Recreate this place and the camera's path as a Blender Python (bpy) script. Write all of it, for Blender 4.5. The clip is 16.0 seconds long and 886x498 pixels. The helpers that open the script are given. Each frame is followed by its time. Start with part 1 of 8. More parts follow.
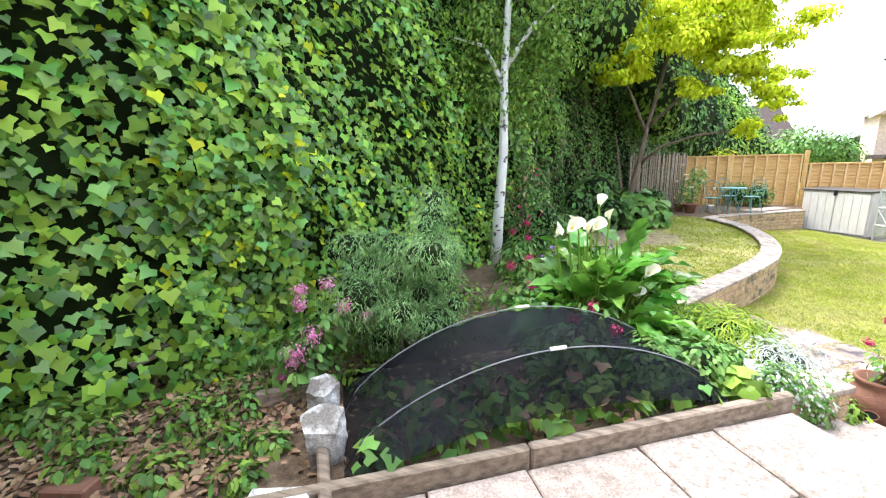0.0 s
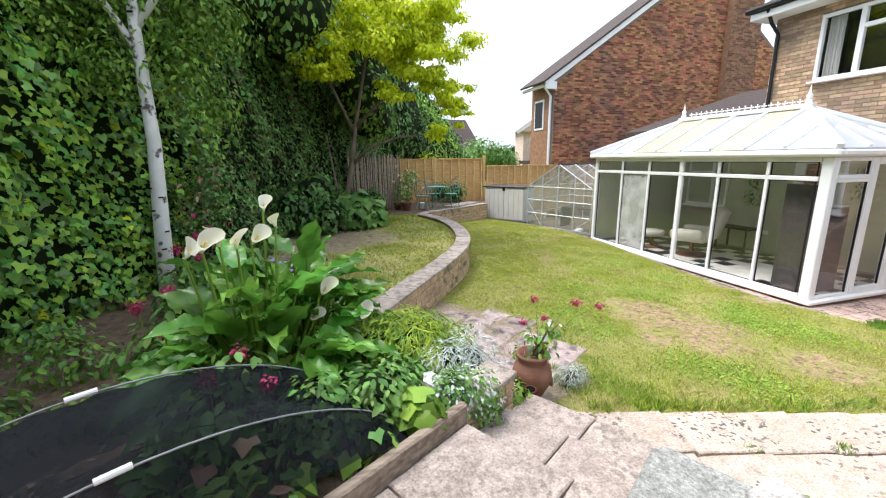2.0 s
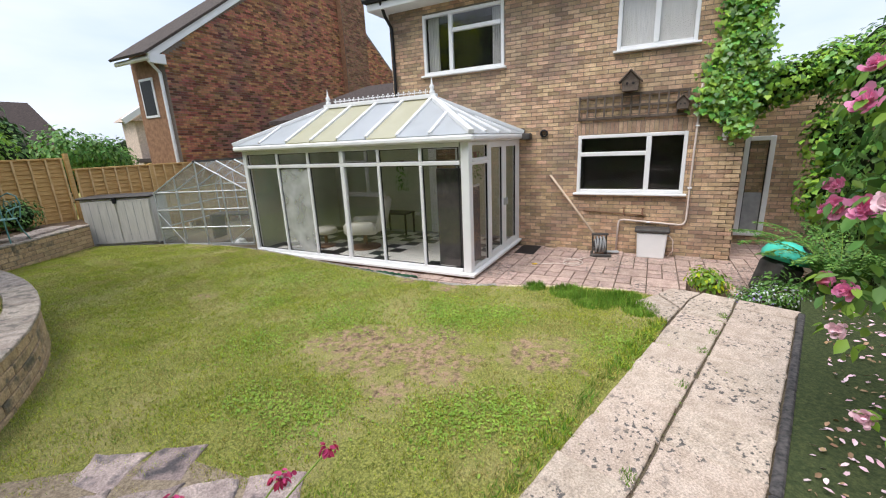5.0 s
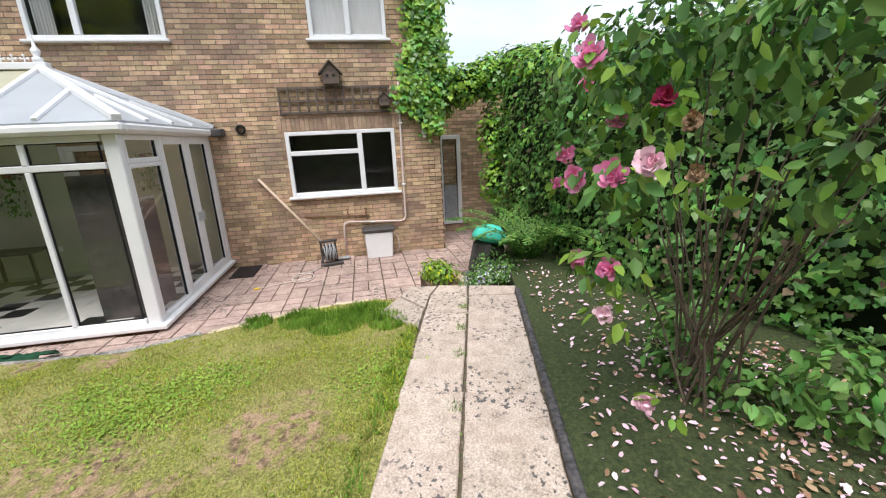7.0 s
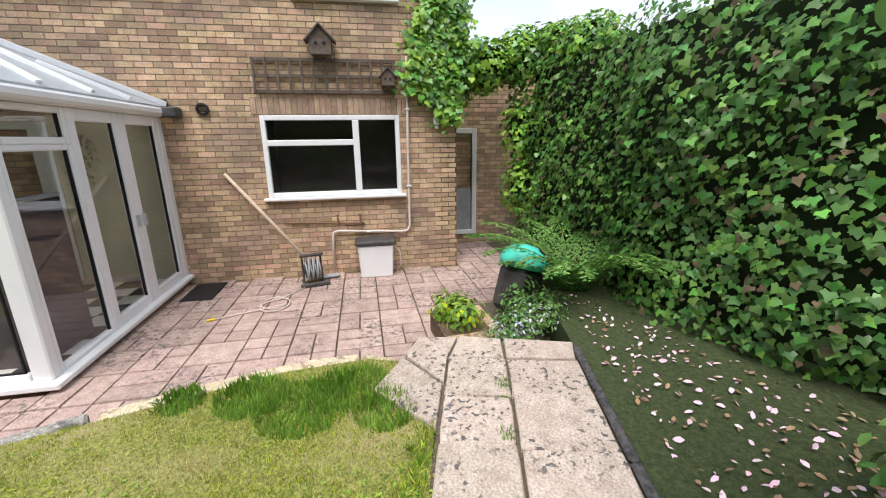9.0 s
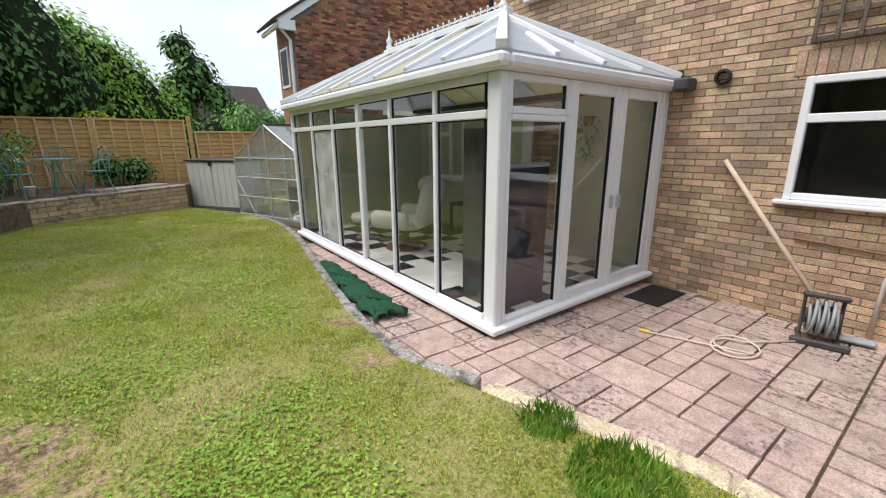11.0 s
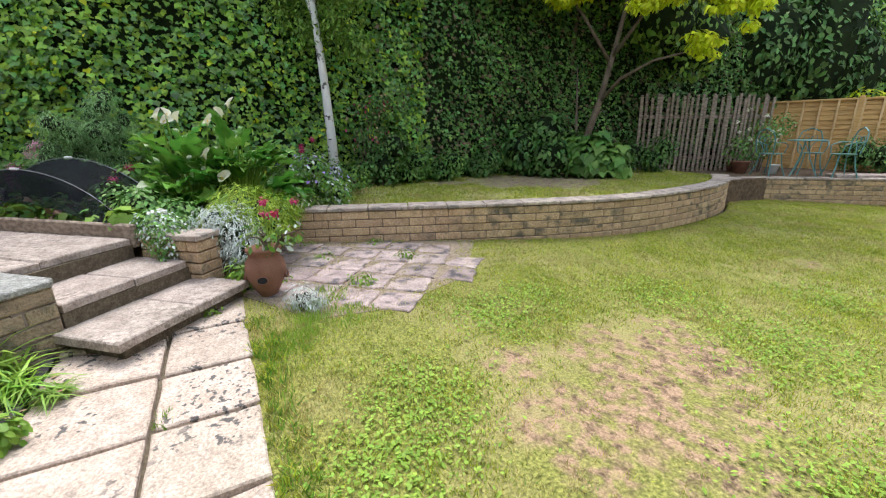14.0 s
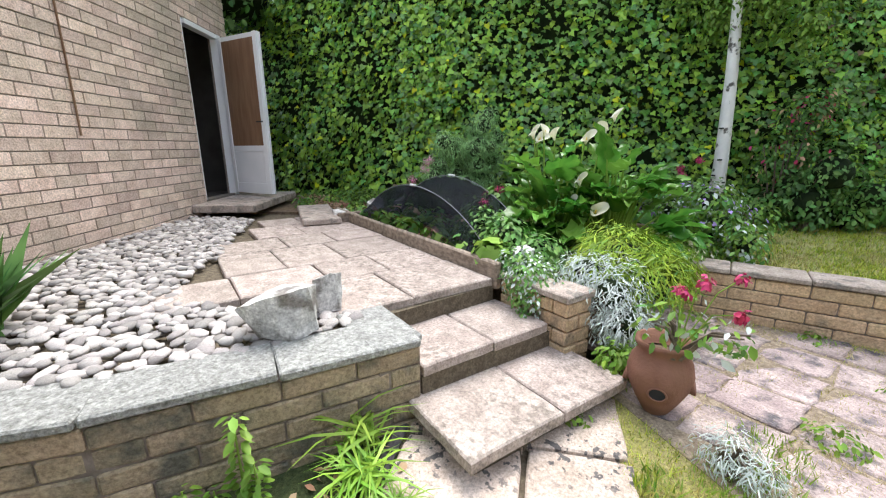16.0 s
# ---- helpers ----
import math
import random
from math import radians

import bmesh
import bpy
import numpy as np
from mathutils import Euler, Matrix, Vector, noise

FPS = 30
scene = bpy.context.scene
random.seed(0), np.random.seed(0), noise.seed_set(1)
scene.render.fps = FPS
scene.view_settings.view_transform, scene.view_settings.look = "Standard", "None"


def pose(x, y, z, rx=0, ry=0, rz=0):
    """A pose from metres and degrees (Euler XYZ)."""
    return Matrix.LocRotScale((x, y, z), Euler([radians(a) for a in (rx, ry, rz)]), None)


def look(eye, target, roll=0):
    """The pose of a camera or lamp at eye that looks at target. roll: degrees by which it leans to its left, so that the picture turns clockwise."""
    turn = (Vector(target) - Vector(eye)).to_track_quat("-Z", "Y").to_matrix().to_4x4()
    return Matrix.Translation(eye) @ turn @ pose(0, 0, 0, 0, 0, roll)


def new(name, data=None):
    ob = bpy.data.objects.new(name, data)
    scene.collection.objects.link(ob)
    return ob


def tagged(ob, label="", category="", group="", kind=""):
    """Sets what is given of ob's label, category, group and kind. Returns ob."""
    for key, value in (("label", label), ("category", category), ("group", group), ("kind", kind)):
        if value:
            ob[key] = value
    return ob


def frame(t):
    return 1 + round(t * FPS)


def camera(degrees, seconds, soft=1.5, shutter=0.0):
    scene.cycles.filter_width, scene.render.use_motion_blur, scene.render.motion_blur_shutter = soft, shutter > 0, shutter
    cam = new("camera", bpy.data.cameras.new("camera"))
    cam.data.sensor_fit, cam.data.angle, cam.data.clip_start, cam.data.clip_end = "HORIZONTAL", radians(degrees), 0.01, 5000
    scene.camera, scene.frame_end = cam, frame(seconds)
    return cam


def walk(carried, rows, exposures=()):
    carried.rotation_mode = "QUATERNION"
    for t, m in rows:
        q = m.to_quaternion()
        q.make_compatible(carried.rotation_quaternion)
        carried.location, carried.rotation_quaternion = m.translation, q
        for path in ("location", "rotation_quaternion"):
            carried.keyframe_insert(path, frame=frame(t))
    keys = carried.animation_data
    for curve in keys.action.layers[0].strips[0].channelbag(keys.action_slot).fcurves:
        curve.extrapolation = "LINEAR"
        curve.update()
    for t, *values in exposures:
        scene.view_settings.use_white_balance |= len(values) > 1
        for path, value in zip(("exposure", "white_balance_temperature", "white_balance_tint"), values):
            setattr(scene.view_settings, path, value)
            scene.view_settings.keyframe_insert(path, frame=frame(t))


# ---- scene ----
cam = camera(95.1, 16.0, soft=1.15)

PATH = [
    (0, (0.223, 0.25, 1.914), (-0.39, 2.106, 1.488), -1.4),
    (0.5, (0.399, 0.375, 1.885), (0.215, 2.317, 1.443), -1.1),
    (1, (0.559, 0.532, 1.865), (0.736, 2.474, 1.421), -0.7),
    (1.5, (0.689, 0.771, 1.831), (1.105, 2.678, 1.397), -0.6),
    (2, (0.795, 1.046, 1.82), (1.356, 2.917, 1.389), -0.6),
    (2.5, (0.979, 1.312, 1.803), (1.645, 3.149, 1.374), -0.8),
    (3, (1.115, 1.592, 1.803), (1.898, 3.378, 1.362), -1.1),
    (3.5, (1.218, 1.936, 1.795), (2.226, 3.602, 1.337), -1.5),
    (4, (1.423, 2.157, 1.805), (2.692, 3.627, 1.327), -2.1),
    (4.5, (1.641, 2.336, 1.817), (3.163, 3.536, 1.323), -2.4),
    (5, (1.842, 2.484, 1.798), (3.557, 3.38, 1.293), -2.6),
    (7.5, (3.242, 2.601, 1.574), (5.063, 1.971, 1.038), -1.9),
    (8, (3.654, 2.543, 1.584), (5.404, 1.74, 1.04), -1.0),
    (10.5, (5.305, 2.58, 1.27), (6.857, 3.733, 0.762), -0.2),
    (11, (5.492, 2.675, 1.26), (6.649, 4.225, 0.749), -0.4),
    (11.5, (5.557, 2.735, 1.256), (6.219, 4.553, 0.748), -0.4),
    (12, (5.57, 2.697, 1.255), (5.696, 4.628, 0.748), -0.7),
    (12.5, (5.539, 2.621, 1.249), (5.181, 4.524, 0.749), -0.9),
    (13, (5.513, 2.545, 1.251), (4.738, 4.318, 0.745), -0.8),
    (13.5, (5.459, 2.52, 1.238), (4.34, 4.093, 0.714), -0.8),
    (14, (5.289, 2.49, 1.213), (3.898, 3.817, 0.661), -0.6),
    (14.5, (4.967, 2.451, 1.233), (3.354, 3.485, 0.658), -0.5),
    (15, (4.659, 2.425, 1.235), (2.871, 3.123, 0.673), -0.6),
    (15.5, (4.288, 2.464, 1.26), (2.393, 2.823, 0.73), -0.5),
    (16, (3.962, 2.428, 1.293), (2.024, 2.491, 0.803), -0.3),
]
walk(cam, [(t, look(eye, target, roll)) for t, eye, target, roll in PATH], [(0, 2.75), (0.5, 2.45), (1, 2.15), (2.5, 1.65), (3.5, 1.4), (5, 1.12), (7.5, 1.25), (8, 1.28), (10.5, 1.12), (12.5, 1.35), (13.5, 1.6), (14.5, 1.75), (15.5, 1.97), (16, 1.98)])

# ---- daylight: a bright overcast sky ----
world = bpy.data.worlds.new("sky")
scene.world = world
world.use_nodes = True
wt = world.node_tree
wt.nodes.clear()
w_out = wt.nodes.new("ShaderNodeOutputWorld")
w_bg = wt.nodes.new("ShaderNodeBackground")
w_sky = wt.nodes.new("ShaderNodeTexSky")
w_sky.sky_type = "NISHITA"
w_sky.sun_disc = False
w_sky.sun_elevation = radians(64)
w_sky.sun_rotation = radians(293)
w_sky.air_density, w_sky.dust_density, w_sky.ozone_density = 1.0, 3.0, 1.0
w_co = wt.nodes.new("ShaderNodeTexCoord")
w_cl = wt.nodes.new("ShaderNodeTexNoise")
w_cl.inputs["Scale"].default_value = 2.2
w_cl.inputs["Detail"].default_value = 5
w_map = wt.nodes.new("ShaderNodeMapping")
w_map.inputs["Scale"].default_value = (1, 1, 3.5)
w_ramp = wt.nodes.new("ShaderNodeValToRGB")
w_ramp.color_ramp.elements[0].position, w_ramp.color_ramp.elements[1].position = 0.32, 0.7
w_ramp.color_ramp.elements[0].color = (5.3, 6.3, 8.2, 1)
w_ramp.color_ramp.elements[1].color = (7.7, 8.1, 8.9, 1)
w_mix = wt.nodes.new("ShaderNodeMixRGB")
w_mix.inputs[0].default_value = 0.85
wt.links.new(w_co.outputs["Generated"], w_map.inputs[0])
wt.links.new(w_map.outputs[0], w_cl.inputs[0])
wt.links.new(w_cl.outputs[0], w_ramp.inputs[0])
wt.links.new(w_sky.outputs[0], w_mix.inputs[1])
wt.links.new(w_ramp.outputs[0], w_mix.inputs[2])
wt.links.new(w_mix.outputs[0], w_bg.inputs[0])
w_bg.inputs[1].default_value = 0.069
wt.links.new(w_bg.outputs[0], w_out.inputs[0])
sun = bpy.data.lights.new("sun", "SUN")
sun.energy, sun.angle, sun.color = 1.7, radians(40), (1.0, 0.965, 0.93)
sun_ob = new("sun", sun)
sun_ob.rotation_euler = (radians(26), 0, radians(248))

# ---- materials ----
def material(name, c1, c2, rough=0.8, scale=8.0, island=0.0, bump=0.0, bscale=60.0, metal=0.0, spec=0.3, c3=None, big=0.6, stretch=(1, 1, 1), trans=0.0, objrand=0.0, cut=(0.5, 0.66), patches=(), pcol=(0.2, 0.14, 0.09), pcol2=(0.13, 0.085, 0.055), clus=0.0):
    """Two tones mixed by grain, a third by broad stains, each piece varied by its random number."""
    m = bpy.data.materials.new(name)
    m.use_nodes = True
    nt = m.node_tree
    bs = nt.nodes["Principled BSDF"]
    tc = nt.nodes.new("ShaderNodeTexCoord")
    co = nt.nodes.new("ShaderNodeVectorMath")
    co.operation = "ADD"
    nt.links.new(tc.outputs["Object"], co.inputs[0])
    nt.links.new(nt.nodes.new("ShaderNodeObjectInfo").outputs["Location"], co.inputs[1])
    mp = nt.nodes.new("ShaderNodeMapping")
    mp.inputs["Scale"].default_value = stretch
    nt.links.new(co.outputs[0], mp.inputs[0])
    n1 = nt.nodes.new("ShaderNodeTexNoise")
    n1.inputs["Scale"].default_value, n1.inputs["Detail"].default_value = scale, 6
    nt.links.new(mp.outputs[0], n1.inputs[0])
    r1 = nt.nodes.new("ShaderNodeMapRange")
    r1.inputs[1].default_value, r1.inputs[2].default_value = 0.35, 0.65
    nt.links.new(n1.outputs[0], r1.inputs[0])
    mix = nt.nodes.new("ShaderNodeMixRGB")
    mix.inputs[1].default_value, mix.inputs[2].default_value = (*c1, 1), (*c2, 1)
    nt.links.new(r1.outputs[0], mix.inputs[0])
    col = mix.outputs[0]
    if c3:
        n2 = nt.nodes.new("ShaderNodeTexNoise")
        n2.inputs["Scale"].default_value, n2.inputs["Detail"].default_value = big, 7
        nt.links.new(co.outputs[0], n2.inputs[0])
        r2 = nt.nodes.new("ShaderNodeMapRange")
        r2.inputs[1].default_value, r2.inputs[2].default_value = cut
        nt.links.new(n2.outputs[0], r2.inputs[0])
        mix2 = nt.nodes.new("ShaderNodeMixRGB")
        mix2.inputs[2].default_value = (*c3, 1)
        fac = r2.outputs[0]
        if clus:
            nc = nt.nodes.new("ShaderNodeTexNoise")
            nc.inputs["Scale"].default_value, nc.inputs["Detail"].default_value = clus, 3
            nt.links.new(co.outputs[0], nc.inputs[0])
            rc = nt.nodes.new("ShaderNodeMapRange")
            rc.inputs[1].default_value, rc.inputs[2].default_value = 0.44, 0.56
            nt.links.new(nc.outputs[0], rc.inputs[0])
            mc = nt.nodes.new("ShaderNodeMath")
            mc.operation = "MULTIPLY"
            nt.links.new(rc.outputs[0], mc.inputs[0])
            nt.links.new(fac, mc.inputs[1])
            fac = mc.outputs[0]
        nt.links.new(fac, mix2.inputs[0])
        nt.links.new(col, mix2.inputs[1])
        col = mix2.outputs[0]
    for px, py, pr in patches:
        sb = nt.nodes.new("ShaderNodeVectorMath")
        sb.operation = "DISTANCE"
        fl = nt.nodes.new("ShaderNodeMapping")
        fl.inputs["Scale"].default_value = (1, 1, 0)
        wb = nt.nodes.new("ShaderNodeTexNoise")
        wb.inputs["Scale"].default_value, wb.inputs["Detail"].default_value = 5.5, 9
        nt.links.new(co.outputs[0], fl.inputs[0])
        nt.links.new(co.outputs[0], wb.inputs[0])
        nt.links.new(fl.outputs[0], sb.inputs[0])
        sb.inputs[1].default_value = (px, py, 0)
        ad = nt.nodes.new("ShaderNodeMath")
        ad.operation = "MULTIPLY_ADD"
        ad.inputs[1].default_value = pr * 2.4
        nt.links.new(wb.outputs[0], ad.inputs[0])
        nt.links.new(sb.outputs["Value"], ad.inputs[2])
        pm = nt.nodes.new("ShaderNodeMapRange")
        pm.inputs[1].default_value, pm.inputs[2].default_value = pr * 1.75, pr * 2.3
        pm.inputs[3].default_value, pm.inputs[4].default_value = 0.95, 0.0
        nt.links.new(ad.outputs[0], pm.inputs[0])
        sn = nt.nodes.new("ShaderNodeTexNoise")
        sn.inputs["Scale"].default_value, sn.inputs["Detail"].default_value = 13, 9
        nt.links.new(co.outputs[0], sn.inputs[0])
        sr = nt.nodes.new("ShaderNodeMapRange")
        sr.inputs[1].default_value, sr.inputs[2].default_value = 0.44, 0.56
        sr.inputs[3].default_value = 0.2
        nt.links.new(sn.outputs[0], sr.inputs[0])
        sm = nt.nodes.new("ShaderNodeMath")
        sm.operation = "MULTIPLY"
        nt.links.new(pm.outputs[0], sm.inputs[0])
        nt.links.new(sr.outputs[0], sm.inputs[1])
        m4 = nt.nodes.new("ShaderNodeMixRGB")
        pn = nt.nodes.new("ShaderNodeTexNoise")
        pn.inputs["Scale"].default_value, pn.inputs["Detail"].default_value, pn.inputs["Roughness"].default_value = 16, 8, 0.7
        nt.links.new(co.outputs[0], pn.inputs[0])
        pq = nt.nodes.new("ShaderNodeMapRange")
        pq.inputs[1].default_value, pq.inputs[2].default_value = 0.46, 0.6
        nt.links.new(pn.outputs[0], pq.inputs[0])
        m5 = nt.nodes.new("ShaderNodeMixRGB")
        m5.inputs[1].default_value, m5.inputs[2].default_value = (*pcol, 1), (*pcol2, 1)
        nt.links.new(pq.outputs[0], m5.inputs[0])
        nt.links.new(m5.outputs[0], m4.inputs[2])
        nt.links.new(sm.outputs[0], m4.inputs[0])
        nt.links.new(col, m4.inputs[1])
        col = m4.outputs[0]
    if bump >= 0.5:
        gn = nt.nodes.new("ShaderNodeTexNoise")
        gn.inputs["Scale"].default_value, gn.inputs["Detail"].default_value, gn.inputs["Roughness"].default_value = 75, 8, 0.75
        nt.links.new(co.outputs[0], gn.inputs[0])
        gr = nt.nodes.new("ShaderNodeMapRange")
        gr.inputs[1].default_value, gr.inputs[2].default_value = 0.36, 0.62
        gr.inputs[3].default_value, gr.inputs[4].default_value = 0.6, 1.3
        nt.links.new(gn.outputs[0], gr.inputs[0])
        gm = nt.nodes.new("ShaderNodeVectorMath")
        gm.operation = "SCALE"
        nt.links.new(col, gm.inputs[0])
        nt.links.new(gr.outputs[0], gm.inputs["Scale"])
        col = gm.outputs[0]
    if island or objrand:
        hs = nt.nodes.new("ShaderNodeHueSaturation")
        src = nt.nodes.new("ShaderNodeNewGeometry").outputs["Random Per Island"] if island else nt.nodes.new("ShaderNodeObjectInfo").outputs["Random"]
        k = island or objrand
        rr = nt.nodes.new("ShaderNodeMapRange")
        rr.inputs[3].default_value, rr.inputs[4].default_value = 1 - k, 1 + k
        nt.links.new(src, rr.inputs[0])
        nt.links.new(rr.outputs[0], hs.inputs["Value"])
        wn = nt.nodes.new("ShaderNodeTexWhiteNoise")
        wn.noise_dimensions = "1D"
        nt.links.new(src, wn.inputs["W"])
        rh = nt.nodes.new("ShaderNodeMapRange")
        rh.inputs[3].default_value, rh.inputs[4].default_value = 0.5 - 0.05 * k, 0.5 + 0.05 * k
        nt.links.new(wn.outputs[0], rh.inputs[0])
        nt.links.new(rh.outputs[0], hs.inputs["Hue"])
        nt.links.new(col, hs.inputs["Color"])
        col = hs.outputs[0]
    nt.links.new(col, bs.inputs["Base Color"])
    bs.inputs["Roughness"].default_value = rough
    bs.inputs["Metallic"].default_value = metal
    bs.inputs["Specular IOR Level"].default_value = spec
    if trans:
        tr = nt.nodes.new("ShaderNodeBsdfTranslucent")
        nt.links.new(col, tr.inputs[0])
        ms = nt.nodes.new("ShaderNodeMixShader")
        ms.inputs[0].default_value = trans
        out = nt.nodes["Material Output"]
        nt.links.new(bs.outputs[0], ms.inputs[1])
        nt.links.new(tr.outputs[0], ms.inputs[2])
        nt.links.new(ms.outputs[0], out.inputs[0])
    if bump:
        n3 = nt.nodes.new("ShaderNodeTexNoise")
        n3.inputs["Scale"].default_value, n3.inputs["Detail"].default_value = bscale, 5
        nt.links.new(mp.outputs[0], n3.inputs[0])
        bp = nt.nodes.new("ShaderNodeBump")
        bp.inputs["Strength"].default_value, bp.inputs["Distance"].default_value = bump, 0.01
        nt.links.new(n3.outputs[0], bp.inputs["Height"])
        nt.links.new(bp.outputs[0], bs.inputs["Normal"])
    return m


def glass_material(name, tint=(1, 1, 1), rough=0.0, cloud=0.0, gloss=0.9, film=(0.6, 0.62, 0.6)):
    """A thin pane: mostly clear, mirror-like at a slant, with an even film of dirt."""
    m = bpy.data.materials.new(name)
    m.use_nodes = True
    nt = m.node_tree
    nt.nodes.clear()
    out = nt.nodes.new("ShaderNodeOutputMaterial")
    tr = nt.nodes.new("ShaderNodeBsdfTransparent")
    tr.inputs[0].default_value = (*tint, 1)
    gl = nt.nodes.new("ShaderNodeBsdfGlossy")
    gl.inputs["Roughness"].default_value = rough
    fr = nt.nodes.new("ShaderNodeLayerWeight")
    fr.inputs[0].default_value = 0.18
    ml = nt.nodes.new("ShaderNodeMath")
    ml.operation = "MULTIPLY_ADD"
    ml.inputs[1].default_value = gloss
    ml.inputs[2].default_value = gloss * 0.06
    nt.links.new(fr.outputs["Facing"], ml.inputs[0])
    ms = nt.nodes.new("ShaderNodeMixShader")
    nt.links.new(ml.outputs[0], ms.inputs[0])
    nt.links.new(tr.outputs[0], ms.inputs[1])
    nt.links.new(gl.outputs[0], ms.inputs[2])
    last = ms.outputs[0]
    if cloud:
        df = nt.nodes.new("ShaderNodeBsdfDiffuse")
        df.inputs[0].default_value = (*film, 1)
        co = nt.nodes.new("ShaderNodeTexCoord")
        nz = nt.nodes.new("ShaderNodeTexNoise")
        nz.inputs["Scale"].default_value = 2.5
        nt.links.new(co.outputs["Object"], nz.inputs[0])
        mr = nt.nodes.new("ShaderNodeMapRange")
        mr.inputs[1].default_value, mr.inputs[2].default_value = 0.3, 0.7
        mr.inputs[3].default_value, mr.inputs[4].default_value = cloud * 0.4, cloud
        nt.links.new(nz.outputs[0], mr.inputs[0])
        m2 = nt.nodes.new("ShaderNodeMixShader")
        nt.links.new(mr.outputs[0], m2.inputs[0])
        nt.links.new(last, m2.inputs[1])
        nt.links.new(df.outputs[0], m2.inputs[2])
        last = m2.outputs[0]
    nt.links.new(last, out.inputs[0])
    return m


M = {}
M["brick_dark"] = material("dark_brown_brick", (0.17, 0.085, 0.055), (0.26, 0.14, 0.09), 0.9, 9, island=0.45, bump=0.4)
M["mortar"] = material("mortar", (0.17, 0.145, 0.12), (0.25, 0.215, 0.18), 0.95, 20, bump=0.4)
M["mortar_dark"] = material("mortar_dark", (0.16, 0.13, 0.11), (0.24, 0.2, 0.17), 0.95, 20, bump=0.4)
M["brick"] = material("buff_brick", (0.46, 0.305, 0.19), (0.58, 0.41, 0.27), 0.9, 9, island=0.32, bump=0.5, c3=(0.33, 0.235, 0.17), big=0.9)
M["brick_red"] = material("red_brick", (0.27, 0.11, 0.06), (0.38, 0.175, 0.095), 0.9, 9, island=0.62, bump=0.4, c3=(0.20, 0.10, 0.075), big=0.7)
M["brick_wall"] = material("garden_brick", (0.45, 0.31, 0.185), (0.56, 0.405, 0.255), 0.95, 12, objrand=0.11, bump=0.8, c3=(0.17, 0.145, 0.11), big=9, cut=(0.5, 0.66), clus=1.1)
M["stone"] = material("coping_stone", (0.36, 0.295, 0.25), (0.50, 0.425, 0.365), 0.95, 9, objrand=0.14, bump=0.7, c3=(0.23, 0.205, 0.18), big=11, cut=(0.52, 0.64))
M["stone_grey"] = material("grey_coping_stone", (0.24, 0.24, 0.225), (0.38, 0.38, 0.355), 0.95, 26, objrand=0.12, bump=1.0, c3=(0.20, 0.20, 0.18), big=55, cut=(0.5, 0.68))
M["brick_mossy"] = material("mossy_brick", (0.30, 0.235, 0.155), (0.41, 0.325, 0.22), 0.95, 14, objrand=0.13, bump=0.9, c3=(0.12, 0.115, 0.09), big=7, cut=(0.48, 0.66))
M["slab"] = material("paving_slab", (0.33, 0.27, 0.235), (0.47, 0.395, 0.35), 0.95, 9, objrand=0.1, bump=0.7, bscale=45, c3=(0.25, 0.21, 0.18), big=24, cut=(0.5, 0.62), clus=1.4)
M["joint"] = material("joint_soil", (0.10, 0.08, 0.055), (0.16, 0.13, 0.09), 1.0, 30, bump=0.6)
M["block"] = material("pink_block", (0.36, 0.25, 0.215), (0.46, 0.335, 0.29), 0.95, 8, island=0.15, bump=0.6, c3=(0.27, 0.2, 0.175), big=2)
M["white"] = material("white_plastic", (0.78, 0.79, 0.80), (0.84, 0.84, 0.85), 0.35, 3, spec=0.5)
M["black"] = material("black_rubber", (0.012, 0.012, 0.014), (0.02, 0.02, 0.022), 0.5, 20)
M["grey"] = material("grey_plastic", (0.30, 0.31, 0.32), (0.37, 0.38, 0.39), 0.6, 10)
M["shed"] = material("grey_shed_plastic", (0.60, 0.58, 0.55), (0.70, 0.68, 0.65), 0.6, 5, bump=0.2, stretch=(6, 6, 0.6))
M["darkgrey"] = material("dark_plastic", (0.05, 0.045, 0.045), (0.08, 0.075, 0.07), 0.6, 10)
M["alu"] = material("aluminium", (0.55, 0.57, 0.58), (0.66, 0.68, 0.69), 0.4, 20, metal=0.6)
M["fence"] = material("new_fence_wood", (0.52, 0.30, 0.115), (0.66, 0.41, 0.18), 0.85, 6, island=0.16, objrand=0, bump=0.4, stretch=(1, 1, 9))
M["fence_batten"] = material("fence_batten_wood", (0.60, 0.40, 0.19), (0.74, 0.52, 0.28), 0.85, 6, bump=0.3)
M["old_wood"] = material("weathered_wood", (0.16, 0.125, 0.095), (0.33, 0.265, 0.205), 0.9, 4, objrand=0.15, bump=0.45, bscale=14, stretch=(0.7, 9, 9))
M["trellis"] = material("dark_trellis_wood", (0.105, 0.08, 0.065), (0.17, 0.135, 0.11), 0.95, 8, bump=0.5)
WORN = [(4.55, 4.65, .5), (4.95, 4.35, .45), (4.6, 4.0, .35), (4.6, 5.25, .28), (5.13, 3.28, .4), (4.9, 5.1, .25), (6.72, 5.65, .2), (6.6, 4.95, .2), (5.0, 7.95, .22), (4.1, 4.2, .2)]
UW = [(1.05, 9.2, 1.15), (0.6, 8.7, .9), (1.5, 8.8, .85), (1.2, 10.0, .9), (1.0, 8.0, .45), (0.1, 7.6, .35)]
M["grass_soil"] = material("lawn_ground", (0.12, 0.135, 0.03), (0.33, 0.33, 0.085), 1.0, 55, bump=1.0, bscale=90, c3=(0.33, 0.29, 0.12), big=1.3, cut=(0.5, 0.68), patches=WORN, pcol=(0.39, 0.26, 0.17), pcol2=(0.13, 0.085, 0.055))
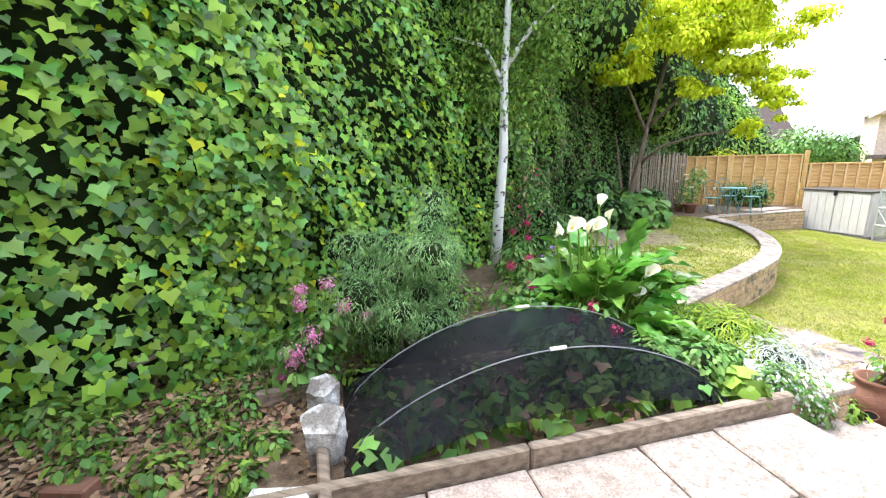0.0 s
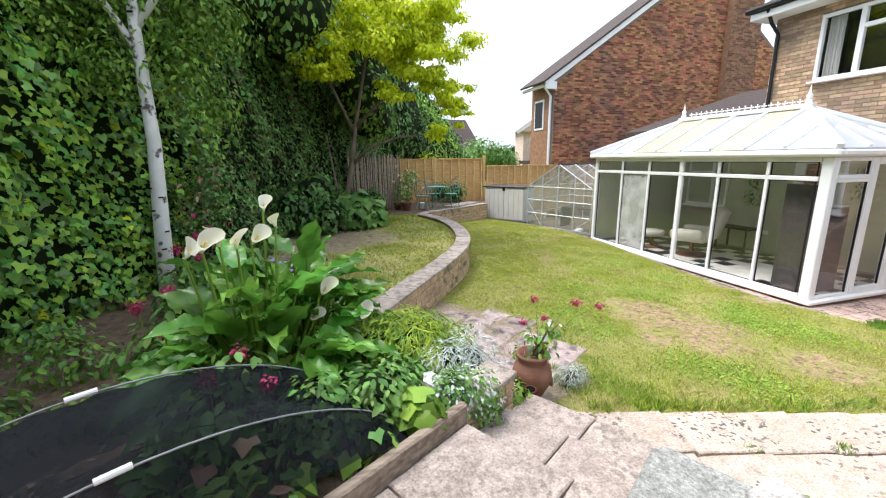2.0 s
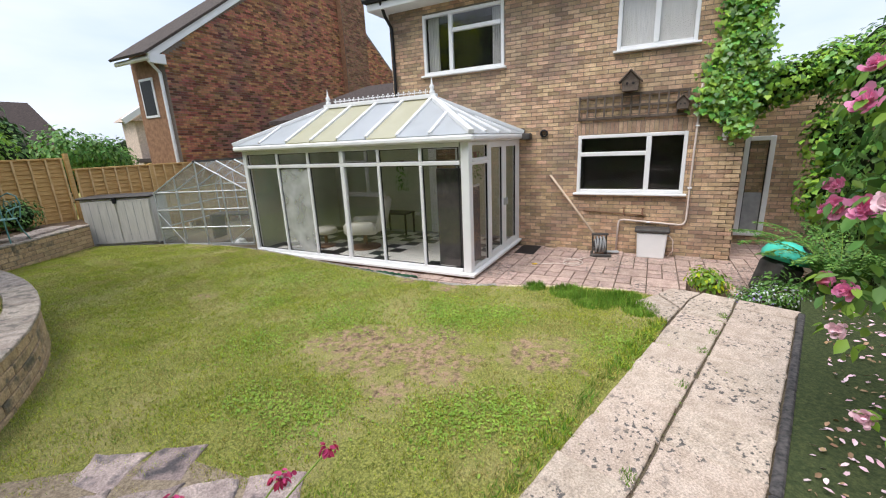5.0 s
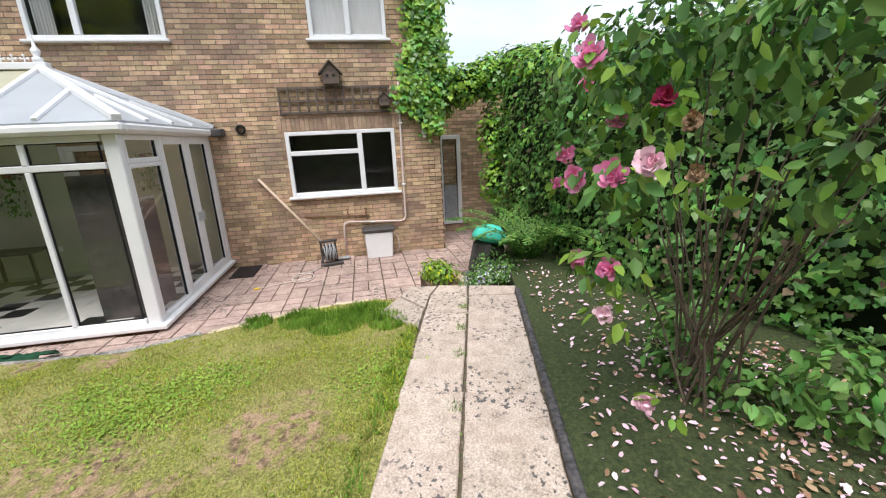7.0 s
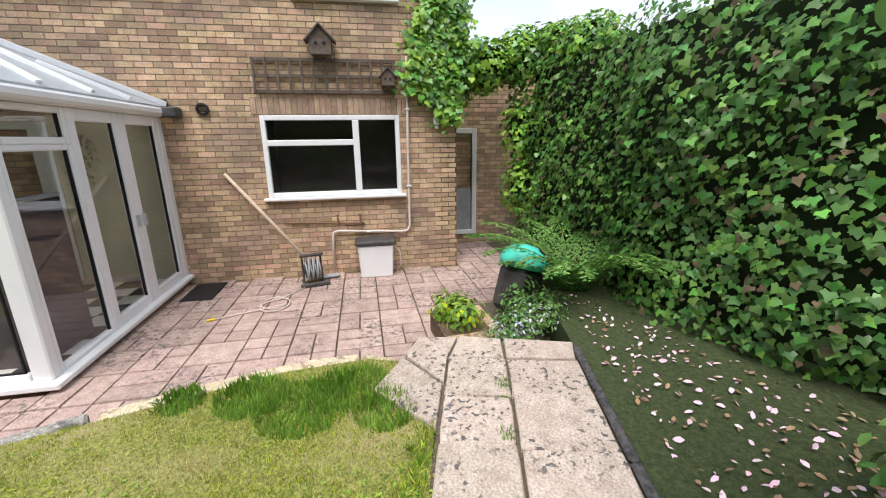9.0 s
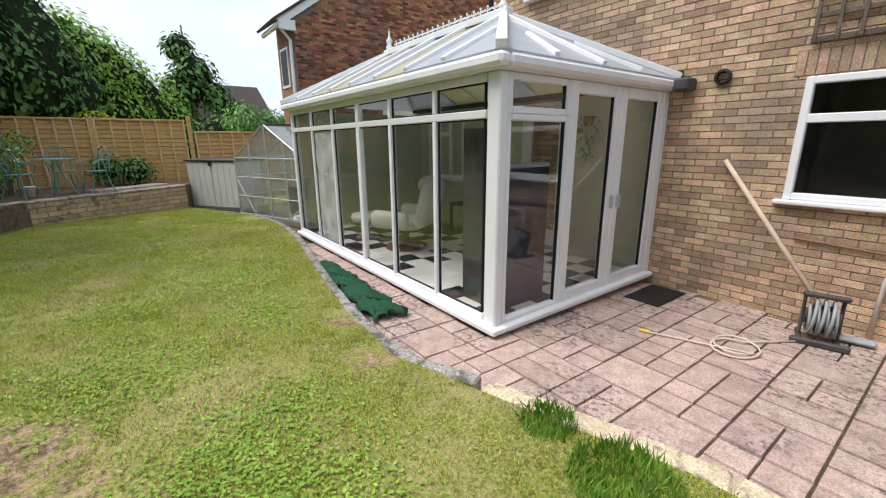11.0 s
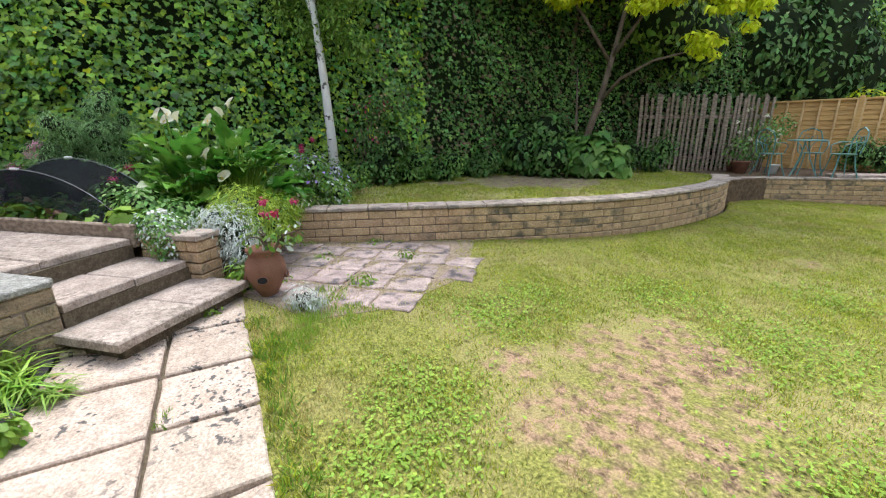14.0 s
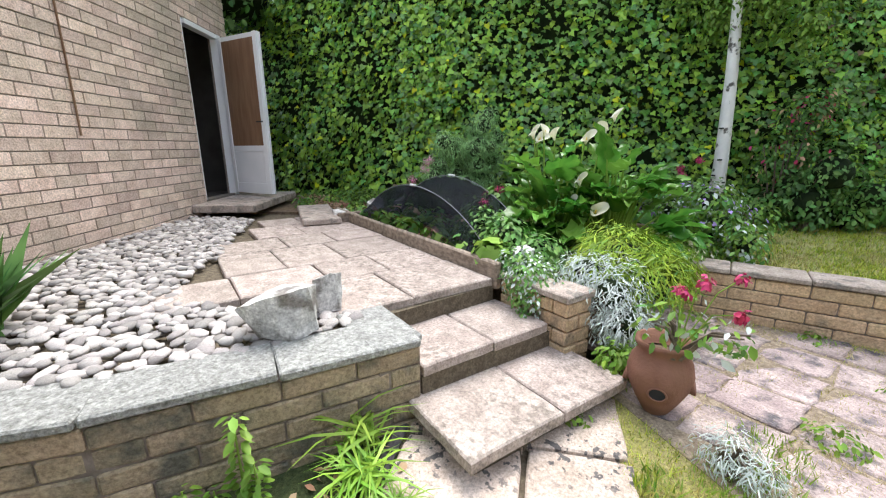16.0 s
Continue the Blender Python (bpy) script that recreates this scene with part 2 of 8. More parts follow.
M["upper_soil"] = material("upper_lawn_ground", (0.30, 0.29, 0.09), (0.54, 0.50, 0.22), 1.0, 55, bump=1.0, bscale=90, c3=(0.24, 0.22, 0.10), big=1.1, cut=(0.46, 0.72), patches=UW, pcol=(0.36, 0.26, 0.20), pcol2=(0.19, 0.135, 0.10))
M["turf"] = material("artificial_turf", (0.045, 0.065, 0.025), (0.085, 0.105, 0.04), 0.95, 30, bump=1.0, bscale=220)
M["soil"] = material("bed_soil", (0.09, 0.06, 0.04), (0.19, 0.135, 0.09), 1.0, 14, bump=1.0, bscale=40, c3=(0.17, 0.115, 0.07), big=2)
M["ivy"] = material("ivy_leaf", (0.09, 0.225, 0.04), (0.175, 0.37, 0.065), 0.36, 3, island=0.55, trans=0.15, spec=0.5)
# Paler ivy leaf; bigger shares of it also paint brighter light on hedges
M["ivy_light"] = material("pale_ivy_leaf", (0.22, 0.42, 0.045), (0.34, 0.54, 0.075), 0.42, 3, island=0.35, trans=0.25)
# Near-black that stands in for the shade deep among leaves
M["leaf_shade"] = material("inner_shade", (0.008, 0.016, 0.005), (0.018, 0.032, 0.008), 1.0, 6)
M["leaf"] = material("shrub_leaf", (0.09, 0.215, 0.045), (0.18, 0.34, 0.08), 0.5, 4, island=0.45, trans=0.2)
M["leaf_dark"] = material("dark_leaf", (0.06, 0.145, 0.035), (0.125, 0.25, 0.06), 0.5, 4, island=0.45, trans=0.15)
M["leaf_lime"] = material("golden_leaf", (0.56, 0.66, 0.02), (0.74, 0.80, 0.05), 0.55, 4, island=0.28, trans=0.4)
M["leaf_fresh"] = material("fresh_leaf", (0.16, 0.30, 0.035), (0.26, 0.42, 0.07), 0.5, 4, island=0.3, trans=0.3)
M["leaf_silver"] = material("silver_leaf", (0.46, 0.52, 0.48), (0.66, 0.72, 0.68), 0.8, 4, island=0.25, trans=0.15)
M["leaf_mid"] = material("green_tree_leaf", (0.13, 0.25, 0.035), (0.22, 0.36, 0.06), 0.5, 4, island=0.4, trans=0.3)
M["leaf_bright"] = material("bright_conifer_leaf", (0.17, 0.34, 0.045), (0.29, 0.47, 0.075), 0.5, 4, island=0.4, trans=0.3)
M["juniper"] = material("juniper_frond", (0.19, 0.37, 0.13), (0.33, 0.54, 0.22), 0.6, 4, island=0.35, trans=0.25)
M["leaf_far"] = material("distant_leaf", (0.05, 0.10, 0.03), (0.1, 0.17, 0.05), 0.8, 1.5, island=0.4, trans=0.1)
M["heather"] = material("heather_leaf", (0.20, 0.32, 0.025), (0.36, 0.48, 0.05), 0.7, 4, island=0.35, trans=0.2)
M["blade"] = material("grass_blade", (0.305, 0.385, 0.03), (0.52, 0.55, 0.08), 0.65, 3.3, island=0.55, trans=0.3, c3=(0.52, 0.46, 0.17), big=2.0, cut=(0.5, 0.64))
M["blade_long"] = material("long_grass", (0.14, 0.28, 0.03), (0.24, 0.40, 0.06), 0.6, 3, island=0.4, trans=0.3)
M["bark"] = material("bark", (0.10, 0.075, 0.055), (0.18, 0.14, 0.105), 0.95, 12, bump=0.9, bscale=30, stretch=(1, 1, 0.3))
M["birch"] = material("birch_bark", (0.68, 0.67, 0.65), (0.80, 0.79, 0.77), 0.8, 5, bump=0.4, c3=(0.12, 0.11, 0.10), big=9, cut=(0.6, 0.66))
M["terracotta"] = material("terracotta", (0.19, 0.088, 0.06), (0.29, 0.145, 0.10), 0.85, 6, bump=0.4, c3=(0.24, 0.12, 0.08), big=5)
M["rock"] = material("pale_rock", (0.44, 0.43, 0.415), (0.70, 0.685, 0.66), 0.95, 16, bump=1.0, bscale=24, c3=(0.22, 0.20, 0.18), big=7, cut=(0.5, 0.62))
M["pebble"] = material("pebble", (0.29, 0.265, 0.245), (0.47, 0.435, 0.41), 0.75, 9, island=0.35, bump=0.2)
M["pink"] = material("pink_petal", (0.84, 0.24, 0.50), (0.92, 0.45, 0.67), 0.6, 8, island=0.2, trans=0.3)
M["palepink"] = material("fallen_petal", (0.82, 0.48, 0.60), (0.90, 0.72, 0.76), 0.7, 8, island=0.2)
M["crimson"] = material("crimson_flower", (0.42, 0.03, 0.10), (0.6, 0.07, 0.2), 0.6, 8, island=0.25, trans=0.3)
M["purple"] = material("violet_flower", (0.36, 0.22, 0.66), (0.52, 0.38, 0.80), 0.6, 8, island=0.2, trans=0.3)
M["lily"] = material("lily_petal", (0.80, 0.76, 0.55), (0.86, 0.83, 0.70), 0.55, 5, trans=0.35)
M["yellow"] = material("yellow_spadix", (0.75, 0.52, 0.05), (0.85, 0.62, 0.1), 0.6, 8)
M["dry_leaf"] = material("dry_leaf", (0.28, 0.16, 0.09), (0.46, 0.32, 0.20), 0.8, 9, island=0.35)
M["net"] = None
M["teal"] = material("teal_paint", (0.10, 0.24, 0.24), (0.15, 0.31, 0.30), 0.5, 10, metal=0.2)
M["turquoise"] = material("turquoise_plastic", (0.07, 0.55, 0.42), (0.09, 0.62, 0.48), 0.4, 10)
M["roof_tile"] = material("dark_roof_tile", (0.045, 0.035, 0.032), (0.08, 0.062, 0.055), 0.9, 14, island=0.25, bump=0.5)
M["interior"] = material("sage_wall_paint", (0.47, 0.50, 0.37), (0.52, 0.55, 0.42), 0.9, 4)
# Near-black colour that paints the shade inside rooms
M["room_shade"] = material("room_shade", (0.05, 0.045, 0.04), (0.07, 0.065, 0.06), 0.9, 4)
M["lino_w"] = material("white_floor_tile", (0.66, 0.64, 0.60), (0.72, 0.70, 0.66), 0.3, 4, objrand=0.05)
M["lino_b"] = material("black_floor_tile", (0.014, 0.014, 0.016), (0.022, 0.022, 0.024), 0.3, 4)
M["leather"] = material("cream_leather", (0.50, 0.48, 0.43), (0.58, 0.56, 0.50), 0.45, 12, bump=0.3)
M["curtain"] = material("curtain_cloth", (0.55, 0.54, 0.52), (0.66, 0.65, 0.63), 0.9, 5, stretch=(12, 12, 0.5))
M["polycarb"] = None
M["brownboard"] = material("brown_board", (0.19, 0.105, 0.06), (0.25, 0.15, 0.09), 0.5, 4, stretch=(6, 6, 0.6), bump=0.1)
M["edging"] = material("weathered_black_edging", (0.035, 0.035, 0.038), (0.11, 0.10, 0.10), 0.8, 30, bump=0.4)
M["navy"] = material("navy_cloth", (0.018, 0.022, 0.04), (0.03, 0.036, 0.06), 0.8, 8)
M["greycloth"] = material("green_netting", (0.008, 0.05, 0.024), (0.015, 0.085, 0.038), 0.8, 20, bump=0.6)
M["red"] = material("red_plastic", (0.45, 0.03, 0.02), (0.5, 0.05, 0.03), 0.5, 10)
M["pipe"] = material("pinkish_pipe_paint", (0.60, 0.50, 0.45), (0.68, 0.58, 0.53), 0.6, 10)
M["pole"] = material("pole_wood", (0.50, 0.38, 0.28), (0.6, 0.47, 0.36), 0.7, 10)
M["glass"] = glass_material("window_glass", gloss=0.42)
M["glass_misted"] = glass_material("misted_glass", rough=0.05, cloud=0.55, gloss=0.5)
M["glass_dirty"] = glass_material("greenhouse_glass", tint=(0.9, 0.93, 0.92), cloud=0.22)
M["straw"] = material("straw_blade", (0.40, 0.33, 0.15), (0.56, 0.48, 0.25), 0.8, 6, island=0.25, trans=0.2)
M["clover"] = material("clover_leaf", (0.23, 0.38, 0.05), (0.34, 0.49, 0.08), 0.6, 4, island=0.25, trans=0.3)
M["net"] = glass_material("black_net", tint=(0.46, 0.48, 0.52), rough=0.5, cloud=0.55, gloss=0.02, film=(0.025, 0.028, 0.035))
M["polycarb"] = material("roof_sheet", (0.60, 0.63, 0.66), (0.68, 0.71, 0.74), 0.3, 1.2, trans=0.45, spec=0.5)
M["polycarb_cream"] = material("yellowed_roof_sheet", (0.64, 0.62, 0.45), (0.71, 0.69, 0.54), 0.3, 1.2, trans=0.45, spec=0.5)


# ---- building helpers ----
def part(name, bm, mat, parent=None, label="", kind=""):
    """One bmesh, or (verts, faces), as one mesh object under its thing."""
    me = bpy.data.meshes.new(name)
    if isinstance(bm, tuple):
        me.from_pydata(bm[0], [], bm[1])
    else:
        bm.to_mesh(me)
        bm.free()
    me.materials.append(M[mat] if isinstance(mat, str) else mat)
    ob = new(name, me)
    ob.parent = parent
    return tagged(ob, label, kind=kind)


def thing(name, label, category, at=(0, 0, 0), rz=0, group="", kind=""):
    ob = new(name)
    ob.matrix_basis = pose(*at, 0, 0, rz)
    return tagged(ob, label, category, group, kind)


def box(bm, a, b, bevel=0.0, m=None):
    """A box from corner a to corner b, its edges rounded."""
    c = [(p + q) / 2 for p, q in zip(a, b)]
    s = [abs(q - p) for p, q in zip(a, b)]
    geo = bmesh.ops.create_cube(bm, size=1, matrix=(m or Matrix()) @ Matrix.Translation(c) @ Matrix.Diagonal((*s, 1)))
    if bevel:
        es = list({e for v in geo["verts"] for e in v.link_edges})
        bmesh.ops.bevel(bm, geom=es, offset=bevel, segments=1, affect="EDGES", profile=0.6)
    return geo


def bmbox(a, b, bevel=0.0, m=None):
    bm = bmesh.new()
    box(bm, a, b, bevel, m)
    return bm


def rod(bm, p, q, r, r2=None, n=10):
    p, q = Vector(p), Vector(q)
    d = q - p
    bmesh.ops.create_cone(bm, cap_ends=True, segments=n, radius1=r, radius2=r if r2 is None else r2, depth=d.length,
                          matrix=Matrix.Translation((p + q) / 2) @ d.to_track_quat("Z", "Y").to_matrix().to_4x4())


def tube(pts, r, n=8):
    """A tube through points; r is one radius or one a point."""
    pts = [Vector(p) for p in pts]
    rs = r if isinstance(r, (list, tuple)) else [r] * len(pts)
    vs, fs = [], []
    side = None
    for i, p in enumerate(pts):
        d = (pts[min(i + 1, len(pts) - 1)] - pts[max(i - 1, 0)]).normalized()
        side = (side - d * side.dot(d)).normalized() if side else d.orthogonal().normalized()
        up = d.cross(side)
        for k in range(n):
            a = 2 * math.pi * k / n
            vs.append(p + (side * math.cos(a) + up * math.sin(a)) * rs[i])
        if i:
            b = i * n
            fs += [(b - n + k, b - n + (k + 1) % n, b + (k + 1) % n, b + k) for k in range(n)]
    fs += [tuple(range(n - 1, -1, -1)), tuple(range(len(vs) - n, len(vs)))]
    return vs, fs


def lathe(profile, n=28):
    """A turned body from (radius, height) rows."""
    vs, fs = [], []
    for r, z in profile:
        vs += [(r * math.cos(2 * math.pi * k / n), r * math.sin(2 * math.pi * k / n), z) for k in range(n)]
    for i in range(1, len(profile)):
        b = i * n
        fs += [(b - n + k, b - n + (k + 1) % n, b + (k + 1) % n, b + k) for k in range(n)]
    fs.append(tuple(range(n - 1, -1, -1)))
    return vs, fs


def smooth(ob):
    ob.data.shade_smooth()
    return ob


def slab_poly(pts, top, thick):
    """A prism from a polygon in plan; top is a height or a function of x, y."""
    f = top if callable(top) else (lambda x, y: top)
    n = len(pts)
    vs = [(x, y, f(x, y)) for x, y in pts] + [(x, y, f(x, y) - thick) for x, y in pts]
    fs = [tuple(range(n)), tuple(range(2 * n - 1, n - 1, -1))] + [(i, i + n, (i + 1) % n + n, (i + 1) % n) for i in range(n)]
    area = sum(pts[i][0] * pts[(i + 1) % n][1] - pts[(i + 1) % n][0] * pts[i][1] for i in range(n))
    if area < 0:
        fs = [f[::-1] for f in fs]
    return vs, fs


def inside(x, y, poly):
    hit = np.zeros(np.shape(x), bool)
    for (ax, ay), (bx, by) in zip(poly, poly[1:] + poly[:1]):
        if ay != by:
            hit ^= ((ay > y) != (by > y)) & (x < (bx - ax) * (y - ay) / (by - ay) + ax)
    return hit


def along(poly, step):
    """Points at even steps along a polyline, with the way it goes."""
    out = []
    for (ax, ay), (bx, by) in zip(poly, poly[1:]):
        d = math.hypot(bx - ax, by - ay)
        n = max(1, round(d / step))
        out += [(ax + (bx - ax) * (i + 0.5) / n, ay + (by - ay) * (i + 0.5) / n, (bx - ax) / d, (by - ay) / d, d / n) for i in range(n)]
    return out


def curve(pts, n=8):
    """A smooth curve in plan through points."""
    out = []
    for i in range(len(pts) - 1):
        p0, p1, p2, p3 = (np.array(pts[min(max(k, 0), len(pts) - 1)], float) for k in (i - 1, i, i + 1, i + 2))
        for t in np.arange(n) / n:
            out.append(tuple(0.5 * (2 * p1 + (p2 - p0) * t + (2 * p0 - 5 * p1 + 4 * p2 - p3) * t * t + (3 * p1 - p0 - 3 * p2 + p3) * t**3)))
    return out + [tuple(map(float, pts[-1]))]


RNG = np.random.default_rng(7)

IVY = (np.array([(0, -.1, 0), (.32, -.28, -.02), (.55, .05, -.08), (.3, .3, .02), (0, .75, -.1), (-.3, .3, .02), (-.55, .05, -.08), (-.32, -.28, -.02)]), [(0, 1, 2, 3), (0, 3, 4, 5), (0, 5, 6, 7)])
OVAL = (np.array([(0, 0, 0), (.28, .35, .05), (.22, .75, .0), (0, 1.05, -.1), (-.22, .75, .0), (-.28, .35, .05)]), [(0, 1, 2, 3), (0, 3, 4, 5)])
NEEDLE = (np.array([(-.05, 0, 0), (.05, 0, 0), (.09, .5, .04), (0, 1, 0)]), [(0, 1, 2, 3)])
STRAP = (np.array([(-.01, 0, 0), (.01, 0, 0), (.018, .35, .12), (.014, .7, .02), (0, 1, -.2), (-.014, .7, .02), (-.018, .35, .12)]), [(0, 1, 2, 6), (2, 3, 5, 6), (3, 4, 5)])
BLADE = (np.array([(-.08, 0, 0), (.08, 0, 0), (.03, 1, .25)]), [(0, 1, 2)])


def leaves(name, centres, normals, size, shape, mat, parent=None, spin=None, vary=0.4, kind="", label="", smoothed=False):
    """Many leaves in one mesh. normals: the way each faces; its tip points by spin (radians, 0 = down) about the normal."""
    c = np.asarray(centres, float)
    n = np.asarray(normals, float)
    n /= np.linalg.norm(n, axis=1, keepdims=True) + 1e-9
    k = len(c)
    if not k:
        return None
    down = np.tile([0.0, 0.02, -1.0], (k, 1))
    t = down - n * (down * n).sum(1, keepdims=True)
    bad = np.linalg.norm(t, axis=1) < 0.15
    t[bad] = np.cross(n[bad], [1.0, 0.3, 0.1])
    t /= np.linalg.norm(t, axis=1, keepdims=True)
    s = np.cross(t, n)
    a = RNG.normal(0, 0.6, k) if spin is None else spin
    t, s = t * np.cos(a)[:, None] + s * np.sin(a)[:, None], s * np.cos(a)[:, None] - t * np.sin(a)[:, None]
    z = size * (1 + RNG.uniform(-vary, vary, k))
    v, faces = shape
    pts = c[:, None] + z[:, None, None] * (v[None, :, 0:1] * s[:, None] + v[None, :, 1:2] * t[:, None] + v[None, :, 2:3] * n[:, None])
    nv = len(v)
    me = bpy.data.meshes.new(name)
    me.vertices.add(k * nv)
    me.vertices.foreach_set("co", pts.astype(np.float32).ravel())
    loops = np.concatenate([np.array(f) for f in faces])
    me.loops.add(k * len(loops))
    me.loops.foreach_set("vertex_index", (loops[None] + nv * np.arange(k)[:, None]).ravel().astype(np.int32))
    tot = np.array([len(f) for f in faces])
    me.polygons.add(k * len(faces))
    starts = np.concatenate([[0], np.cumsum(np.tile(tot, k))[:-1]])
    me.polygons.foreach_set("loop_start", starts.astype(np.int32))
    me.update(calc_edges=True)
    me.materials.append(M[mat])
    ob = new(name, me)
    ob.parent = parent
    return tagged(ob, label, kind=kind)


def ball_points(k, centre, radii, hollow=0.55):
    """Random points in a shell-heavy ellipsoid, with their outward directions."""
    d = RNG.normal(size=(k, 3))
    d /= np.linalg.norm(d, axis=1, keepdims=True)
    r = RNG.uniform(hollow, 1, k) ** 0.7
    return np.array(centre) + d * r[:, None] * np.array(radii), d


def brick_wall(name, origin, way, length, z0, z1, mat, mortar, thick=0.1, holes=(), label="", course=0.075, brick=0.225, proud=0.006, top=None, parent=None, kind="structure", extra=0, batter=True):
    """A wall of stretcher bricks: a mortar core and every brick proud of it. holes: (u0, u1, z0, z1). top: a height by u."""
    ux, uy = math.cos(radians(way)), math.sin(radians(way))
    nx, ny = uy, -ux
    ox, oy = origin
    P = lambda u, w, z: (ox + ux * u + nx * w, oy + uy * u + ny * w, z)
    root = parent or tagged(new(name), label, kind=kind)
    us = sorted({0, length, *(h[0] for h in holes), *(h[1] for h in holes)} | ({length * i / 12 for i in range(13)} if top else set()))
    vs, fs = [], []

    def block(u0, u1, a, b, w0, w1, a2=None, b2=None):
        k = len(vs)
        a2, b2 = a if a2 is None else a2, b if b2 is None else b2
        vs.extend([P(u0, w1, a), P(u1, w1, a2), P(u1, w1, b2), P(u0, w1, b), P(u0, w0, a), P(u1, w0, a2), P(u1, w0, b2), P(u0, w0, b)])
        fs.extend([(k, k + 1, k + 2, k + 3), (k + 5, k + 4, k + 7, k + 6), (k + 4, k, k + 3, k + 7), (k + 1, k + 5, k + 6, k + 2), (k + 3, k + 2, k + 6, k + 7), (k + 4, k + 5, k + 1, k)])

    for u0, u1 in zip(us, us[1:]):
        if u1 - u0 < 1e-4:
            continue
        cuts = sorted((h[2], h[3]) for h in holes if h[0] < (u0 + u1) / 2 < h[1])
        z = z0
        for a, b in cuts:
            if a > z:
                block(u0, u1, z, a, -thick, 0)
            z = b
        t0, t1 = (top(u0 + 1e-5), top(u1 - 1e-5)) if top else (z1, z1)
        if t0 > z or t1 > z:
            block(u0, u1, z, max(t0, z), -thick, 0, z, max(t1, z))
    part("mortar_core", (vs, fs), mortar, root)
    vs, fs = [], []
    j = 0.005
    row = 0
    z = z0
    rnd = random.Random(len(name) + int(length * 10))
    while z < (max(z1, top(length / 2)) if top else z1) - 0.02:
        u = -brick * (0.5 if row % 2 else 0)
        while u < length:
            a, b = max(u + j, 0), min(u + brick - j, length)
            spans = [(a, b)]
            for h in holes:
                if h[2] < z + course / 2 < h[3]:
                    spans = [s for a, b in spans for s in ((a, min(b, h[0])), (max(a, h[1]), b)) if s[1] - s[0] > 0.02]
            for a, b in spans:
                if b - a > 0.02 and not (top and z + course > min(top(a), top(b))):
                    pr = proud + rnd.uniform(-0.0015, 0.0015)
                    k = len(vs)
                    zz, e = min(z + course - j, z1) if not top else z + course - j, 0.002
                    vs.extend([P(a, 0, z + j), P(b, 0, z + j), P(b, 0, zz), P(a, 0, zz), P(a + e, pr, z + j + e), P(b - e, pr, z + j + e), P(b - e, pr, zz - e), P(a + e, pr, zz - e)])
                    fs.extend([(k + 4, k + 5, k + 6, k + 7), (k, k + 1, k + 5, k + 4), (k + 1, k + 2, k + 6, k + 5), (k + 2, k + 3, k + 7, k + 6), (k + 3, k, k + 4, k + 7)])
            u += brick
        row += 1
        z += course
    part("bricks", (vs, fs), mat, root, kind="stuff")
    return root
M["path_slab"] = material("lichened_slab", (0.43, 0.345, 0.28), (0.55, 0.455, 0.385), 0.95, 9, objrand=0.1, bump=0.7, bscale=45, c3=(0.12, 0.11, 0.105), big=27, cut=(0.57, 0.605), clus=2.2)
M["old_slab"] = material("old_slab", (0.32, 0.25, 0.235), (0.50, 0.40, 0.37), 0.95, 6, objrand=0.22, bump=1.0, c3=(0.13, 0.115, 0.12), big=8)
M["brick_pale"] = material("pale_pinkish_brick", (0.56, 0.425, 0.345), (0.70, 0.56, 0.475), 0.9, 9, island=0.2, bump=0.5, c3=(0.45, 0.37, 0.30), big=1.2)

M["old_joint"] = material("weedy_joint_soil", (0.22, 0.17, 0.12), (0.36, 0.29, 0.21), 1.0, 30, bump=0.8)

# ---- the lie of the land ----
def lawn_z(x, y):
    return 0.10 - 0.036 * x - 0.010 * (y - 3)


def patio_z(x, y):
    return -0.455 - 0.019 * (x - 7.6)


LAWN = [(2.35, 3.28), (2.6, 3.2), (3.67, 2.93), (4.61, 2.68), (5.6, 2.41), (6.36, 2.235), (6.82, 2.58), (7.2, 2.36), (7.3, 2.6), (7.25, 3.2), (7.05, 3.8), (6.9, 4.3), (6.72, 4.9), (6.8, 5.9), (6.98, 7.0), (7.25, 8.4), (7.45, 9.6), (7.55, 10.8), (7.4, 12.2), (6.95, 13.3), (6.4, 14.3), (3.9, 12.9), (3.5, 11.9), (3.72, 10.5), (3.66, 9.4), (3.44, 8.2), (3.03, 7.2), (2.48, 6.35), (1.93, 5.6), (1.4, 4.9), (0.9, 4.2), (1.9, 3.3)]
COPING = curve([(0.95, 4.25), (1.45, 4.92), (1.95, 5.6), (2.5, 6.35), (3.05, 7.2), (3.45, 8.2), (3.68, 9.4), (3.70, 10.5), (3.45, 11.5)], 5)
HEDGE = [(-5.2, -2.4), (-2.9, 1.2), (-2.05, 2.5), (-1.7, 3.8), (-1.35, 5.3), (-0.65, 7.2), (-0.3, 8.9), (0.2, 10.6), (1.6, 12.7), (3.0, 15.2), (3.6, 18.0)]

ground = part("ground", slab_poly([(-500, -500), (500, -500), (500, 500), (-500, 500)], -0.75, 0.5), "grass_soil", None, "rough green ground beyond the garden", "structure")
lawn = part("lawn_lower", slab_poly(LAWN, lawn_z, 0.6), "grass_soil", None, "patchy lower lawn with worn dry spots", "structure")
UPPER = [(0.75, 4.4)] + [(x - 0.12, y + 0.06) for x, y in COPING[3:]] + [(3.2, 11.9), (1.6, 12.7), (0.1, 10.6), (-0.4, 8.9), (-0.8, 7.2), (-0.9, 6.0)]
part("lawn_upper", slab_poly(UPPER, 0.345, 1.0), "upper_soil", None, "raised lawn, thin in the shade of the hedge", "structure")
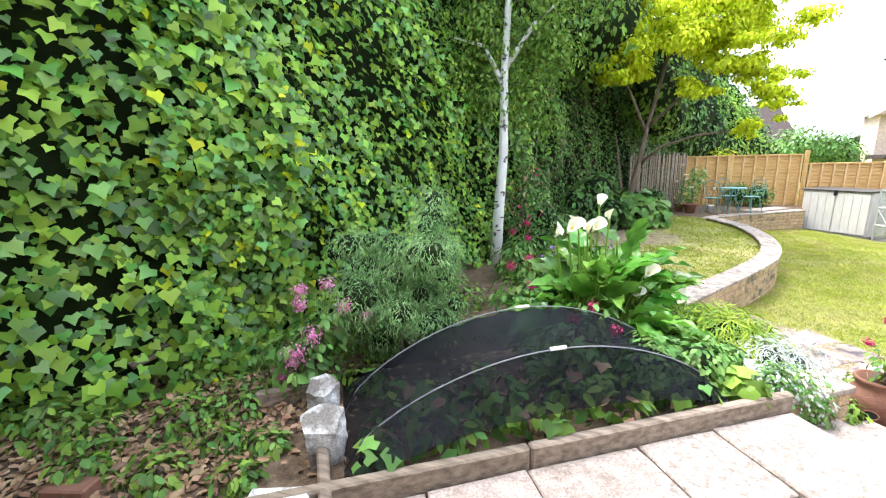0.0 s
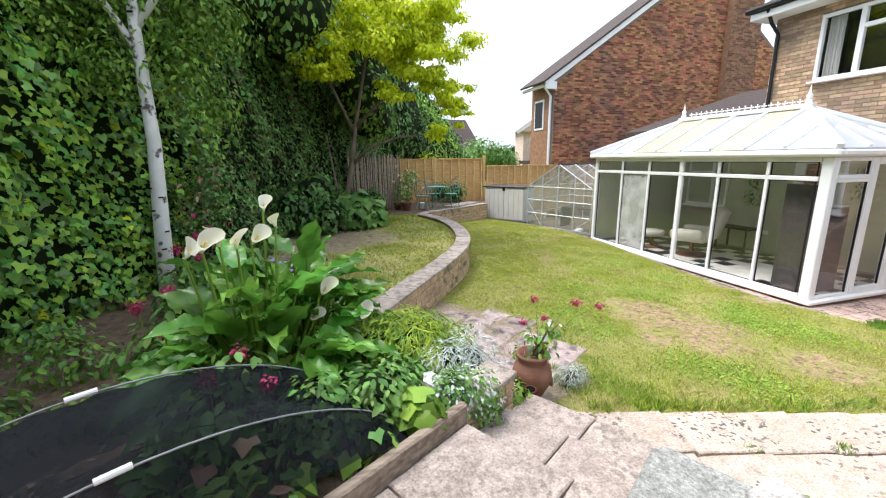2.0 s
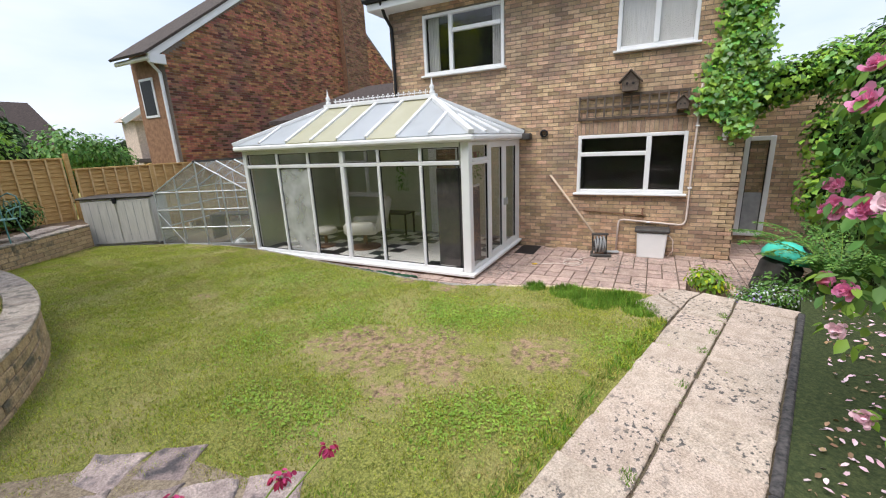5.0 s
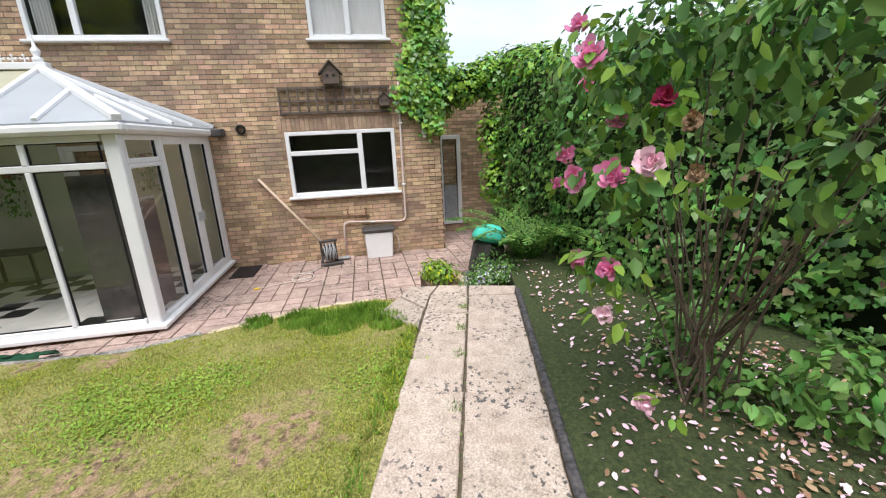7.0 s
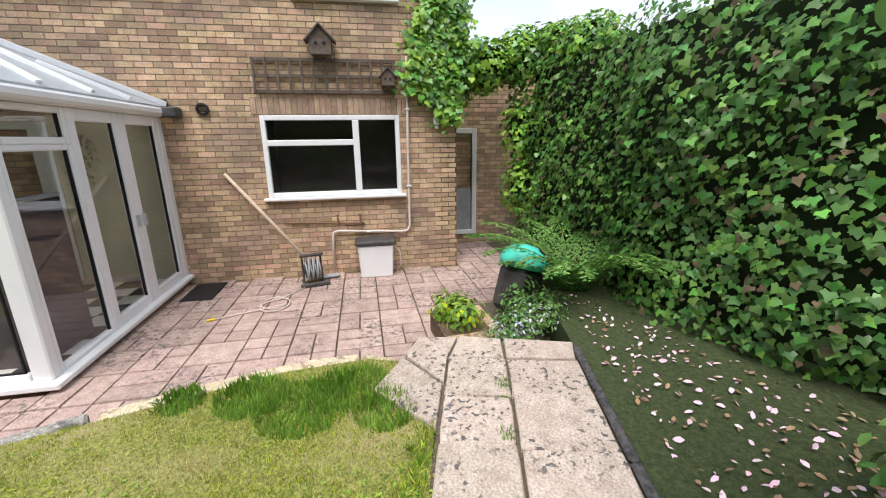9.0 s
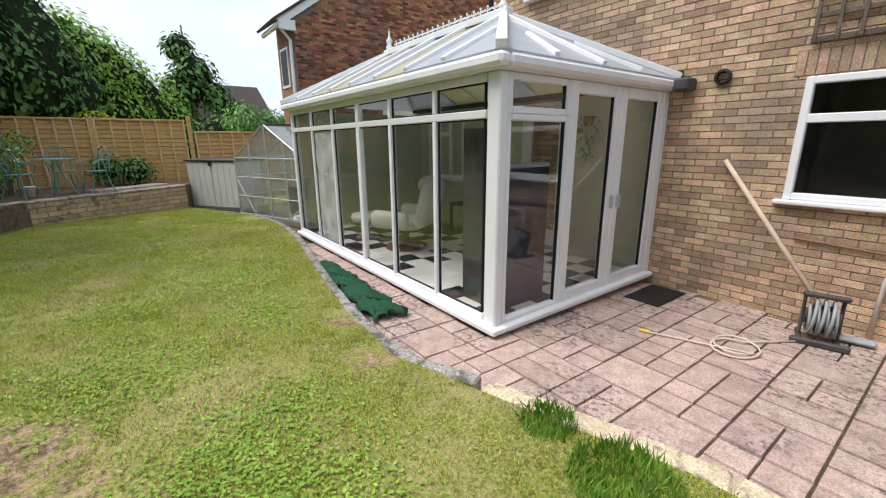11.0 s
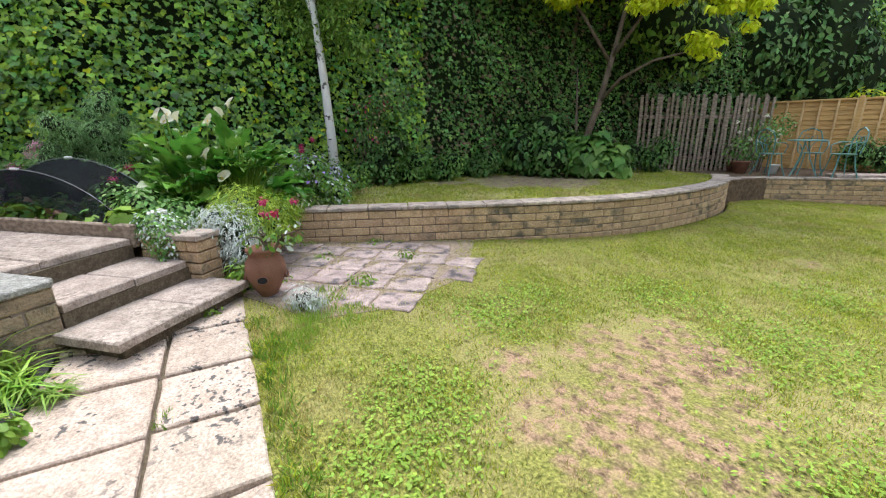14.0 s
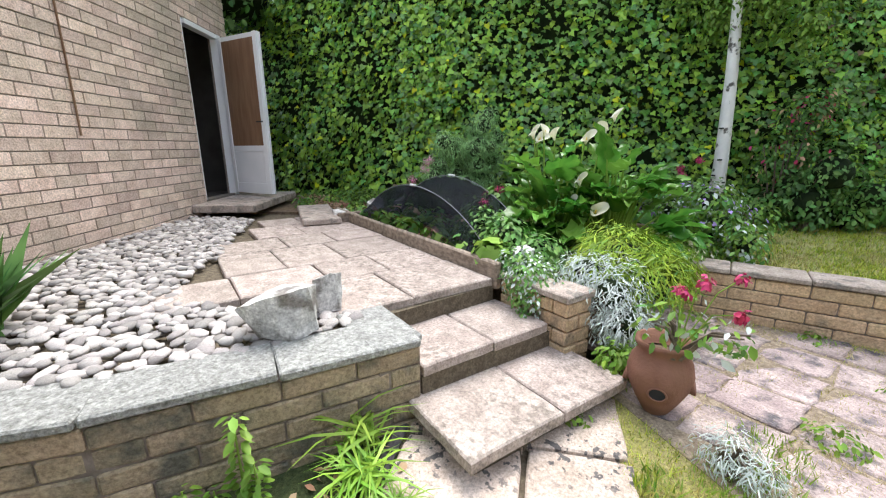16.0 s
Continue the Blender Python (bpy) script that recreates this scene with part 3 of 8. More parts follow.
part("bed_ground", slab_poly([(1.35, 2.92), (1.3, 3.6), (0.95, 4.15), (0.9, 4.45), (-0.3, 4.6), (-0.9, 6.05), (-0.5, 7.2), (-3, 9), (-7, 0), (-4, -0.6), (-1.7, -0.5), (-1.5, 1.25), (-1.2, 1.3)], 0.44, 1.1), "soil", None, "leaf-strewn soil of the raised bed", "structure")
part("seating_ground", slab_poly([(3.45, 11.5), (3.95, 12.75), (6.42, 14.3), (6.8, 15.6), (3.0, 17.5), (1.6, 12.4)], 0.3, 1.0), "soil", None, "soil terrace behind the low wall", "structure")
part("turf", slab_poly([(2.2, 2.3), (2.75, 2.25), (3.4, 1.997), (4.3, 1.748), (5.3, 1.471), (6.4, 1.166), (7.1, 0.972), (8.6, 0.6), (9.6, 0.1), (9.6, -3), (2.9, -3), (2.4, 1.2)], lambda x, y: 0.085 - 0.03 * x, 0.6), "turf", None, "dark artificial turf strewn with petals", "structure")
part("patio_bed", slab_poly([(6.6, 2.2), (7.3, 2.3), (7.45, 2.7), (7.3, 3.2), (7.1, 3.85), (6.92, 4.4), (6.75, 4.9), (6.83, 5.9), (7.0, 7.0), (7.28, 8.4), (7.5, 9.6), (7.55, 12.2), (6.95, 13.4), (6.4, 14.4), (6.4, 15.6), (9.2, 15.6), (14, 15.6), (14, -3), (9, -3), (8.6, 0.6), (7.1, 0.9)], lambda x, y: patio_z(x, y) - 0.03, 0.4), "joint", None, "dark grout and soil between the paving blocks", "structure")

# ---- own house ----
HX = 10.63
FACE = [(0.89, 2.79, 3.30, 4.54), (4.96, 6.24, 3.30, 4.54), (4.34, 6.25, 0.69, 1.82)]
house = tagged(new("house"), "two-storey house of buff brick with white windows", "house", kind="structure")
brick_wall("house_wall", (HX, 8.22), -90, 7.1, -0.75, 4.8, "brick", "mortar", 0.3, FACE, parent=tagged(new("house_wall"), "buff brick rear wall", kind="structure"))
brick_wall("house_side", (HX, 1.12), 0, 6.0, -0.75, 4.8, "brick", "mortar", 0.3, [(1.2, 1.9, -0.7, 1.5)], parent=tagged(new("house_side"), "buff brick side wall", kind="structure"))
# Solid block; the shade of the rooms is painted in its colour
part("house_core", bmbox((HX + 0.9, 1.45, -0.7), (HX + 6, 8.1, 4.7)), "room_shade", house, "near-black block standing in for unlit rooms")
bm = bmesh.new()
for a, b in (((HX - 0.45, 0.7, 4.72), (HX + 7, 8.5, 4.86)),):
    box(bm, a, b, 0.01)
part("roof_soffit", bm, "white", house, "white soffit")
part("gutter", tube([(HX - 0.5, 0.65, 4.92), (HX - 0.5, 8.55, 4.92)], 0.06), "black", house, "black gutter")
part("downpipe", tube([(HX - 0.47, 8.12, 4.88), (HX - 0.3, 8.12, 4.6), (HX - 0.06, 8.12, 4.4), (HX - 0.06, 8.12, 2.6)], 0.036), "black", house, "black downpipe")
part("roof", ([(HX - 0.5, 0.6, 4.9), (HX - 0.5, 8.6, 4.9), (HX + 7.5, 8.6, 4.9), (HX + 7.5, 0.6, 4.9), (HX + 3.5, 0.6, 6.9), (HX + 3.5, 8.6, 6.9)], [(0, 4, 5, 1), (2, 5, 4, 3), (0, 3, 4), (1, 5, 2), (0, 1, 2, 3)]), "roof_tile", house, "dark tiled roof")

# side extension behind the sunroom, with a low dark roof
part("extension_wall", bmbox((HX, 8.23, -0.7), (HX + 0.25, 12.0, 2.55)), "interior", house, "sage painted wall")
part("extension_roof", ([(HX - 0.3, 8.25, 2.6), (HX - 0.3, 12.3, 2.6), (HX + 4.5, 12.3, 4.0), (HX + 4.5, 8.25, 4.0), (HX - 0.3, 8.25, 2.5), (HX - 0.3, 12.3, 2.5), (HX + 4.5, 12.3, 2.5), (HX + 4.5, 8.25, 2.5)], [(0, 3, 2, 1), (4, 5, 6, 7), (0, 1, 5, 4), (1, 2, 6, 5), (2, 3, 7, 6), (3, 0, 4, 7)]), "roof_tile", house, "dark tiled lean-to roof")


def casement(name, y0, y1, z0, z1, transom, split, label, curtain=False, x=HX):
    """A white plastic window in the rear wall; split is the share of the first light."""
    w = tagged(new(name), label, "window", kind="structure")
    x0, x1 = x - 0.03, x + 0.05
    bm = bmesh.new()
    f = 0.065
    for a, b in (((x0, y0, z0), (x1, y0 + f, z1)), ((x0, y1 - f, z0), (x1, y1, z1)), ((x0, y0 + f, z0), (x1, y1 - f, z0 + f)), ((x0, y0 + f, z1 - f), (x1, y1 - f, z1))):
        box(bm, a, b, 0.008)
    part("window_frame", bm, "white", w, "white frame")
    s = y0 + (y1 - y0) * split
    part("mullion", bmbox((x0 - 0.004, s - 0.045, z0 + f), (x1, s + 0.045, z1 - f), 0.008), "white", w)
    if transom:
        lo, hi = (s + 0.045, y1 - f) if transom > 0 else (y0 + f, s - 0.045)
        t = z1 - abs(transom)
        part("transom", bmbox((x0 - 0.004, lo, t - 0.04), (x1, hi, t + 0.04), 0.008), "white", w)
        part("pane", bmbox((x + 0.0, lo, t + 0.04), (x + 0.008, hi, z1 - f)), "glass", w)
        part("pane", bmbox((x + 0.0, lo, z0 + f), (x + 0.008, hi, t - 0.04)), "glass", w)
        other = (y0 + f, s - 0.045) if transom > 0 else (s + 0.045, y1 - f)
    else:
        part("pane", bmbox((x, s + 0.045, z0 + f), (x + 0.008, y1 - f, z1 - f)), "glass", w)
        other = (y0 + f, s - 0.045)
    part("pane", bmbox((x, other[0], z0 + f), (x + 0.008, other[1], z1 - f)), "glass", w)
    part("window_sill", bmbox((x0 - 0.07, y0 - 0.06, z0 - 0.045), (x1, y1 + 0.06, z0 - 0.002), 0.01), "white", w, "white sill")
    # Open box behind the panes, coloured near-black for the room's shade
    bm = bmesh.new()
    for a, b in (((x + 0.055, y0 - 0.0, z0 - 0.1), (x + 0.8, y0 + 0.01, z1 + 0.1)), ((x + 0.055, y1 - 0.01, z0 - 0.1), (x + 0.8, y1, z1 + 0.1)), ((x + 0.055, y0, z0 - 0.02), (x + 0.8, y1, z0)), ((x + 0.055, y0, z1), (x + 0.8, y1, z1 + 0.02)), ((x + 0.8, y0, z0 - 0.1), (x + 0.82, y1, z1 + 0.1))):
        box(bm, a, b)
    part("reveal", bm, "room_shade", w, "near-black box standing in for the unlit room")
    if curtain:
        for cy in (y0 + 0.17, y1 - 0.2):
            vs, fs = [], []
            for i in range(29):
                yy = cy - 0.13 + 0.26 * i / 28
                xx = x + 0.14 + 0.025 * math.sin(i * 1.35)
                vs += [(xx, yy, z0 + 0.06), (xx, yy, z1 - 0.05)]
            fs = [(2 * i, 2 * i + 2, 2 * i + 3, 2 * i + 1) for i in range(28)]
            ob = part("curtain", (vs, fs), "curtain", w, "pale hanging curtain")
            ob.modifiers.new("thick", "SOLIDIFY").thickness = 0.006
    return w


casement("window_1", 5.43, 7.33, 3.30, 4.54, -0.38, 0.64, "white bedroom window with pale curtains, above the sunroom", True)
w2 = casement("window_2", 1.98, 3.26, 3.30, 4.54, 0, 0.5, "white two-light upstairs window with pale blinds")
part("blind", bmbox((HX + 0.07, 2.02, 3.32), (HX + 0.085, 3.22, 4.5), 0.002), "curtain", w2, "pale roller blind")
casement("window_3", 1.97, 3.88, 0.69, 1.82, 0.37, 0.33, "white kitchen window with a top light, above the patio")

def soldier_course(y0, y1, z):
    """Upright bricks over a window."""
    root = tagged(new("lintel"), "course of upright buff bricks above a window", kind="structure")
    part("mortar_core", bmbox((HX - 0.009, y0, z), (HX, y1, z + 0.225)), "mortar", root)
    n = round((y1 - y0) / 0.075)
    w = (y1 - y0) / n
    me = bpy.data.meshes.new("brick")
    b = bmbox((-0.006, -w / 2 + 0.005, 0.005), (0, w / 2 - 0.005, 0.22), 0.002)
    b.to_mesh(me)
    b.free()
    me.materials.append(M["brick_one"])
    for i in range(n):
        ob = new("brick", me)
        ob.matrix_basis = pose(HX - 0.009, y0 + (i + 0.5) * w, z)
        ob.parent = root


M["brick_one"] = material("upright_brick", (0.36, 0.235, 0.16), (0.47, 0.33, 0.23), 0.9, 9, objrand=0.25, bump=0.5)
soldier_course(1.85, 3.98, 1.83)

# ---- neighbour's house ----
NX, NY = 9.95, 16.0
nb = tagged(new("neighbour_house"), "two-storey red brick house behind the fence, its gable end facing the garden", "house", kind="structure")
slope = 0.70
brick_wall("gable", (NX, NY), 0, 14.0, -0.75, 4.8, "brick_red", "mortar_dark", 0.3, (), parent=nb, top=lambda u: 4.85 + slope * min(u, 14 - u), proud=0.008)
part("chimney_core", bmbox((NX + 8.31, NY - 0.29, 2.2), (NX + 9.99, NY + 0.1, 11.4)), "brick_dark", nb, "dark brick chimney breast")
brick_wall("chimney_breast", (NX + 8.3, NY - 0.3), 0, 1.7, 2.2, 11.4, "brick_dark", "mortar_dark", 0.03, (), parent=nb, proud=0.008)
bm = bmesh.new()
L = math.hypot(7.4, 7.4 * slope)
tilt = math.degrees(math.atan(slope))
m = pose(NX - 0.4, NY - 0.12, 4.85 - 0.4 * slope + 0.02, 0, -tilt, 0)
box(bm, (0, 0, -0.02), (L, 0.1, 0.17), 0.01, m)
box(bm, (-0.05, -0.0, -0.28), (0.42, 0.1, 0.0), 0.01, pose(NX - 0.4, NY - 0.125, 4.85 - 0.1, 0, 0, 0))
part("bargeboard", bm, "white", nb, "white bargeboard and boxed eave")
part("roof", bmbox((-0.1, -0.06, 0.17), (L, 1.9, 0.24), 0, m), "roof_tile", nb, "dark tiled roof")
part("side_wall", bmbox((NX, NY + 0.3, -0.7), (NX + 0.3, NY + 1.8, 4.9)), "brick_dark", nb, "red brick side")
part("gutter", tube([(NX - 0.42, NY - 0.1, 4.62), (NX - 0.42, NY + 1.8, 4.62)], 0.07), "white", nb, "white gutter")
part("downpipe", tube([(NX - 0.4, NY + 0.1, 4.58), (NX - 0.09, NY + 0.14, 4.25), (NX - 0.09, NY + 0.14, -0.6)], 0.05), "white", nb, "white downpipe")
for z0, z1 in ((3.0, 4.2),):
    nw = part("window", bmbox((NX - 0.03, NY + 0.75, z0), (NX + 0.02, NY + 1.5, z1), 0.01), "white", nb, "white side window")
    part("pane", bmbox((NX - 0.036, NY + 0.82, z0 + .08), (NX - 0.031, NY + 1.43, z1 - .08)), "black", nw, "dark pane")

far = tagged(new("far_house"), "pale brick house beyond the neighbour's", "house", kind="structure")
part("wall", bmbox((13.9, 26, -0.7), (21, 27.2, 3.6)), "brick_pale", far)
part("roof", ([(13.6, 25.7, 3.55), (21.3, 25.7, 3.55), (21.3, 27.4, 3.55), (13.6, 27.4, 3.55), (17.5, 25.7, 6.1), (17.5, 27.4, 6.1)], [(0, 1, 4), (1, 2, 5, 4), (2, 3, 5), (3, 0, 4, 5), (0, 3, 2, 1)]), "brick_pale", far, "gable end")
part("bargeboard", bmbox((0, -0.05, 0), (5.2, 0.1, 0.25), 0, pose(13.3, 25.62, 3.4, 0, -33.5, 0)), "white", far, "white bargeboard")
part("porch_roof", bmbox((13.6, 24.6, 1.5), (17.5, 26, 1.7), 0.02), "roof_tile", far, "dark porch roof")
for x, y, h, w, rz in ((11.3, 34, 4.4, 5, 0), (14.5, 46, 3.6, 6, 0)):
    fh = tagged(new("distant_house"), "dark-roofed house far behind the fence", "house", kind="structure")
    part("wall", bmbox((x - w / 2, y, -0.7), (x + w / 2, y + 6, h * 0.6)), "brick", fh)
    part("roof", ([(x - w / 2 - 0.3, y - 0.3, h * 0.6), (x + w / 2 + 0.3, y - 0.3, h * 0.6), (x + w / 2 + 0.3, y + 6.3, h * 0.6), (x - w / 2 - 0.3, y + 6.3, h * 0.6), (x - w / 2, y + 3, h + 0.9), (x + w / 2, y + 3, h + 0.9)], [(0, 1, 5, 4), (2, 3, 4, 5), (1, 2, 5), (3, 0, 4), (0, 3, 2, 1)]), "roof_tile", fh, "dark tiled roof")

# ---- garage ----
garage = brick_wall("garage_wall", (2.4, -0.55), 180, 5.12, 0.0, 3.6, "brick_pale", "mortar", 0.12, [(3.95, 4.8, 0.62, 2.83)], "pale brick garage wall beside the terrace", course=0.098, brick=0.3)
part("garage_side", bmbox((2.28, -4, -0.5), (2.4, -0.67, 3.6)), "brick", garage, "buff brick return")
# Panels behind the doorway, their dark colour standing in for indoor shade
bm = bmesh.new()
box(bm, (-2.5, -3.2, 0.55), (-1.4, -3.1, 3.0))
box(bm, (-2.9, -3.2, 0.5), (-2.85, -0.7, 3.0))
box(bm, (-1.0, -3.2, 0.5), (-0.95, -0.7, 3.0))
box(bm, (-2.9, -3.2, 0.5), (-0.95, -0.7, 0.6))
box(bm, (-2.9, -3.2, 2.95), (-0.95, -0.7, 3.0))
part("garage_inside", bm, "room_shade", garage, "near-black panels standing in for the unlit garage")
part("garage_roof", bmbox((-2.8, -4.2, 3.6), (2.6, -0.4, 3.75), 0.02), "roof_tile", garage, "flat dark roof edge")

# ---- fences ----
def fence_panel(name, x0, x1, y, z0, z1, label):
    f = thing(name, label, "fence", kind="structure")
    n = round((z1 - z0 - 0.1) / 0.105)
    h = (z1 - z0 - 0.1) / n
    for i in range(n):
        part("board", bmbox((x0 + 0.03, -0.012, i * h), (x1 - 0.03, 0.008, i * h + h * 1.18), 0.003, pose(0, y + (0.004 if i % 2 else 0), z0 + 0.05, 0, 0, 0) @ Matrix.Translation((0, 0, i * h)) @ pose(0, 0, 0, -13) @ Matrix.Translation((0, 0, -i * h))), "fence", f)
    k = max(2, round((x1 - x0) / 0.32))
    for i in range(k + 1):
        xx = x0 + 0.04 + (x1 - x0 - 0.08) * i / k
        part("batten", bmbox((xx - 0.02, y - 0.055, z0), (xx + 0.02, y - 0.02, z1 - 0.03), 0.004), "fence_batten", f)
    part("top_rail", bmbox((x0, y - 0.05, z1 - 0.045), (x1, y + 0.03, z1), 0.006), "fence", f)
    return f


for x0, x1 in ((2.95, 4.83), (4.86, 6.74)):
    fence_panel("fence_panel", x0, x1, 15.62, 0.12, 1.86, "tall new golden timber fence panel behind the seating corner")
for x0 in (6.9, 8.75, 10.6):
    fence_panel("fence_panel", x0, x0 + 1.82, 15.62, -0.35, 1.58, "new golden timber fence panel behind the shed and greenhouse")
for x, z in ((4.845, 1.9), (6.82, 1.96), (8.73, 1.6), (10.58, 1.6), (2.9, 1.9)):
    part("fence_post", bmbox((x - 0.045, 15.56, -0.6), (x + 0.045, 15.66, z), 0.008), "fence", None, "square golden timber fence post", "structure")


# ---- garden walls, steps and paving ----
def brick_mesh(l, d, h, mat="brick_wall"):
    bm = bmesh.new()
    box(bm, (-l / 2, -d / 2, 0), (l / 2, d / 2, h), 0.006)
    me = bpy.data.meshes.new("brick")
    bm.to_mesh(me)
    bm.free()
    me.materials.append(M[mat])
    return me


BRICK = brick_mesh(0.215, 0.1, 0.065)
MOSSY = brick_mesh(0.215, 0.1, 0.065, "brick_mossy")


def piece(name, me, m, parent):
    ob = new(name, me)
    ob.matrix_basis = m
    ob.parent = parent
    return ob


def garden_wall(name, line, z0, z1, label, cope=0.27, side=1, stone=0.45, depth=0.22, over=0.025, bl=0.3, bh=0.092, cap="stone", wall_brick=None):
    """A brick wall along a polyline (its outer face), topped by coping stones. side: +1 when its body lies to the left of the way."""
    wall_brick = wall_brick or BRICK
    w = tagged(new(name), label, kind="structure")
    rnd = random.Random(3)
    zt = z1 - 0.05
    core = []
    for x, y in line:
        core.append((x, y))
    n = len(line)
    nrm = []
    for i in range(n):
        a, b = line[max(i - 1, 0)], line[min(i + 1, n - 1)]
        d = math.hypot(b[0] - a[0], b[1] - a[1])
        nrm.append((-(b[1] - a[1]) / d * side, (b[0] - a[0]) / d * side))
    inner = [(x + nx * depth, y + ny * depth) for (x, y), (nx, ny) in zip(line, nrm)]
    out = [(x + nx * 0.008, y + ny * 0.008) for (x, y), (nx, ny) in zip(line, nrm)]
    part("mortar_core", slab_poly(out + inner[::-1], zt, zt - z0 + 0.3), "mortar_dark", w, "dark mortar")
    rows = int((zt - z0) / bh + 0.99)
    L = [0.0]
    for (ax, ay), (bx, by) in zip(line, line[1:]):
        L.append(L[-1] + math.hypot(bx - ax, by - ay))
    for r in range(rows):
        z = zt - bh + 0.003 - r * bh
        cuts = [0.0] + [c for c in np.arange(bl / 2 if r % 2 else bl, L[-1] - 0.05, bl).tolist()] + [L[-1]]
        for s0, s1 in zip(cuts, cuts[1:]):
            (xa, xb), (ya, yb) = (np.interp([s0, s1], L, [p[i] for p in line]).tolist() for i in (0, 1))
            l = math.hypot(xb - xa, yb - ya)
            dx, dy = (xb - xa) / l, (yb - ya) / l
            nx, ny = -dy * side, dx * side
            off = 0.045 + rnd.uniform(-0.003, 0.003)
            m = pose((xa + xb) / 2 + nx * off, (ya + yb) / 2 + ny * off, z, 0, rnd.uniform(-0.3, 0.3), math.degrees(math.atan2(dy, dx)))
            piece("brick", wall_brick, m @ Matrix.Diagonal(((l - 0.008) / 0.215, 1, (bh - 0.009) / 0.065, 1)), w)
    lens = along(line, stone)
    for x, y, dx, dy, l in lens:
        nx, ny = -dy * side, dx * side
        c = cope / 2 - over
        a = math.degrees(math.atan2(dy, dx))
        bm = bmbox((-l / 2 + 0.004, -cope / 2, 0.004), (l / 2 - 0.004, cope / 2, 0.044), 0.008)
        ob = part("coping_stone", bm, cap, w)
        ob.matrix_basis = pose(x + nx * c, y + ny * c, zt + rnd.uniform(-0.003, 0.003), rnd.uniform(-0.6, 0.6), 0, a)
    return w


def resample(line, step):
    return [(x, y) for x, y, *_ in along(line, step)]


def even(line, step):
    """A polyline walked at even steps."""
    L = [0.0]
    for (ax, ay), (bx, by) in zip(line, line[1:]):
        L.append(L[-1] + math.hypot(bx - ax, by - ay))
    n = max(1, round(L[-1] / step))
    s = [L[-1] * i / n for i in range(n + 1)]
    return list(zip(np.interp(s, L, [p[0] for p in line]).tolist(), np.interp(s, L, [p[1] for p in line]).tolist()))


CW = even(COPING, 0.46)
garden_wall("retaining_wall", CW, -0.08, 0.43, "curved low brick retaining wall with pale stone coping, between the lawns", side=1)
garden_wall("seating_wall", [(3.42, 11.55), (3.6, 12.3), (4.0, 12.75), (5.2, 13.5), (6.42, 14.3)], -0.25, 0.31, "low brick wall along the seating corner", side=1)

# frame of the steps: u away from the terrace, v across
SO, SA = (1.45, 2.84), 32.0
SU, SV = (math.cos(radians(SA)), math.sin(radians(SA))), (-math.sin(radians(SA)), math.cos(radians(SA)))


def sp(u, v):
    return (SO[0] + SU[0] * u + SV[0] * v, SO[1] + SU[1] * u + SV[1] * v)


W1 = [sp(0.0, -0.82), sp(0.455, -0.82)]
FRONT0 = curve([sp(0.455, -0.83), (2.5, 1.93), (2.76, 1.4), (2.93, 0.85), (3.02, 0.2), (3.0, -0.5)], 3)
FRONT = even(FRONT0, 0.6)
garden_wall("terrace_wall", FRONT, -0.08, 0.47, "low brick wall with grey coping round the pebble bed", side=-1, cope=0.29, stone=0.62, depth=0.25, cap="stone_grey", wall_brick=MOSSY)
garden_wall("step_wall", [sp(0.0, -0.83), sp(0.44, -0.83)], -0.08, 0.468, "short brick cheek wall beside the garden steps", side=-1, cope=0.26, stone=0.5, depth=0.2, cap="stone_grey", wall_brick=MOSSY)
garden_wall("bed_wall", [sp(0.02, 0.05), sp(0.36, 0.05)], 0.0, 0.50, "short brick cheek wall holding the raised bed", side=1, cope=0.2, stone=0.3, depth=0.2)
pil = tagged(new("brick_pillar"), "stub brick pillar with a stone cap beside the steps", kind="structure")
for r in range(6):
    for k, (a, b) in enumerate(((0.0, 0), (0, 1))):
        m = pose(*sp(0.46, 0.10 + 0.108 * b), 0.365 - r * 0.088, 0, 0, SA) if r % 2 else pose(*sp(0.405 + 0.108 * b, 0.153), 0.365 - r * 0.088, 0, 0, SA + 90)
        piece("brick", BRICK, m @ Matrix.Diagonal((1, 1, 1.2, 1)), pil)
ob = part("cap_stone", bmbox((-0.12, -0.12, 0), (0.12, 0.12, 0.045), 0.008), "stone", pil)
ob.matrix_basis = pose(*sp(0.46, 0.153), 0.449, 0, 0, SA)


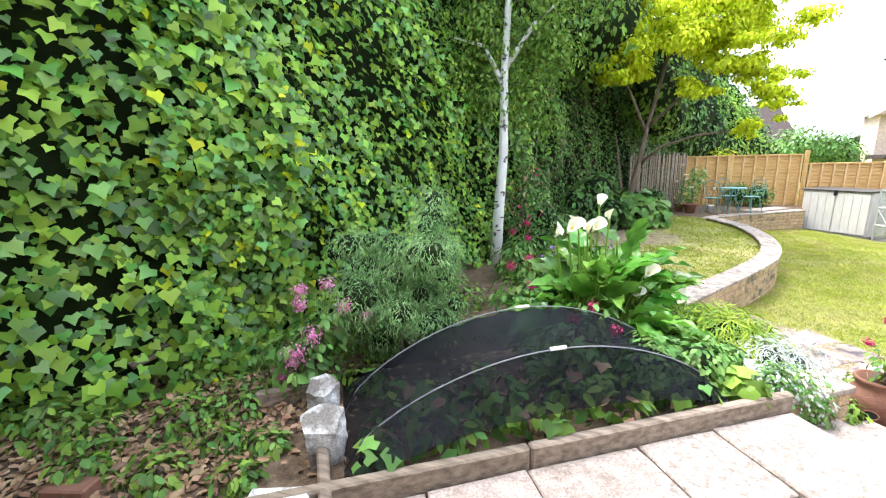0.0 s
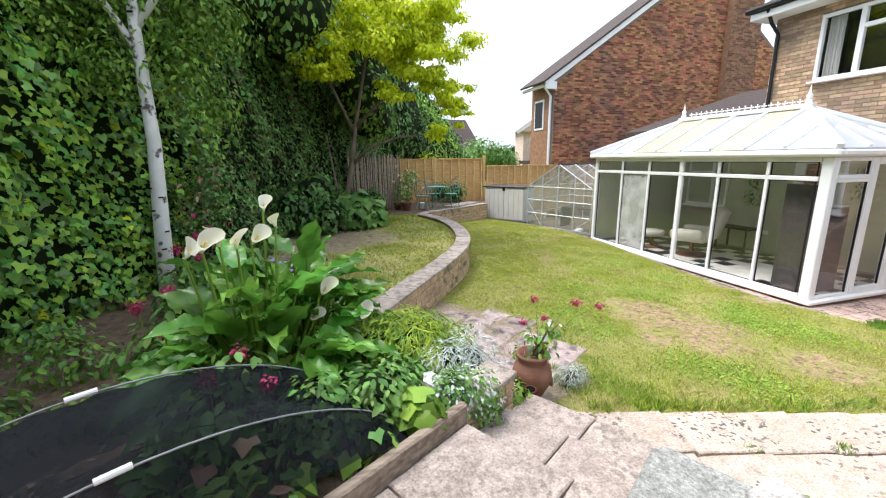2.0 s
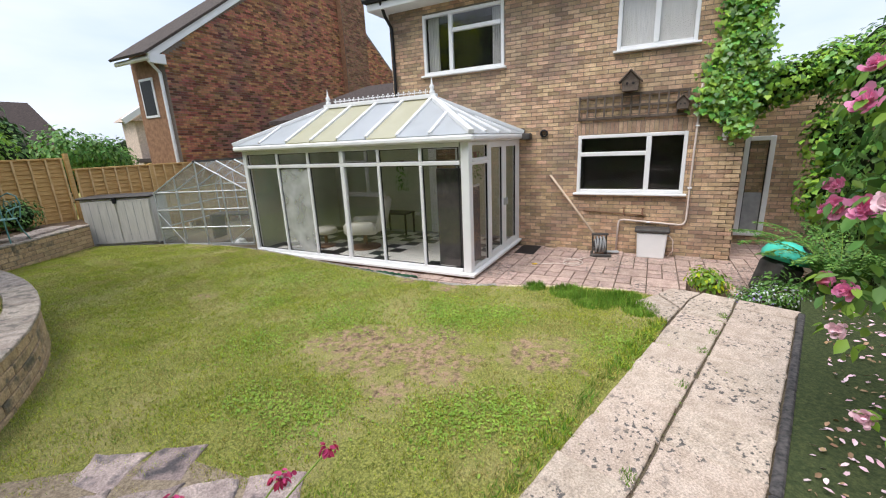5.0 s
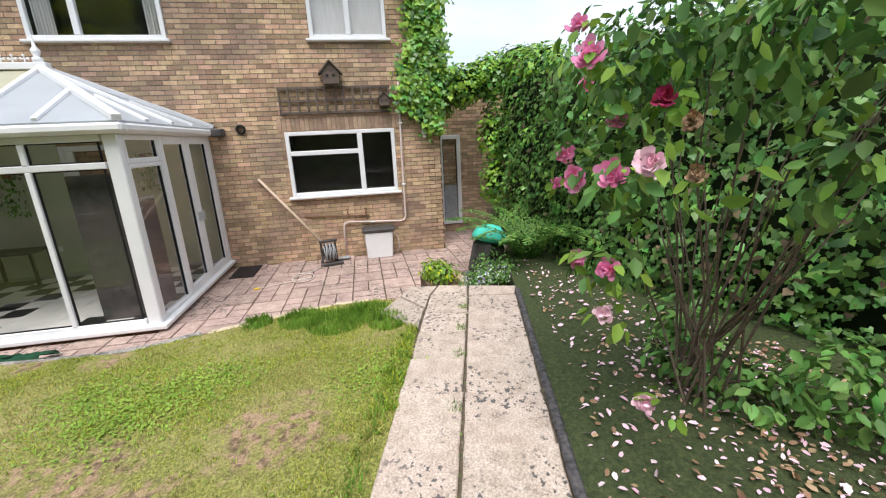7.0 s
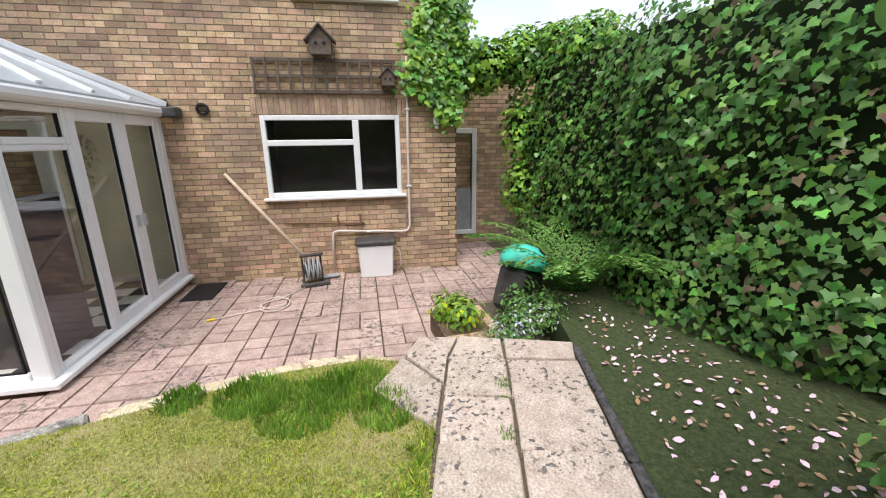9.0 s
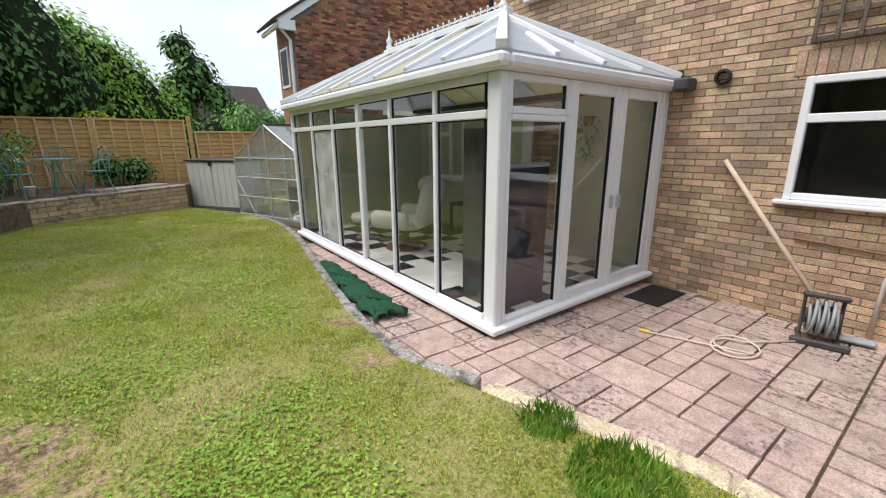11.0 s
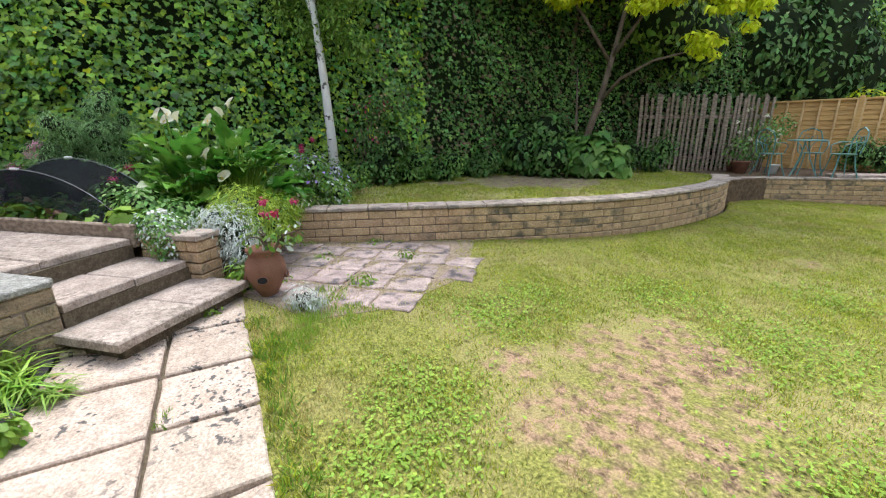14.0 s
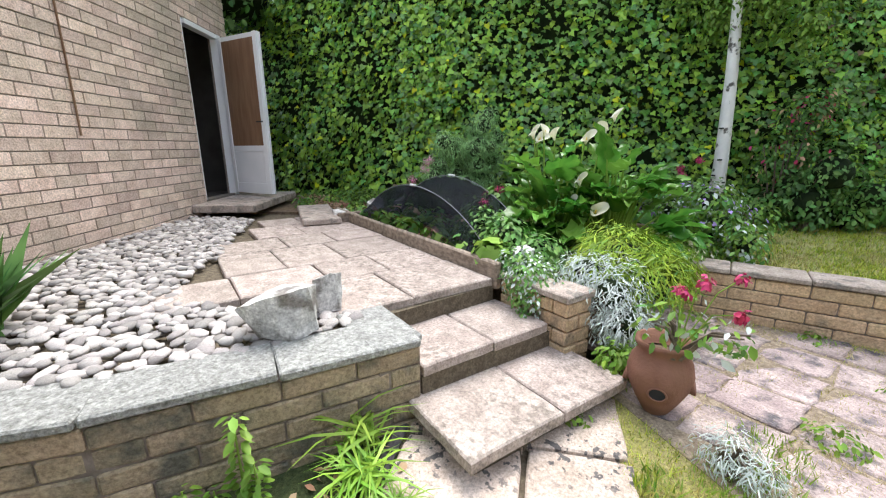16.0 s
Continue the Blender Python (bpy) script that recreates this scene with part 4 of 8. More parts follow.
def slab(parent, u0, u1, v0, v1, top, thick=0.05, frame_=sp, rot=SA, jag=0.006, mat="slab", seed=[0]):
    """One paving slab with worn, chipped edges, placed in a turned frame."""
    seed[0] += 1
    rnd = random.Random(seed[0])
    cu, cv = (u0 + u1) / 2, (v0 + v1) / 2
    a, b = (u1 - u0) / 2 - 0.0055, (v1 - v0) / 2 - 0.0055
    ring = []
    for (x0, y0), (x1, y1) in (((-a, -b), (a, -b)), ((a, -b), (a, b)), ((a, b), (-a, b)), ((-a, b), (-a, -b))):
        for k in range(5):
            t = k / 5
            q = jag * (0.3 if k else 1.2)
            ring.append((x0 + (x1 - x0) * t + rnd.uniform(-q, q), y0 + (y1 - y0) * t + rnd.uniform(-q, q)))
    n = len(ring)
    vs = [(x * (1 - 0.008 / max(a, 0.1)), y * (1 - 0.008 / max(b, 0.1)), 0) for x, y in ring] + [(x, y, -0.008) for x, y in ring] + [(x, y, -thick) for x, y in ring]
    fs = [tuple(range(n))] + [(i + j * n, i + n + j * n, (i + 1) % n + n + j * n, (i + 1) % n + j * n) for j in (0, 1) for i in range(n)] + [tuple(range(3 * n - 1, 2 * n - 1, -1))]
    ob = part("slab", (vs, fs), mat, parent)
    x, y = frame_(cu, cv)
    z = top(x, y) if callable(top) else top
    ob.matrix_basis = pose(x, y, z + rnd.uniform(-0.004, 0.004), rnd.uniform(-0.4, 0.4), rnd.uniform(-0.4, 0.4), rot)
    return ob


steps = tagged(new("garden_steps"), "worn stone garden steps from the terrace to the path", kind="structure")
part("step_base", bmbox((-0.3, -0.82, -0.3), (0.45, 0.05, 0.245), 0, pose(*SO, 0, 0, 0, SA)), "joint", steps, "dark riser")
part("step_base", bmbox((0.4, -0.83, -0.3), (0.86, 0.1, 0.095), 0, pose(*SO, 0, 0, 0, SA)), "joint", steps, "dark riser")
for v0, v1 in ((-0.82, -0.38), (-0.38, 0.04)):
    slab(steps, -0.02, 0.46, v0, v1, 0.30, 0.055)
for v0, v1 in ((-0.90, -0.36), (-0.36, 0.12)):
    slab(steps, 0.42, 0.92, v0, v1, 0.15, 0.055)

terr = tagged(new("terrace_paving"), "worn pinkish stone paving of the upper terrace", kind="structure")
PAVED = [(1.47, 2.86), (1.97, 2.15), (1.75, 1.75), (1.84, 1.5), (1.7, 0.95), (1.2, 0.78), (0.6, 0.74), (-0.04, 0.55), (-0.9, 0.3), (-1.35, 1.1)]
part("terrace_base", slab_poly([(1.44, 2.84), (1.93, 2.15), (2.25, 2.2), (2.7, 1.3), (2.85, 0.2), (2.8, -0.55), (-1.7, -0.55), (-1.5, 1.1), (-1.25, 1.2)], 0.405, 0.9), "joint", terr, "mortar bed")
u = 0.0
colw = [0.56, 0.47, 0.62, 0.5, 0.6, 0.46, 0.6]
for i, w in enumerate(colw):
    v, k = 0.0, 0
    rows = ([0.46, 0.42, 0.55, 0.5, 0.4, 0.5] if i % 2 else [0.6, 0.45, 0.4, 0.5, 0.6, 0.4])
    for h in rows:
        c = sp(u - w / 2, v - h / 2)
        if inside(np.array([c[0]]), np.array([c[1]]), PAVED)[0]:
            slab(terr, u - w, u, v - h, v, 0.455, 0.05)
        v -= h
    u -= w

# raised bed edge boards
edge = thing("sleeper_edging", "weathered timber board edging the netted bed", "edging")
part("board", bmbox((-1.62, 0.0, 0.38), (0.02, 0.055, 0.56), 0.01, pose(*SO, 0, 0, 0, SA)), "old_wood", edge)
part("board", bmbox((-3.0, 0.0, 0.37), (-1.63, 0.055, 0.55), 0.01, pose(*SO, 0, 0, 0.3, SA)), "old_wood", edge)
edge2 = thing("sleeper_edging", "weathered timber board closing the end of the netted bed", "edging")
part("board", bmbox((-2.6, 0.06, 0.38), (-2.545, 1.15, 0.56), 0.01, pose(*SO, 0, 0, 0, SA + 4)), "old_wood", edge2)
part("board", bmbox((-2.95, 1.1, 0.38), (-2.545, 1.155, 0.55), 0.01, pose(*SO, 0, 0, 0, SA + 4)), "old_wood", edge2)

# garage door steps
gs = tagged(new("door_steps"), "two low stone steps up to the garage door", kind="structure")
for a, b, z in (((-1.95, -0.53), (-1.15, 0.25), 0.60), ((-2.75, -0.53), (-1.97, 0.25), 0.60)):
    part("step_stone", bmbox((a[0], a[1], z - 0.1), (b[0], b[1], z), 0.012), "stone", gs)
for k in range(2):
    ob = part("step_stone", bmbox((0, 0, 0), (0.62, 0.42, 0.07), 0.012), "stone", gs)
    ob.matrix_basis = pose(-1.6 + 0.62 * k * math.cos(radians(20)), 0.62 + 0.62 * k * math.sin(radians(20)), 0.455, 0, 0, 20)

# ---- slab path ----
path = tagged(new("path_paving"), "pale concrete slab path, spotted with lichen", kind="structure")
PA = -15.5
PU, PV = (math.cos(radians(PA)), math.sin(radians(PA))), (-math.sin(radians(PA)), math.cos(radians(PA)))


def pp(u, v):
    return (2.75 + PU[0] * u + PV[0] * v, 2.80 + PU[1] * u + PV[1] * v)


def path_z(x, y):
    return 0.10 - 0.031 * x


part("path_bed", slab_poly([pp(-0.7, 0.41), pp(3.6, 0.41), pp(4.3, 0.75), pp(4.75, 0.7), pp(4.75, -0.62), pp(-0.7, -0.60)], lambda x, y: path_z(x, y) - 0.03, 0.4), "joint", path)
u = -0.74
for i in range(11):
    w = 0.47
    for k, (v0, v1) in enumerate(((-0.575, -0.052), (-0.042, 0.39))):
        du = 0.0 if i in (0, 10) else 0.02 * math.sin(i * 2.7 + k * 1.9)
        slab(path, u + 0.001 + (du if i else 0), u + w - 0.001 + 0.02 * math.sin((i + 1) * 2.7 + k * 1.9), v0, v1, path_z, 0.05, pp, PA, 0.009, mat="path_slab")
    u += w


def odd_slab(name, pts, top, mat, parent):
    """A slab of odd outline, its top edge rounded."""
    cx, cy = sum(p[0] for p in pts) / len(pts), sum(p[1] for p in pts) / len(pts)
    n = len(pts)
    vs = [(cx + (x - cx) * 0.975, cy + (y - cy) * 0.975, top(x, y)) for x, y in pts] + [(x, y, top(x, y) - 0.009) for x, y in pts] + [(x, y, top(x, y) - 0.05) for x, y in pts]
    vs = [(x - cx, y - cy, z) for x, y, z in vs]
    fs = [tuple(range(n))] + [(i + j * n, i + n + j * n, (i + 1) % n + n + j * n, (i + 1) % n + j * n) for j in (0, 1) for i in range(n)]
    ob = part(name, (vs, fs), mat, parent)
    ob.location = (cx, cy, 0)
    return ob


for pts in ([(3.62, .41), (4.07, .41), (4.42, .74), (3.98, .86)], [(4.09, .40), (4.44, .40), (4.78, .34), (4.76, .66), (4.46, .73)], [(4.45, .38), (4.45, -.03), (4.76, -.02), (4.80, .32)], [(4.45, -.05), (4.45, -.56), (4.72, -.60), (4.77, -.05)]):
    odd_slab("slab", [pp(*q) for q in pts], lambda x, y: path_z(x, y) + .002, "path_slab", path)

# sunken old paving by the pot
old = tagged(new("old_paving"), "broken sunken paving overgrown with weeds", kind="structure")
rnd = random.Random(11)
part("old_paving_bed", slab_poly([(0.95, 4.25), (2.2, 5.95), (2.95, 5.0), (3.05, 4.1), (2.85, 3.6), (1.9, 3.3)], lambda x, y: lawn_z(x, y) + 0.004, 0.05), "old_joint", old)

for i in range(10):
    for k in range(9):
        x, y = 1.2 + 0.285 * i - 0.2 * k + 0.35, 3.3 + 0.2 * i + 0.285 * k - 0.1
        if inside(np.array([x]), np.array([y]), [(1.0, 4.3), (2.15, 5.85), (2.95, 4.95), (3.0, 4.1), (2.8, 3.6), (1.9, 3.4)])[0]:
            slab(old, -0.165 - rnd.uniform(0, .02), 0.165 + rnd.uniform(0, .02), -0.165, 0.165 + rnd.uniform(-.02, .01), lambda a, b: lawn_z(a, b) + 0.012, 0.05, lambda u, v, x=x, y=y: (x, y), 35 + rnd.uniform(-6, 6), 0.028, "old_slab")

# ---- sunroom ----
def bar(name, p, q, w, h, mat, parent, up=(0, 0, 1), bevel=0.006):
    """A straight bar of w across and h high from p to q."""
    p, q = Vector(p), Vector(q)
    d = (q - p).normalized()
    s = d.cross(Vector(up)).normalized()
    m = Matrix((s, d, s.cross(d))).transposed().to_4x4()
    return part(name, bmbox((-w / 2, 0, -h / 2), (w / 2, (q - p).length, h / 2), bevel, Matrix.Translation(p) @ m), mat, parent)


CX, CY0, CY1, CZ0, CZE, CZT = 7.87, 5.1, 10.42, -0.42, 1.8, 1.48
sun_room = thing("sunroom", "white plastic-framed sunroom with a hipped roof against the house wall", "sunroom")
part("plinth", bmbox((CX + 0.0, CY0 + 0.0, -0.62), (HX - 0.01, CY1, CZ0 - 0.006)), "brick_dark", sun_room, "dark brick plinth")
part("floor_screed", bmbox((CX + 0.1, CY0 + 0.1, CZ0), (HX - 0.01, CY1, -0.345)), "grey", sun_room)
bm = bmesh.new()
box(bm, (CX - 0.07, CY0 - 0.07, CZ0 - 0.004), (CX + 0.1, CY1 + 0.02, CZ0 + 0.055), 0.012)
box(bm, (CX + 0.1, CY0 - 0.07, CZ0 - 0.004), (HX - 0.02, CY0 + 0.1, CZ0 + 0.055), 0.012)
part("sill", bm, "white", sun_room, "white projecting sill")
part("corner_post", bmbox((CX, CY0, CZ0 + 0.05), (CX + 0.1, CY0 + 0.15, CZE), 0.012), "white", sun_room)
part("corner_post", bmbox((CX, CY1 - 0.1, CZ0 + 0.05), (CX + 0.12, CY1, CZE), 0.012), "white", sun_room)
MY = [5.27, 6.0, 6.87, 7.70, 8.55, 9.40, 10.32]
front = part("front_frame", bmbox((CX + 0.01, CY0 + 0.17, CZ0 + 0.05), (CX + 0.07, CY1 - 0.1, CZ0 + 0.12), 0.008), "white", sun_room)
part("top_rail", bmbox((CX + 0.01, CY0 + 0.17, CZE - 0.07), (CX + 0.07, CY1 - 0.1, CZE), 0.008), "white", sun_room)
part("transom_rail", bmbox((CX + 0.005, CY0 + 0.17, CZT - 0.035), (CX + 0.07, CY1 - 0.1, CZT + 0.035), 0.008), "white", sun_room)
for i, y in enumerate(MY[1:-1]):
    w = 0.045 if i == 2 else 0.028
    part("mullion", bmbox((CX, y - w, CZ0 + 0.12), (CX + 0.07, y + w, CZT - 0.035), 0.008), "white", sun_room)
    part("mullion", bmbox((CX, y - w, CZT + 0.035), (CX + 0.07, y + w, CZE - 0.07), 0.008), "white", sun_room)
for i, (a, b) in enumerate(zip(MY, MY[1:])):
    for z0, z1 in ((CZ0 + 0.12, CZT - 0.035), (CZT + 0.035, CZE - 0.07)):
        misty = i == 4 and z0 < 0
        bm = bmesh.new()
        for p, q in (((a + .03, z0), (a + .042, z1)), ((b - .042, z0), (b - .03, z1)), ((a + .03, z0), (b - .03, z0 + .012)), ((a + .03, z1 - .012), (b - .03, z1))):
            box(bm, (CX + 0.028, p[0], p[1]), (CX + 0.05, q[0], q[1]))
        part("gasket", bm, "black", sun_room)
        part("pane", bmbox((CX + 0.034, a + 0.03, z0), (CX + 0.042, b - 0.03, z1)), "glass_misted" if misty else "glass", sun_room, "misted pane" if misty else "")


def framed(name, x0, x1, z0, z1, w, parent, y=CY0, label="", split=None):
    f = part(name, bmbox((x0, y + 0.005, z0), (x0 + w, y + 0.075, z1), 0.01), "white", parent, label)
    part("stile", bmbox((x1 - w, y + 0.005, z0), (x1, y + 0.075, z1), 0.01), "white", f)
    part("rail", bmbox((x0 + w, y + 0.005, z0), (x1 - w, y + 0.075, z0 + w), 0.01), "white", f)
    part("rail", bmbox((x0 + w, y + 0.005, z1 - w), (x1 - w, y + 0.075, z1), 0.01), "white", f)
    for a, b in (((x0 + w, z0 + w), (x0 + w + 0.014, z1 - w)), ((x1 - w - 0.014, z0 + w), (x1 - w, z1 - w))):
        part("gasket", bmbox((a[0], y + 0.025, a[1]), (b[0], y + 0.055, b[1])), "black", f)
    part("pane", bmbox((x0 + w, y + 0.036, z0 + w), (x1 - w, y + 0.044, z1 - w)), "glass", f)
    return f


framed("side_light", CX + 0.1, 8.78, CZ0 + 0.05, CZT - 0.002, 0.05, sun_room)
framed("top_light", CX + 0.1, 8.78, CZT, CZE, 0.06, sun_room)
d1 = framed("door", 8.785, 9.62, CZ0 + 0.05, CZE, 0.115, sun_room, label="white glazed french door")
d2 = framed("door", 9.625, 10.5, CZ0 + 0.05, CZE, 0.115, sun_room, label="white glazed french door")
part("door_handle", bmbox((9.55, CY0 - 0.045, 0.55), (9.57, CY0 + 0.005, 0.69), 0.006), "alu", d1, "brushed handle")
part("door_handle", bmbox((9.68, CY0 - 0.045, 0.55), (9.70, CY0 + 0.005, 0.69), 0.006), "alu", d2, "brushed handle")
part("wall_post", bmbox((10.5, CY0, CZ0 + 0.05), (HX - 0.012, CY0 + 0.09, CZE), 0.01), "white", sun_room)
part("far_wall", bmbox((CX + 0.12, CY1 - 0.1, CZ0 + 0.05), (HX - 0.012, CY1, CZE), 0.0), "interior", sun_room, "sage painted end wall")
# roof
EZ, RZ, RX = 1.86, 2.62, 9.14
E0, E1, EB = CY0 - 0.12, CY1 + 0.12, HX - 0.03
EX = CX - 0.12
RY0, RY1 = 6.38, 8.98
part("eave_beam", bmbox((CX - 0.02, CY0 - 0.02, CZE + 0.002), (CX + 0.14, CY1, CZE + 0.07), 0.01), "white", sun_room)
part("eave_beam", bmbox((CX + 0.14, CY0 - 0.02, CZE + 0.002), (HX - 0.02, CY0 + 0.12, CZE + 0.07), 0.01), "white", sun_room)
gut = bmesh.new()
box(gut, (EX, E0, EZ - 0.045), (EX + 0.12, E1, EZ + 0.05), 0.025)
box(gut, (EX + 0.12, E0, EZ - 0.045), (EB, E0 + 0.12, EZ + 0.05), 0.025)
part("gutter", gut, "white", sun_room, "white box gutter")
P4 = [(EX + 0.03, E0 + 0.03, EZ + 0.05), (EX + 0.03, E1, EZ + 0.05), (EB, E1, EZ + 0.05), (EB, E0 + 0.03, EZ + 0.05)]
R0, R1 = (RX, RY0, RZ), (RX, RY1, RZ)


def sheet(name, corners, label=""):
    vs = [Vector(c) for c in corners]
    nn = (vs[1] - vs[0]).cross(vs[2] - vs[0]).normalized()
    if nn.z < 0:
        nn = -nn
    k = len(vs)
    return part(name, (vs + [v + nn * 0.02 for v in vs], [tuple(range(k)), tuple(range(k, 2 * k))[::-1]] + [(i, (i + 1) % k, (i + 1) % k + k, i + k) for i in range(k)]), "polycarb_cream" if label else "polycarb", sun_room, label)


lerp = lambda a, b, t: tuple(x + (y - x) * t for x, y in zip(a, b))
N = 5
ys = [RY0 + (RY1 - RY0) * i / 4 for i in range(5)]
for i in range(4):
    for ex in (EX + 0.03, EB):
        sheet("roof_sheet", [(ex, ys[i] + 0.02, EZ + 0.05), (ex, ys[i + 1] - 0.02, EZ + 0.05), (RX, ys[i + 1] - 0.02, RZ), (RX, ys[i] + 0.02, RZ)], "yellowed cream roof sheet" if i in (0, 2, 3) else "")
for ry, ey in ((RY0, E0 + 0.03), (RY1, E1)):
    for ex in (EX + 0.03, EB):
        sheet("roof_sheet", [(ex, ey, EZ + 0.05), (ex, ry, EZ + 0.05), (RX, ry, RZ)])
    sheet("roof_sheet", [(EX + 0.03, ey, EZ + 0.05), (EB, ey, EZ + 0.05), (RX, ry, RZ)])
up = 0.045
for y in ys:
    for ex in (EX + 0.05, EB - 0.02):
        bar("glazing_bar", (ex, y, EZ + 0.05 + up), (RX, y, RZ + up), 0.055, 0.05, "white", sun_room)
for y in (5.75,):
    t = (y - E0) / (RY0 - E0)
    for ex in (EX + 0.05, EB - 0.02):
        bar("glazing_bar", (ex, y, EZ + 0.05 + up), (ex + (RX - ex) * t, y, EZ + 0.05 + (RZ - EZ - 0.05) * t + up), 0.055, 0.05, "white", sun_room)
for y in (9.75,):
    t = (E1 - y) / (E1 - RY1)
    ex = EX + 0.05
    bar("glazing_bar", (ex, y, EZ + 0.05 + up), (ex + (RX - ex) * t, y, EZ + 0.05 + (RZ - EZ - 0.05) * t + up), 0.055, 0.05, "white", sun_room)
for c, r in ((P4[0], R0), (P4[3], R0), (P4[1], R1), (P4[2], R1)):
    bar("hip_bar", (c[0], c[1], c[2] + up), (r[0], r[1], r[2] + up), 0.09, 0.07, "white", sun_room)
for x in (8.45, 9.8):
    t = 1 - abs(x - RX) / (RX - EX)
    bar("glazing_bar", (x, E0 + 0.05, EZ + 0.05 + up), (x + (RX - x) * 0.45, E0 + 0.05 + (RY0 - E0) * 0.45, EZ + 0.05 + (RZ - EZ - 0.05) * 0.45 + up), 0.05, 0.05, "white", sun_room)
bar("glazing_bar", (RX, E0 + 0.05, EZ + 0.05 + up), (RX, RY0, RZ + up), 0.055, 0.05, "white", sun_room)
bar("ridge", (RX, RY0 - 0.1, RZ + 0.06), (RX, RY1 + 0.1, RZ + 0.06), 0.11, 0.08, "white", sun_room)
for y in (RY0, RY1):
    ob = smooth(part("finial", lathe([(0.05, 0), (0.055, 0.06), (0.03, 0.08), (0.045, 0.12), (0.05, 0.15), (0.02, 0.19), (0.012, 0.26), (0.002, 0.33)], 14), "white", sun_room, "white spike finial"))
    ob.matrix_basis = pose(RX, y, RZ + 0.09)
k = 0
y = RY0 + 0.14
while y < RY1 - 0.1:
    bm = bmesh.new()
    rod(bm, (0, 0, 0), (0, 0, 0.075), 0.008, n=6)
    rod(bm, (0, -0.035, 0.045), (0, 0.035, 0.045), 0.008, n=6)
    for p in ((0, 0, 0.085), (0, -0.04, 0.05), (0, 0.04, 0.05)):
        bmesh.ops.create_icosphere(bm, subdivisions=1, radius=0.016, matrix=Matrix.Translation(p))
    ob = part("crest", bm, "white", sun_room)
    ob.matrix_basis = pose(RX, y, RZ + 0.1)
    y += 0.125
part("roof_flashing", bmbox((HX - 0.07, E0, EZ + 0.0), (HX - 0.012, E1, EZ + 0.16), 0.01), "darkgrey", sun_room, "grey lead flashing")
part("downpipe_head", bmbox((HX - 0.22, E0 - 0.16, EZ - 0.07), (HX - 0.02, E0 + 0.02, EZ + 0.06), 0.02), "darkgrey", sun_room, "grey gutter outlet")

# inside it: chequered floor, walls, door and window of the house
tf = tagged(new("sunroom_floor"), "black and white chequered vinyl floor", kind="structure")
bm = bmesh.new()
box(bm, (-0.148, -0.148, 0), (0.148, 0.148, 0.006), 0.001)
mw, mb = bpy.data.meshes.new("tile"), bpy.data.meshes.new("tile")
bm.to_mesh(mw), bm.to_mesh(mb)
bm.free()
mw.materials.append(M["lino_w"]), mb.materials.append(M["lino_b"])
for i in range(9):
    for j in range(17):
        x, y = CX + 0.25 + 0.3 * i, CY0 + 0.25 + 0.3 * j
        if x < HX - 0.15 and y < CY1 - 0.2:
            piece("tile", mb if ((i + j) % 2 == 0 and (i > 4 or j < 3 or j in (6, 7))) or (j > 9 and (i + j) % 3) else mw, pose(x, y, -0.345), tf)
part("lining", bmbox((HX - 0.02, CY0 + 0.1, -0.345), (HX - 0.009, 6.4, 1.84)), "interior", sun_room, "sage painted wall")
part("lining", bmbox((HX - 0.02, 7.36, -0.345), (HX - 0.009, 8.76, 1.84)), "interior", sun_room)
part("lining", bmbox((HX - 0.02, 10.02, -0.345), (HX - 0.009, CY1 - 0.1, 1.84)), "interior", sun_room)
part("lining", bmbox((HX - 0.02, 8.76, -0.345), (HX - 0.009, 10.02, 0.5)), "interior", sun_room)
casement("window_4", 8.8, 9.98, 0.55, 1.76, 0.35, 0.36, "white window between the house and the sunroom", x=HX - 0.02)
dd = tagged(new("door_1"), "white glazed door from the sunroom into the house", kind="structure")
bm = bmesh.new()
for a, b in (((HX - 0.05, 6.42, -0.345), (HX, 6.5, 1.75)), ((HX - 0.05, 7.26, -0.345), (HX, 7.34, 1.75)), ((HX - 0.05, 6.5, 1.66), (HX, 7.26, 1.75)), ((HX - 0.05, 6.5, -0.345), (HX, 6.62, 1.66)), ((HX - 0.05, 7.14, -0.345), (HX, 7.26, 1.66)), ((HX - 0.05, 6.62, -0.345), (HX, 7.14, -0.1))):
    box(bm, a, b, 0.008)
part("door_frame", bm, "white", dd)
part("pane", bmbox((HX - 0.03, 6.62, -0.1), (HX - 0.02, 7.14, 1.66)), "glass", dd)
part("door_handle", bmbox((HX - 0.09, 7.18, 0.6), (HX - 0.05, 7.2, 0.72), 0.005), "alu", dd)

# armchair, footstool, table, screen in the sunroom
def armchair(at, rz):
    t = thing("reclining_armchair", "cream leather reclining armchair on the chequered floor, its back tilted", "armchair", at, rz)
    smooth(part("seat", bmbox((-0.3, -0.3, 0.32), (0.3, 0.34, 0.48), 0.06), "leather", t))
    smooth(part("backrest", bmbox((-0.3, 0, 0), (0.3, 0.17, 0.72), 0.07, pose(0, 0.27, 0.4, -16)), "leather", t))
    smooth(part("headrest", bmbox((-0.27, 0, 0), (0.27, 0.13, 0.2), 0.05, pose(0, 0.36, 0.93, -12)), "leather", t))
    for s in (-1, 1):
        smooth(part("armrest", bmbox((s * 0.4 - 0.09, -0.34, 0.36), (s * 0.4 + 0.09, 0.3, 0.62), 0.06), "leather", t))
    part("base_ring", lathe([(0.33, 0), (0.33, 0.03), (0.05, 0.06), (0.04, 0.32)], 24), "brownboard", t, "dark swivel base")
    return t


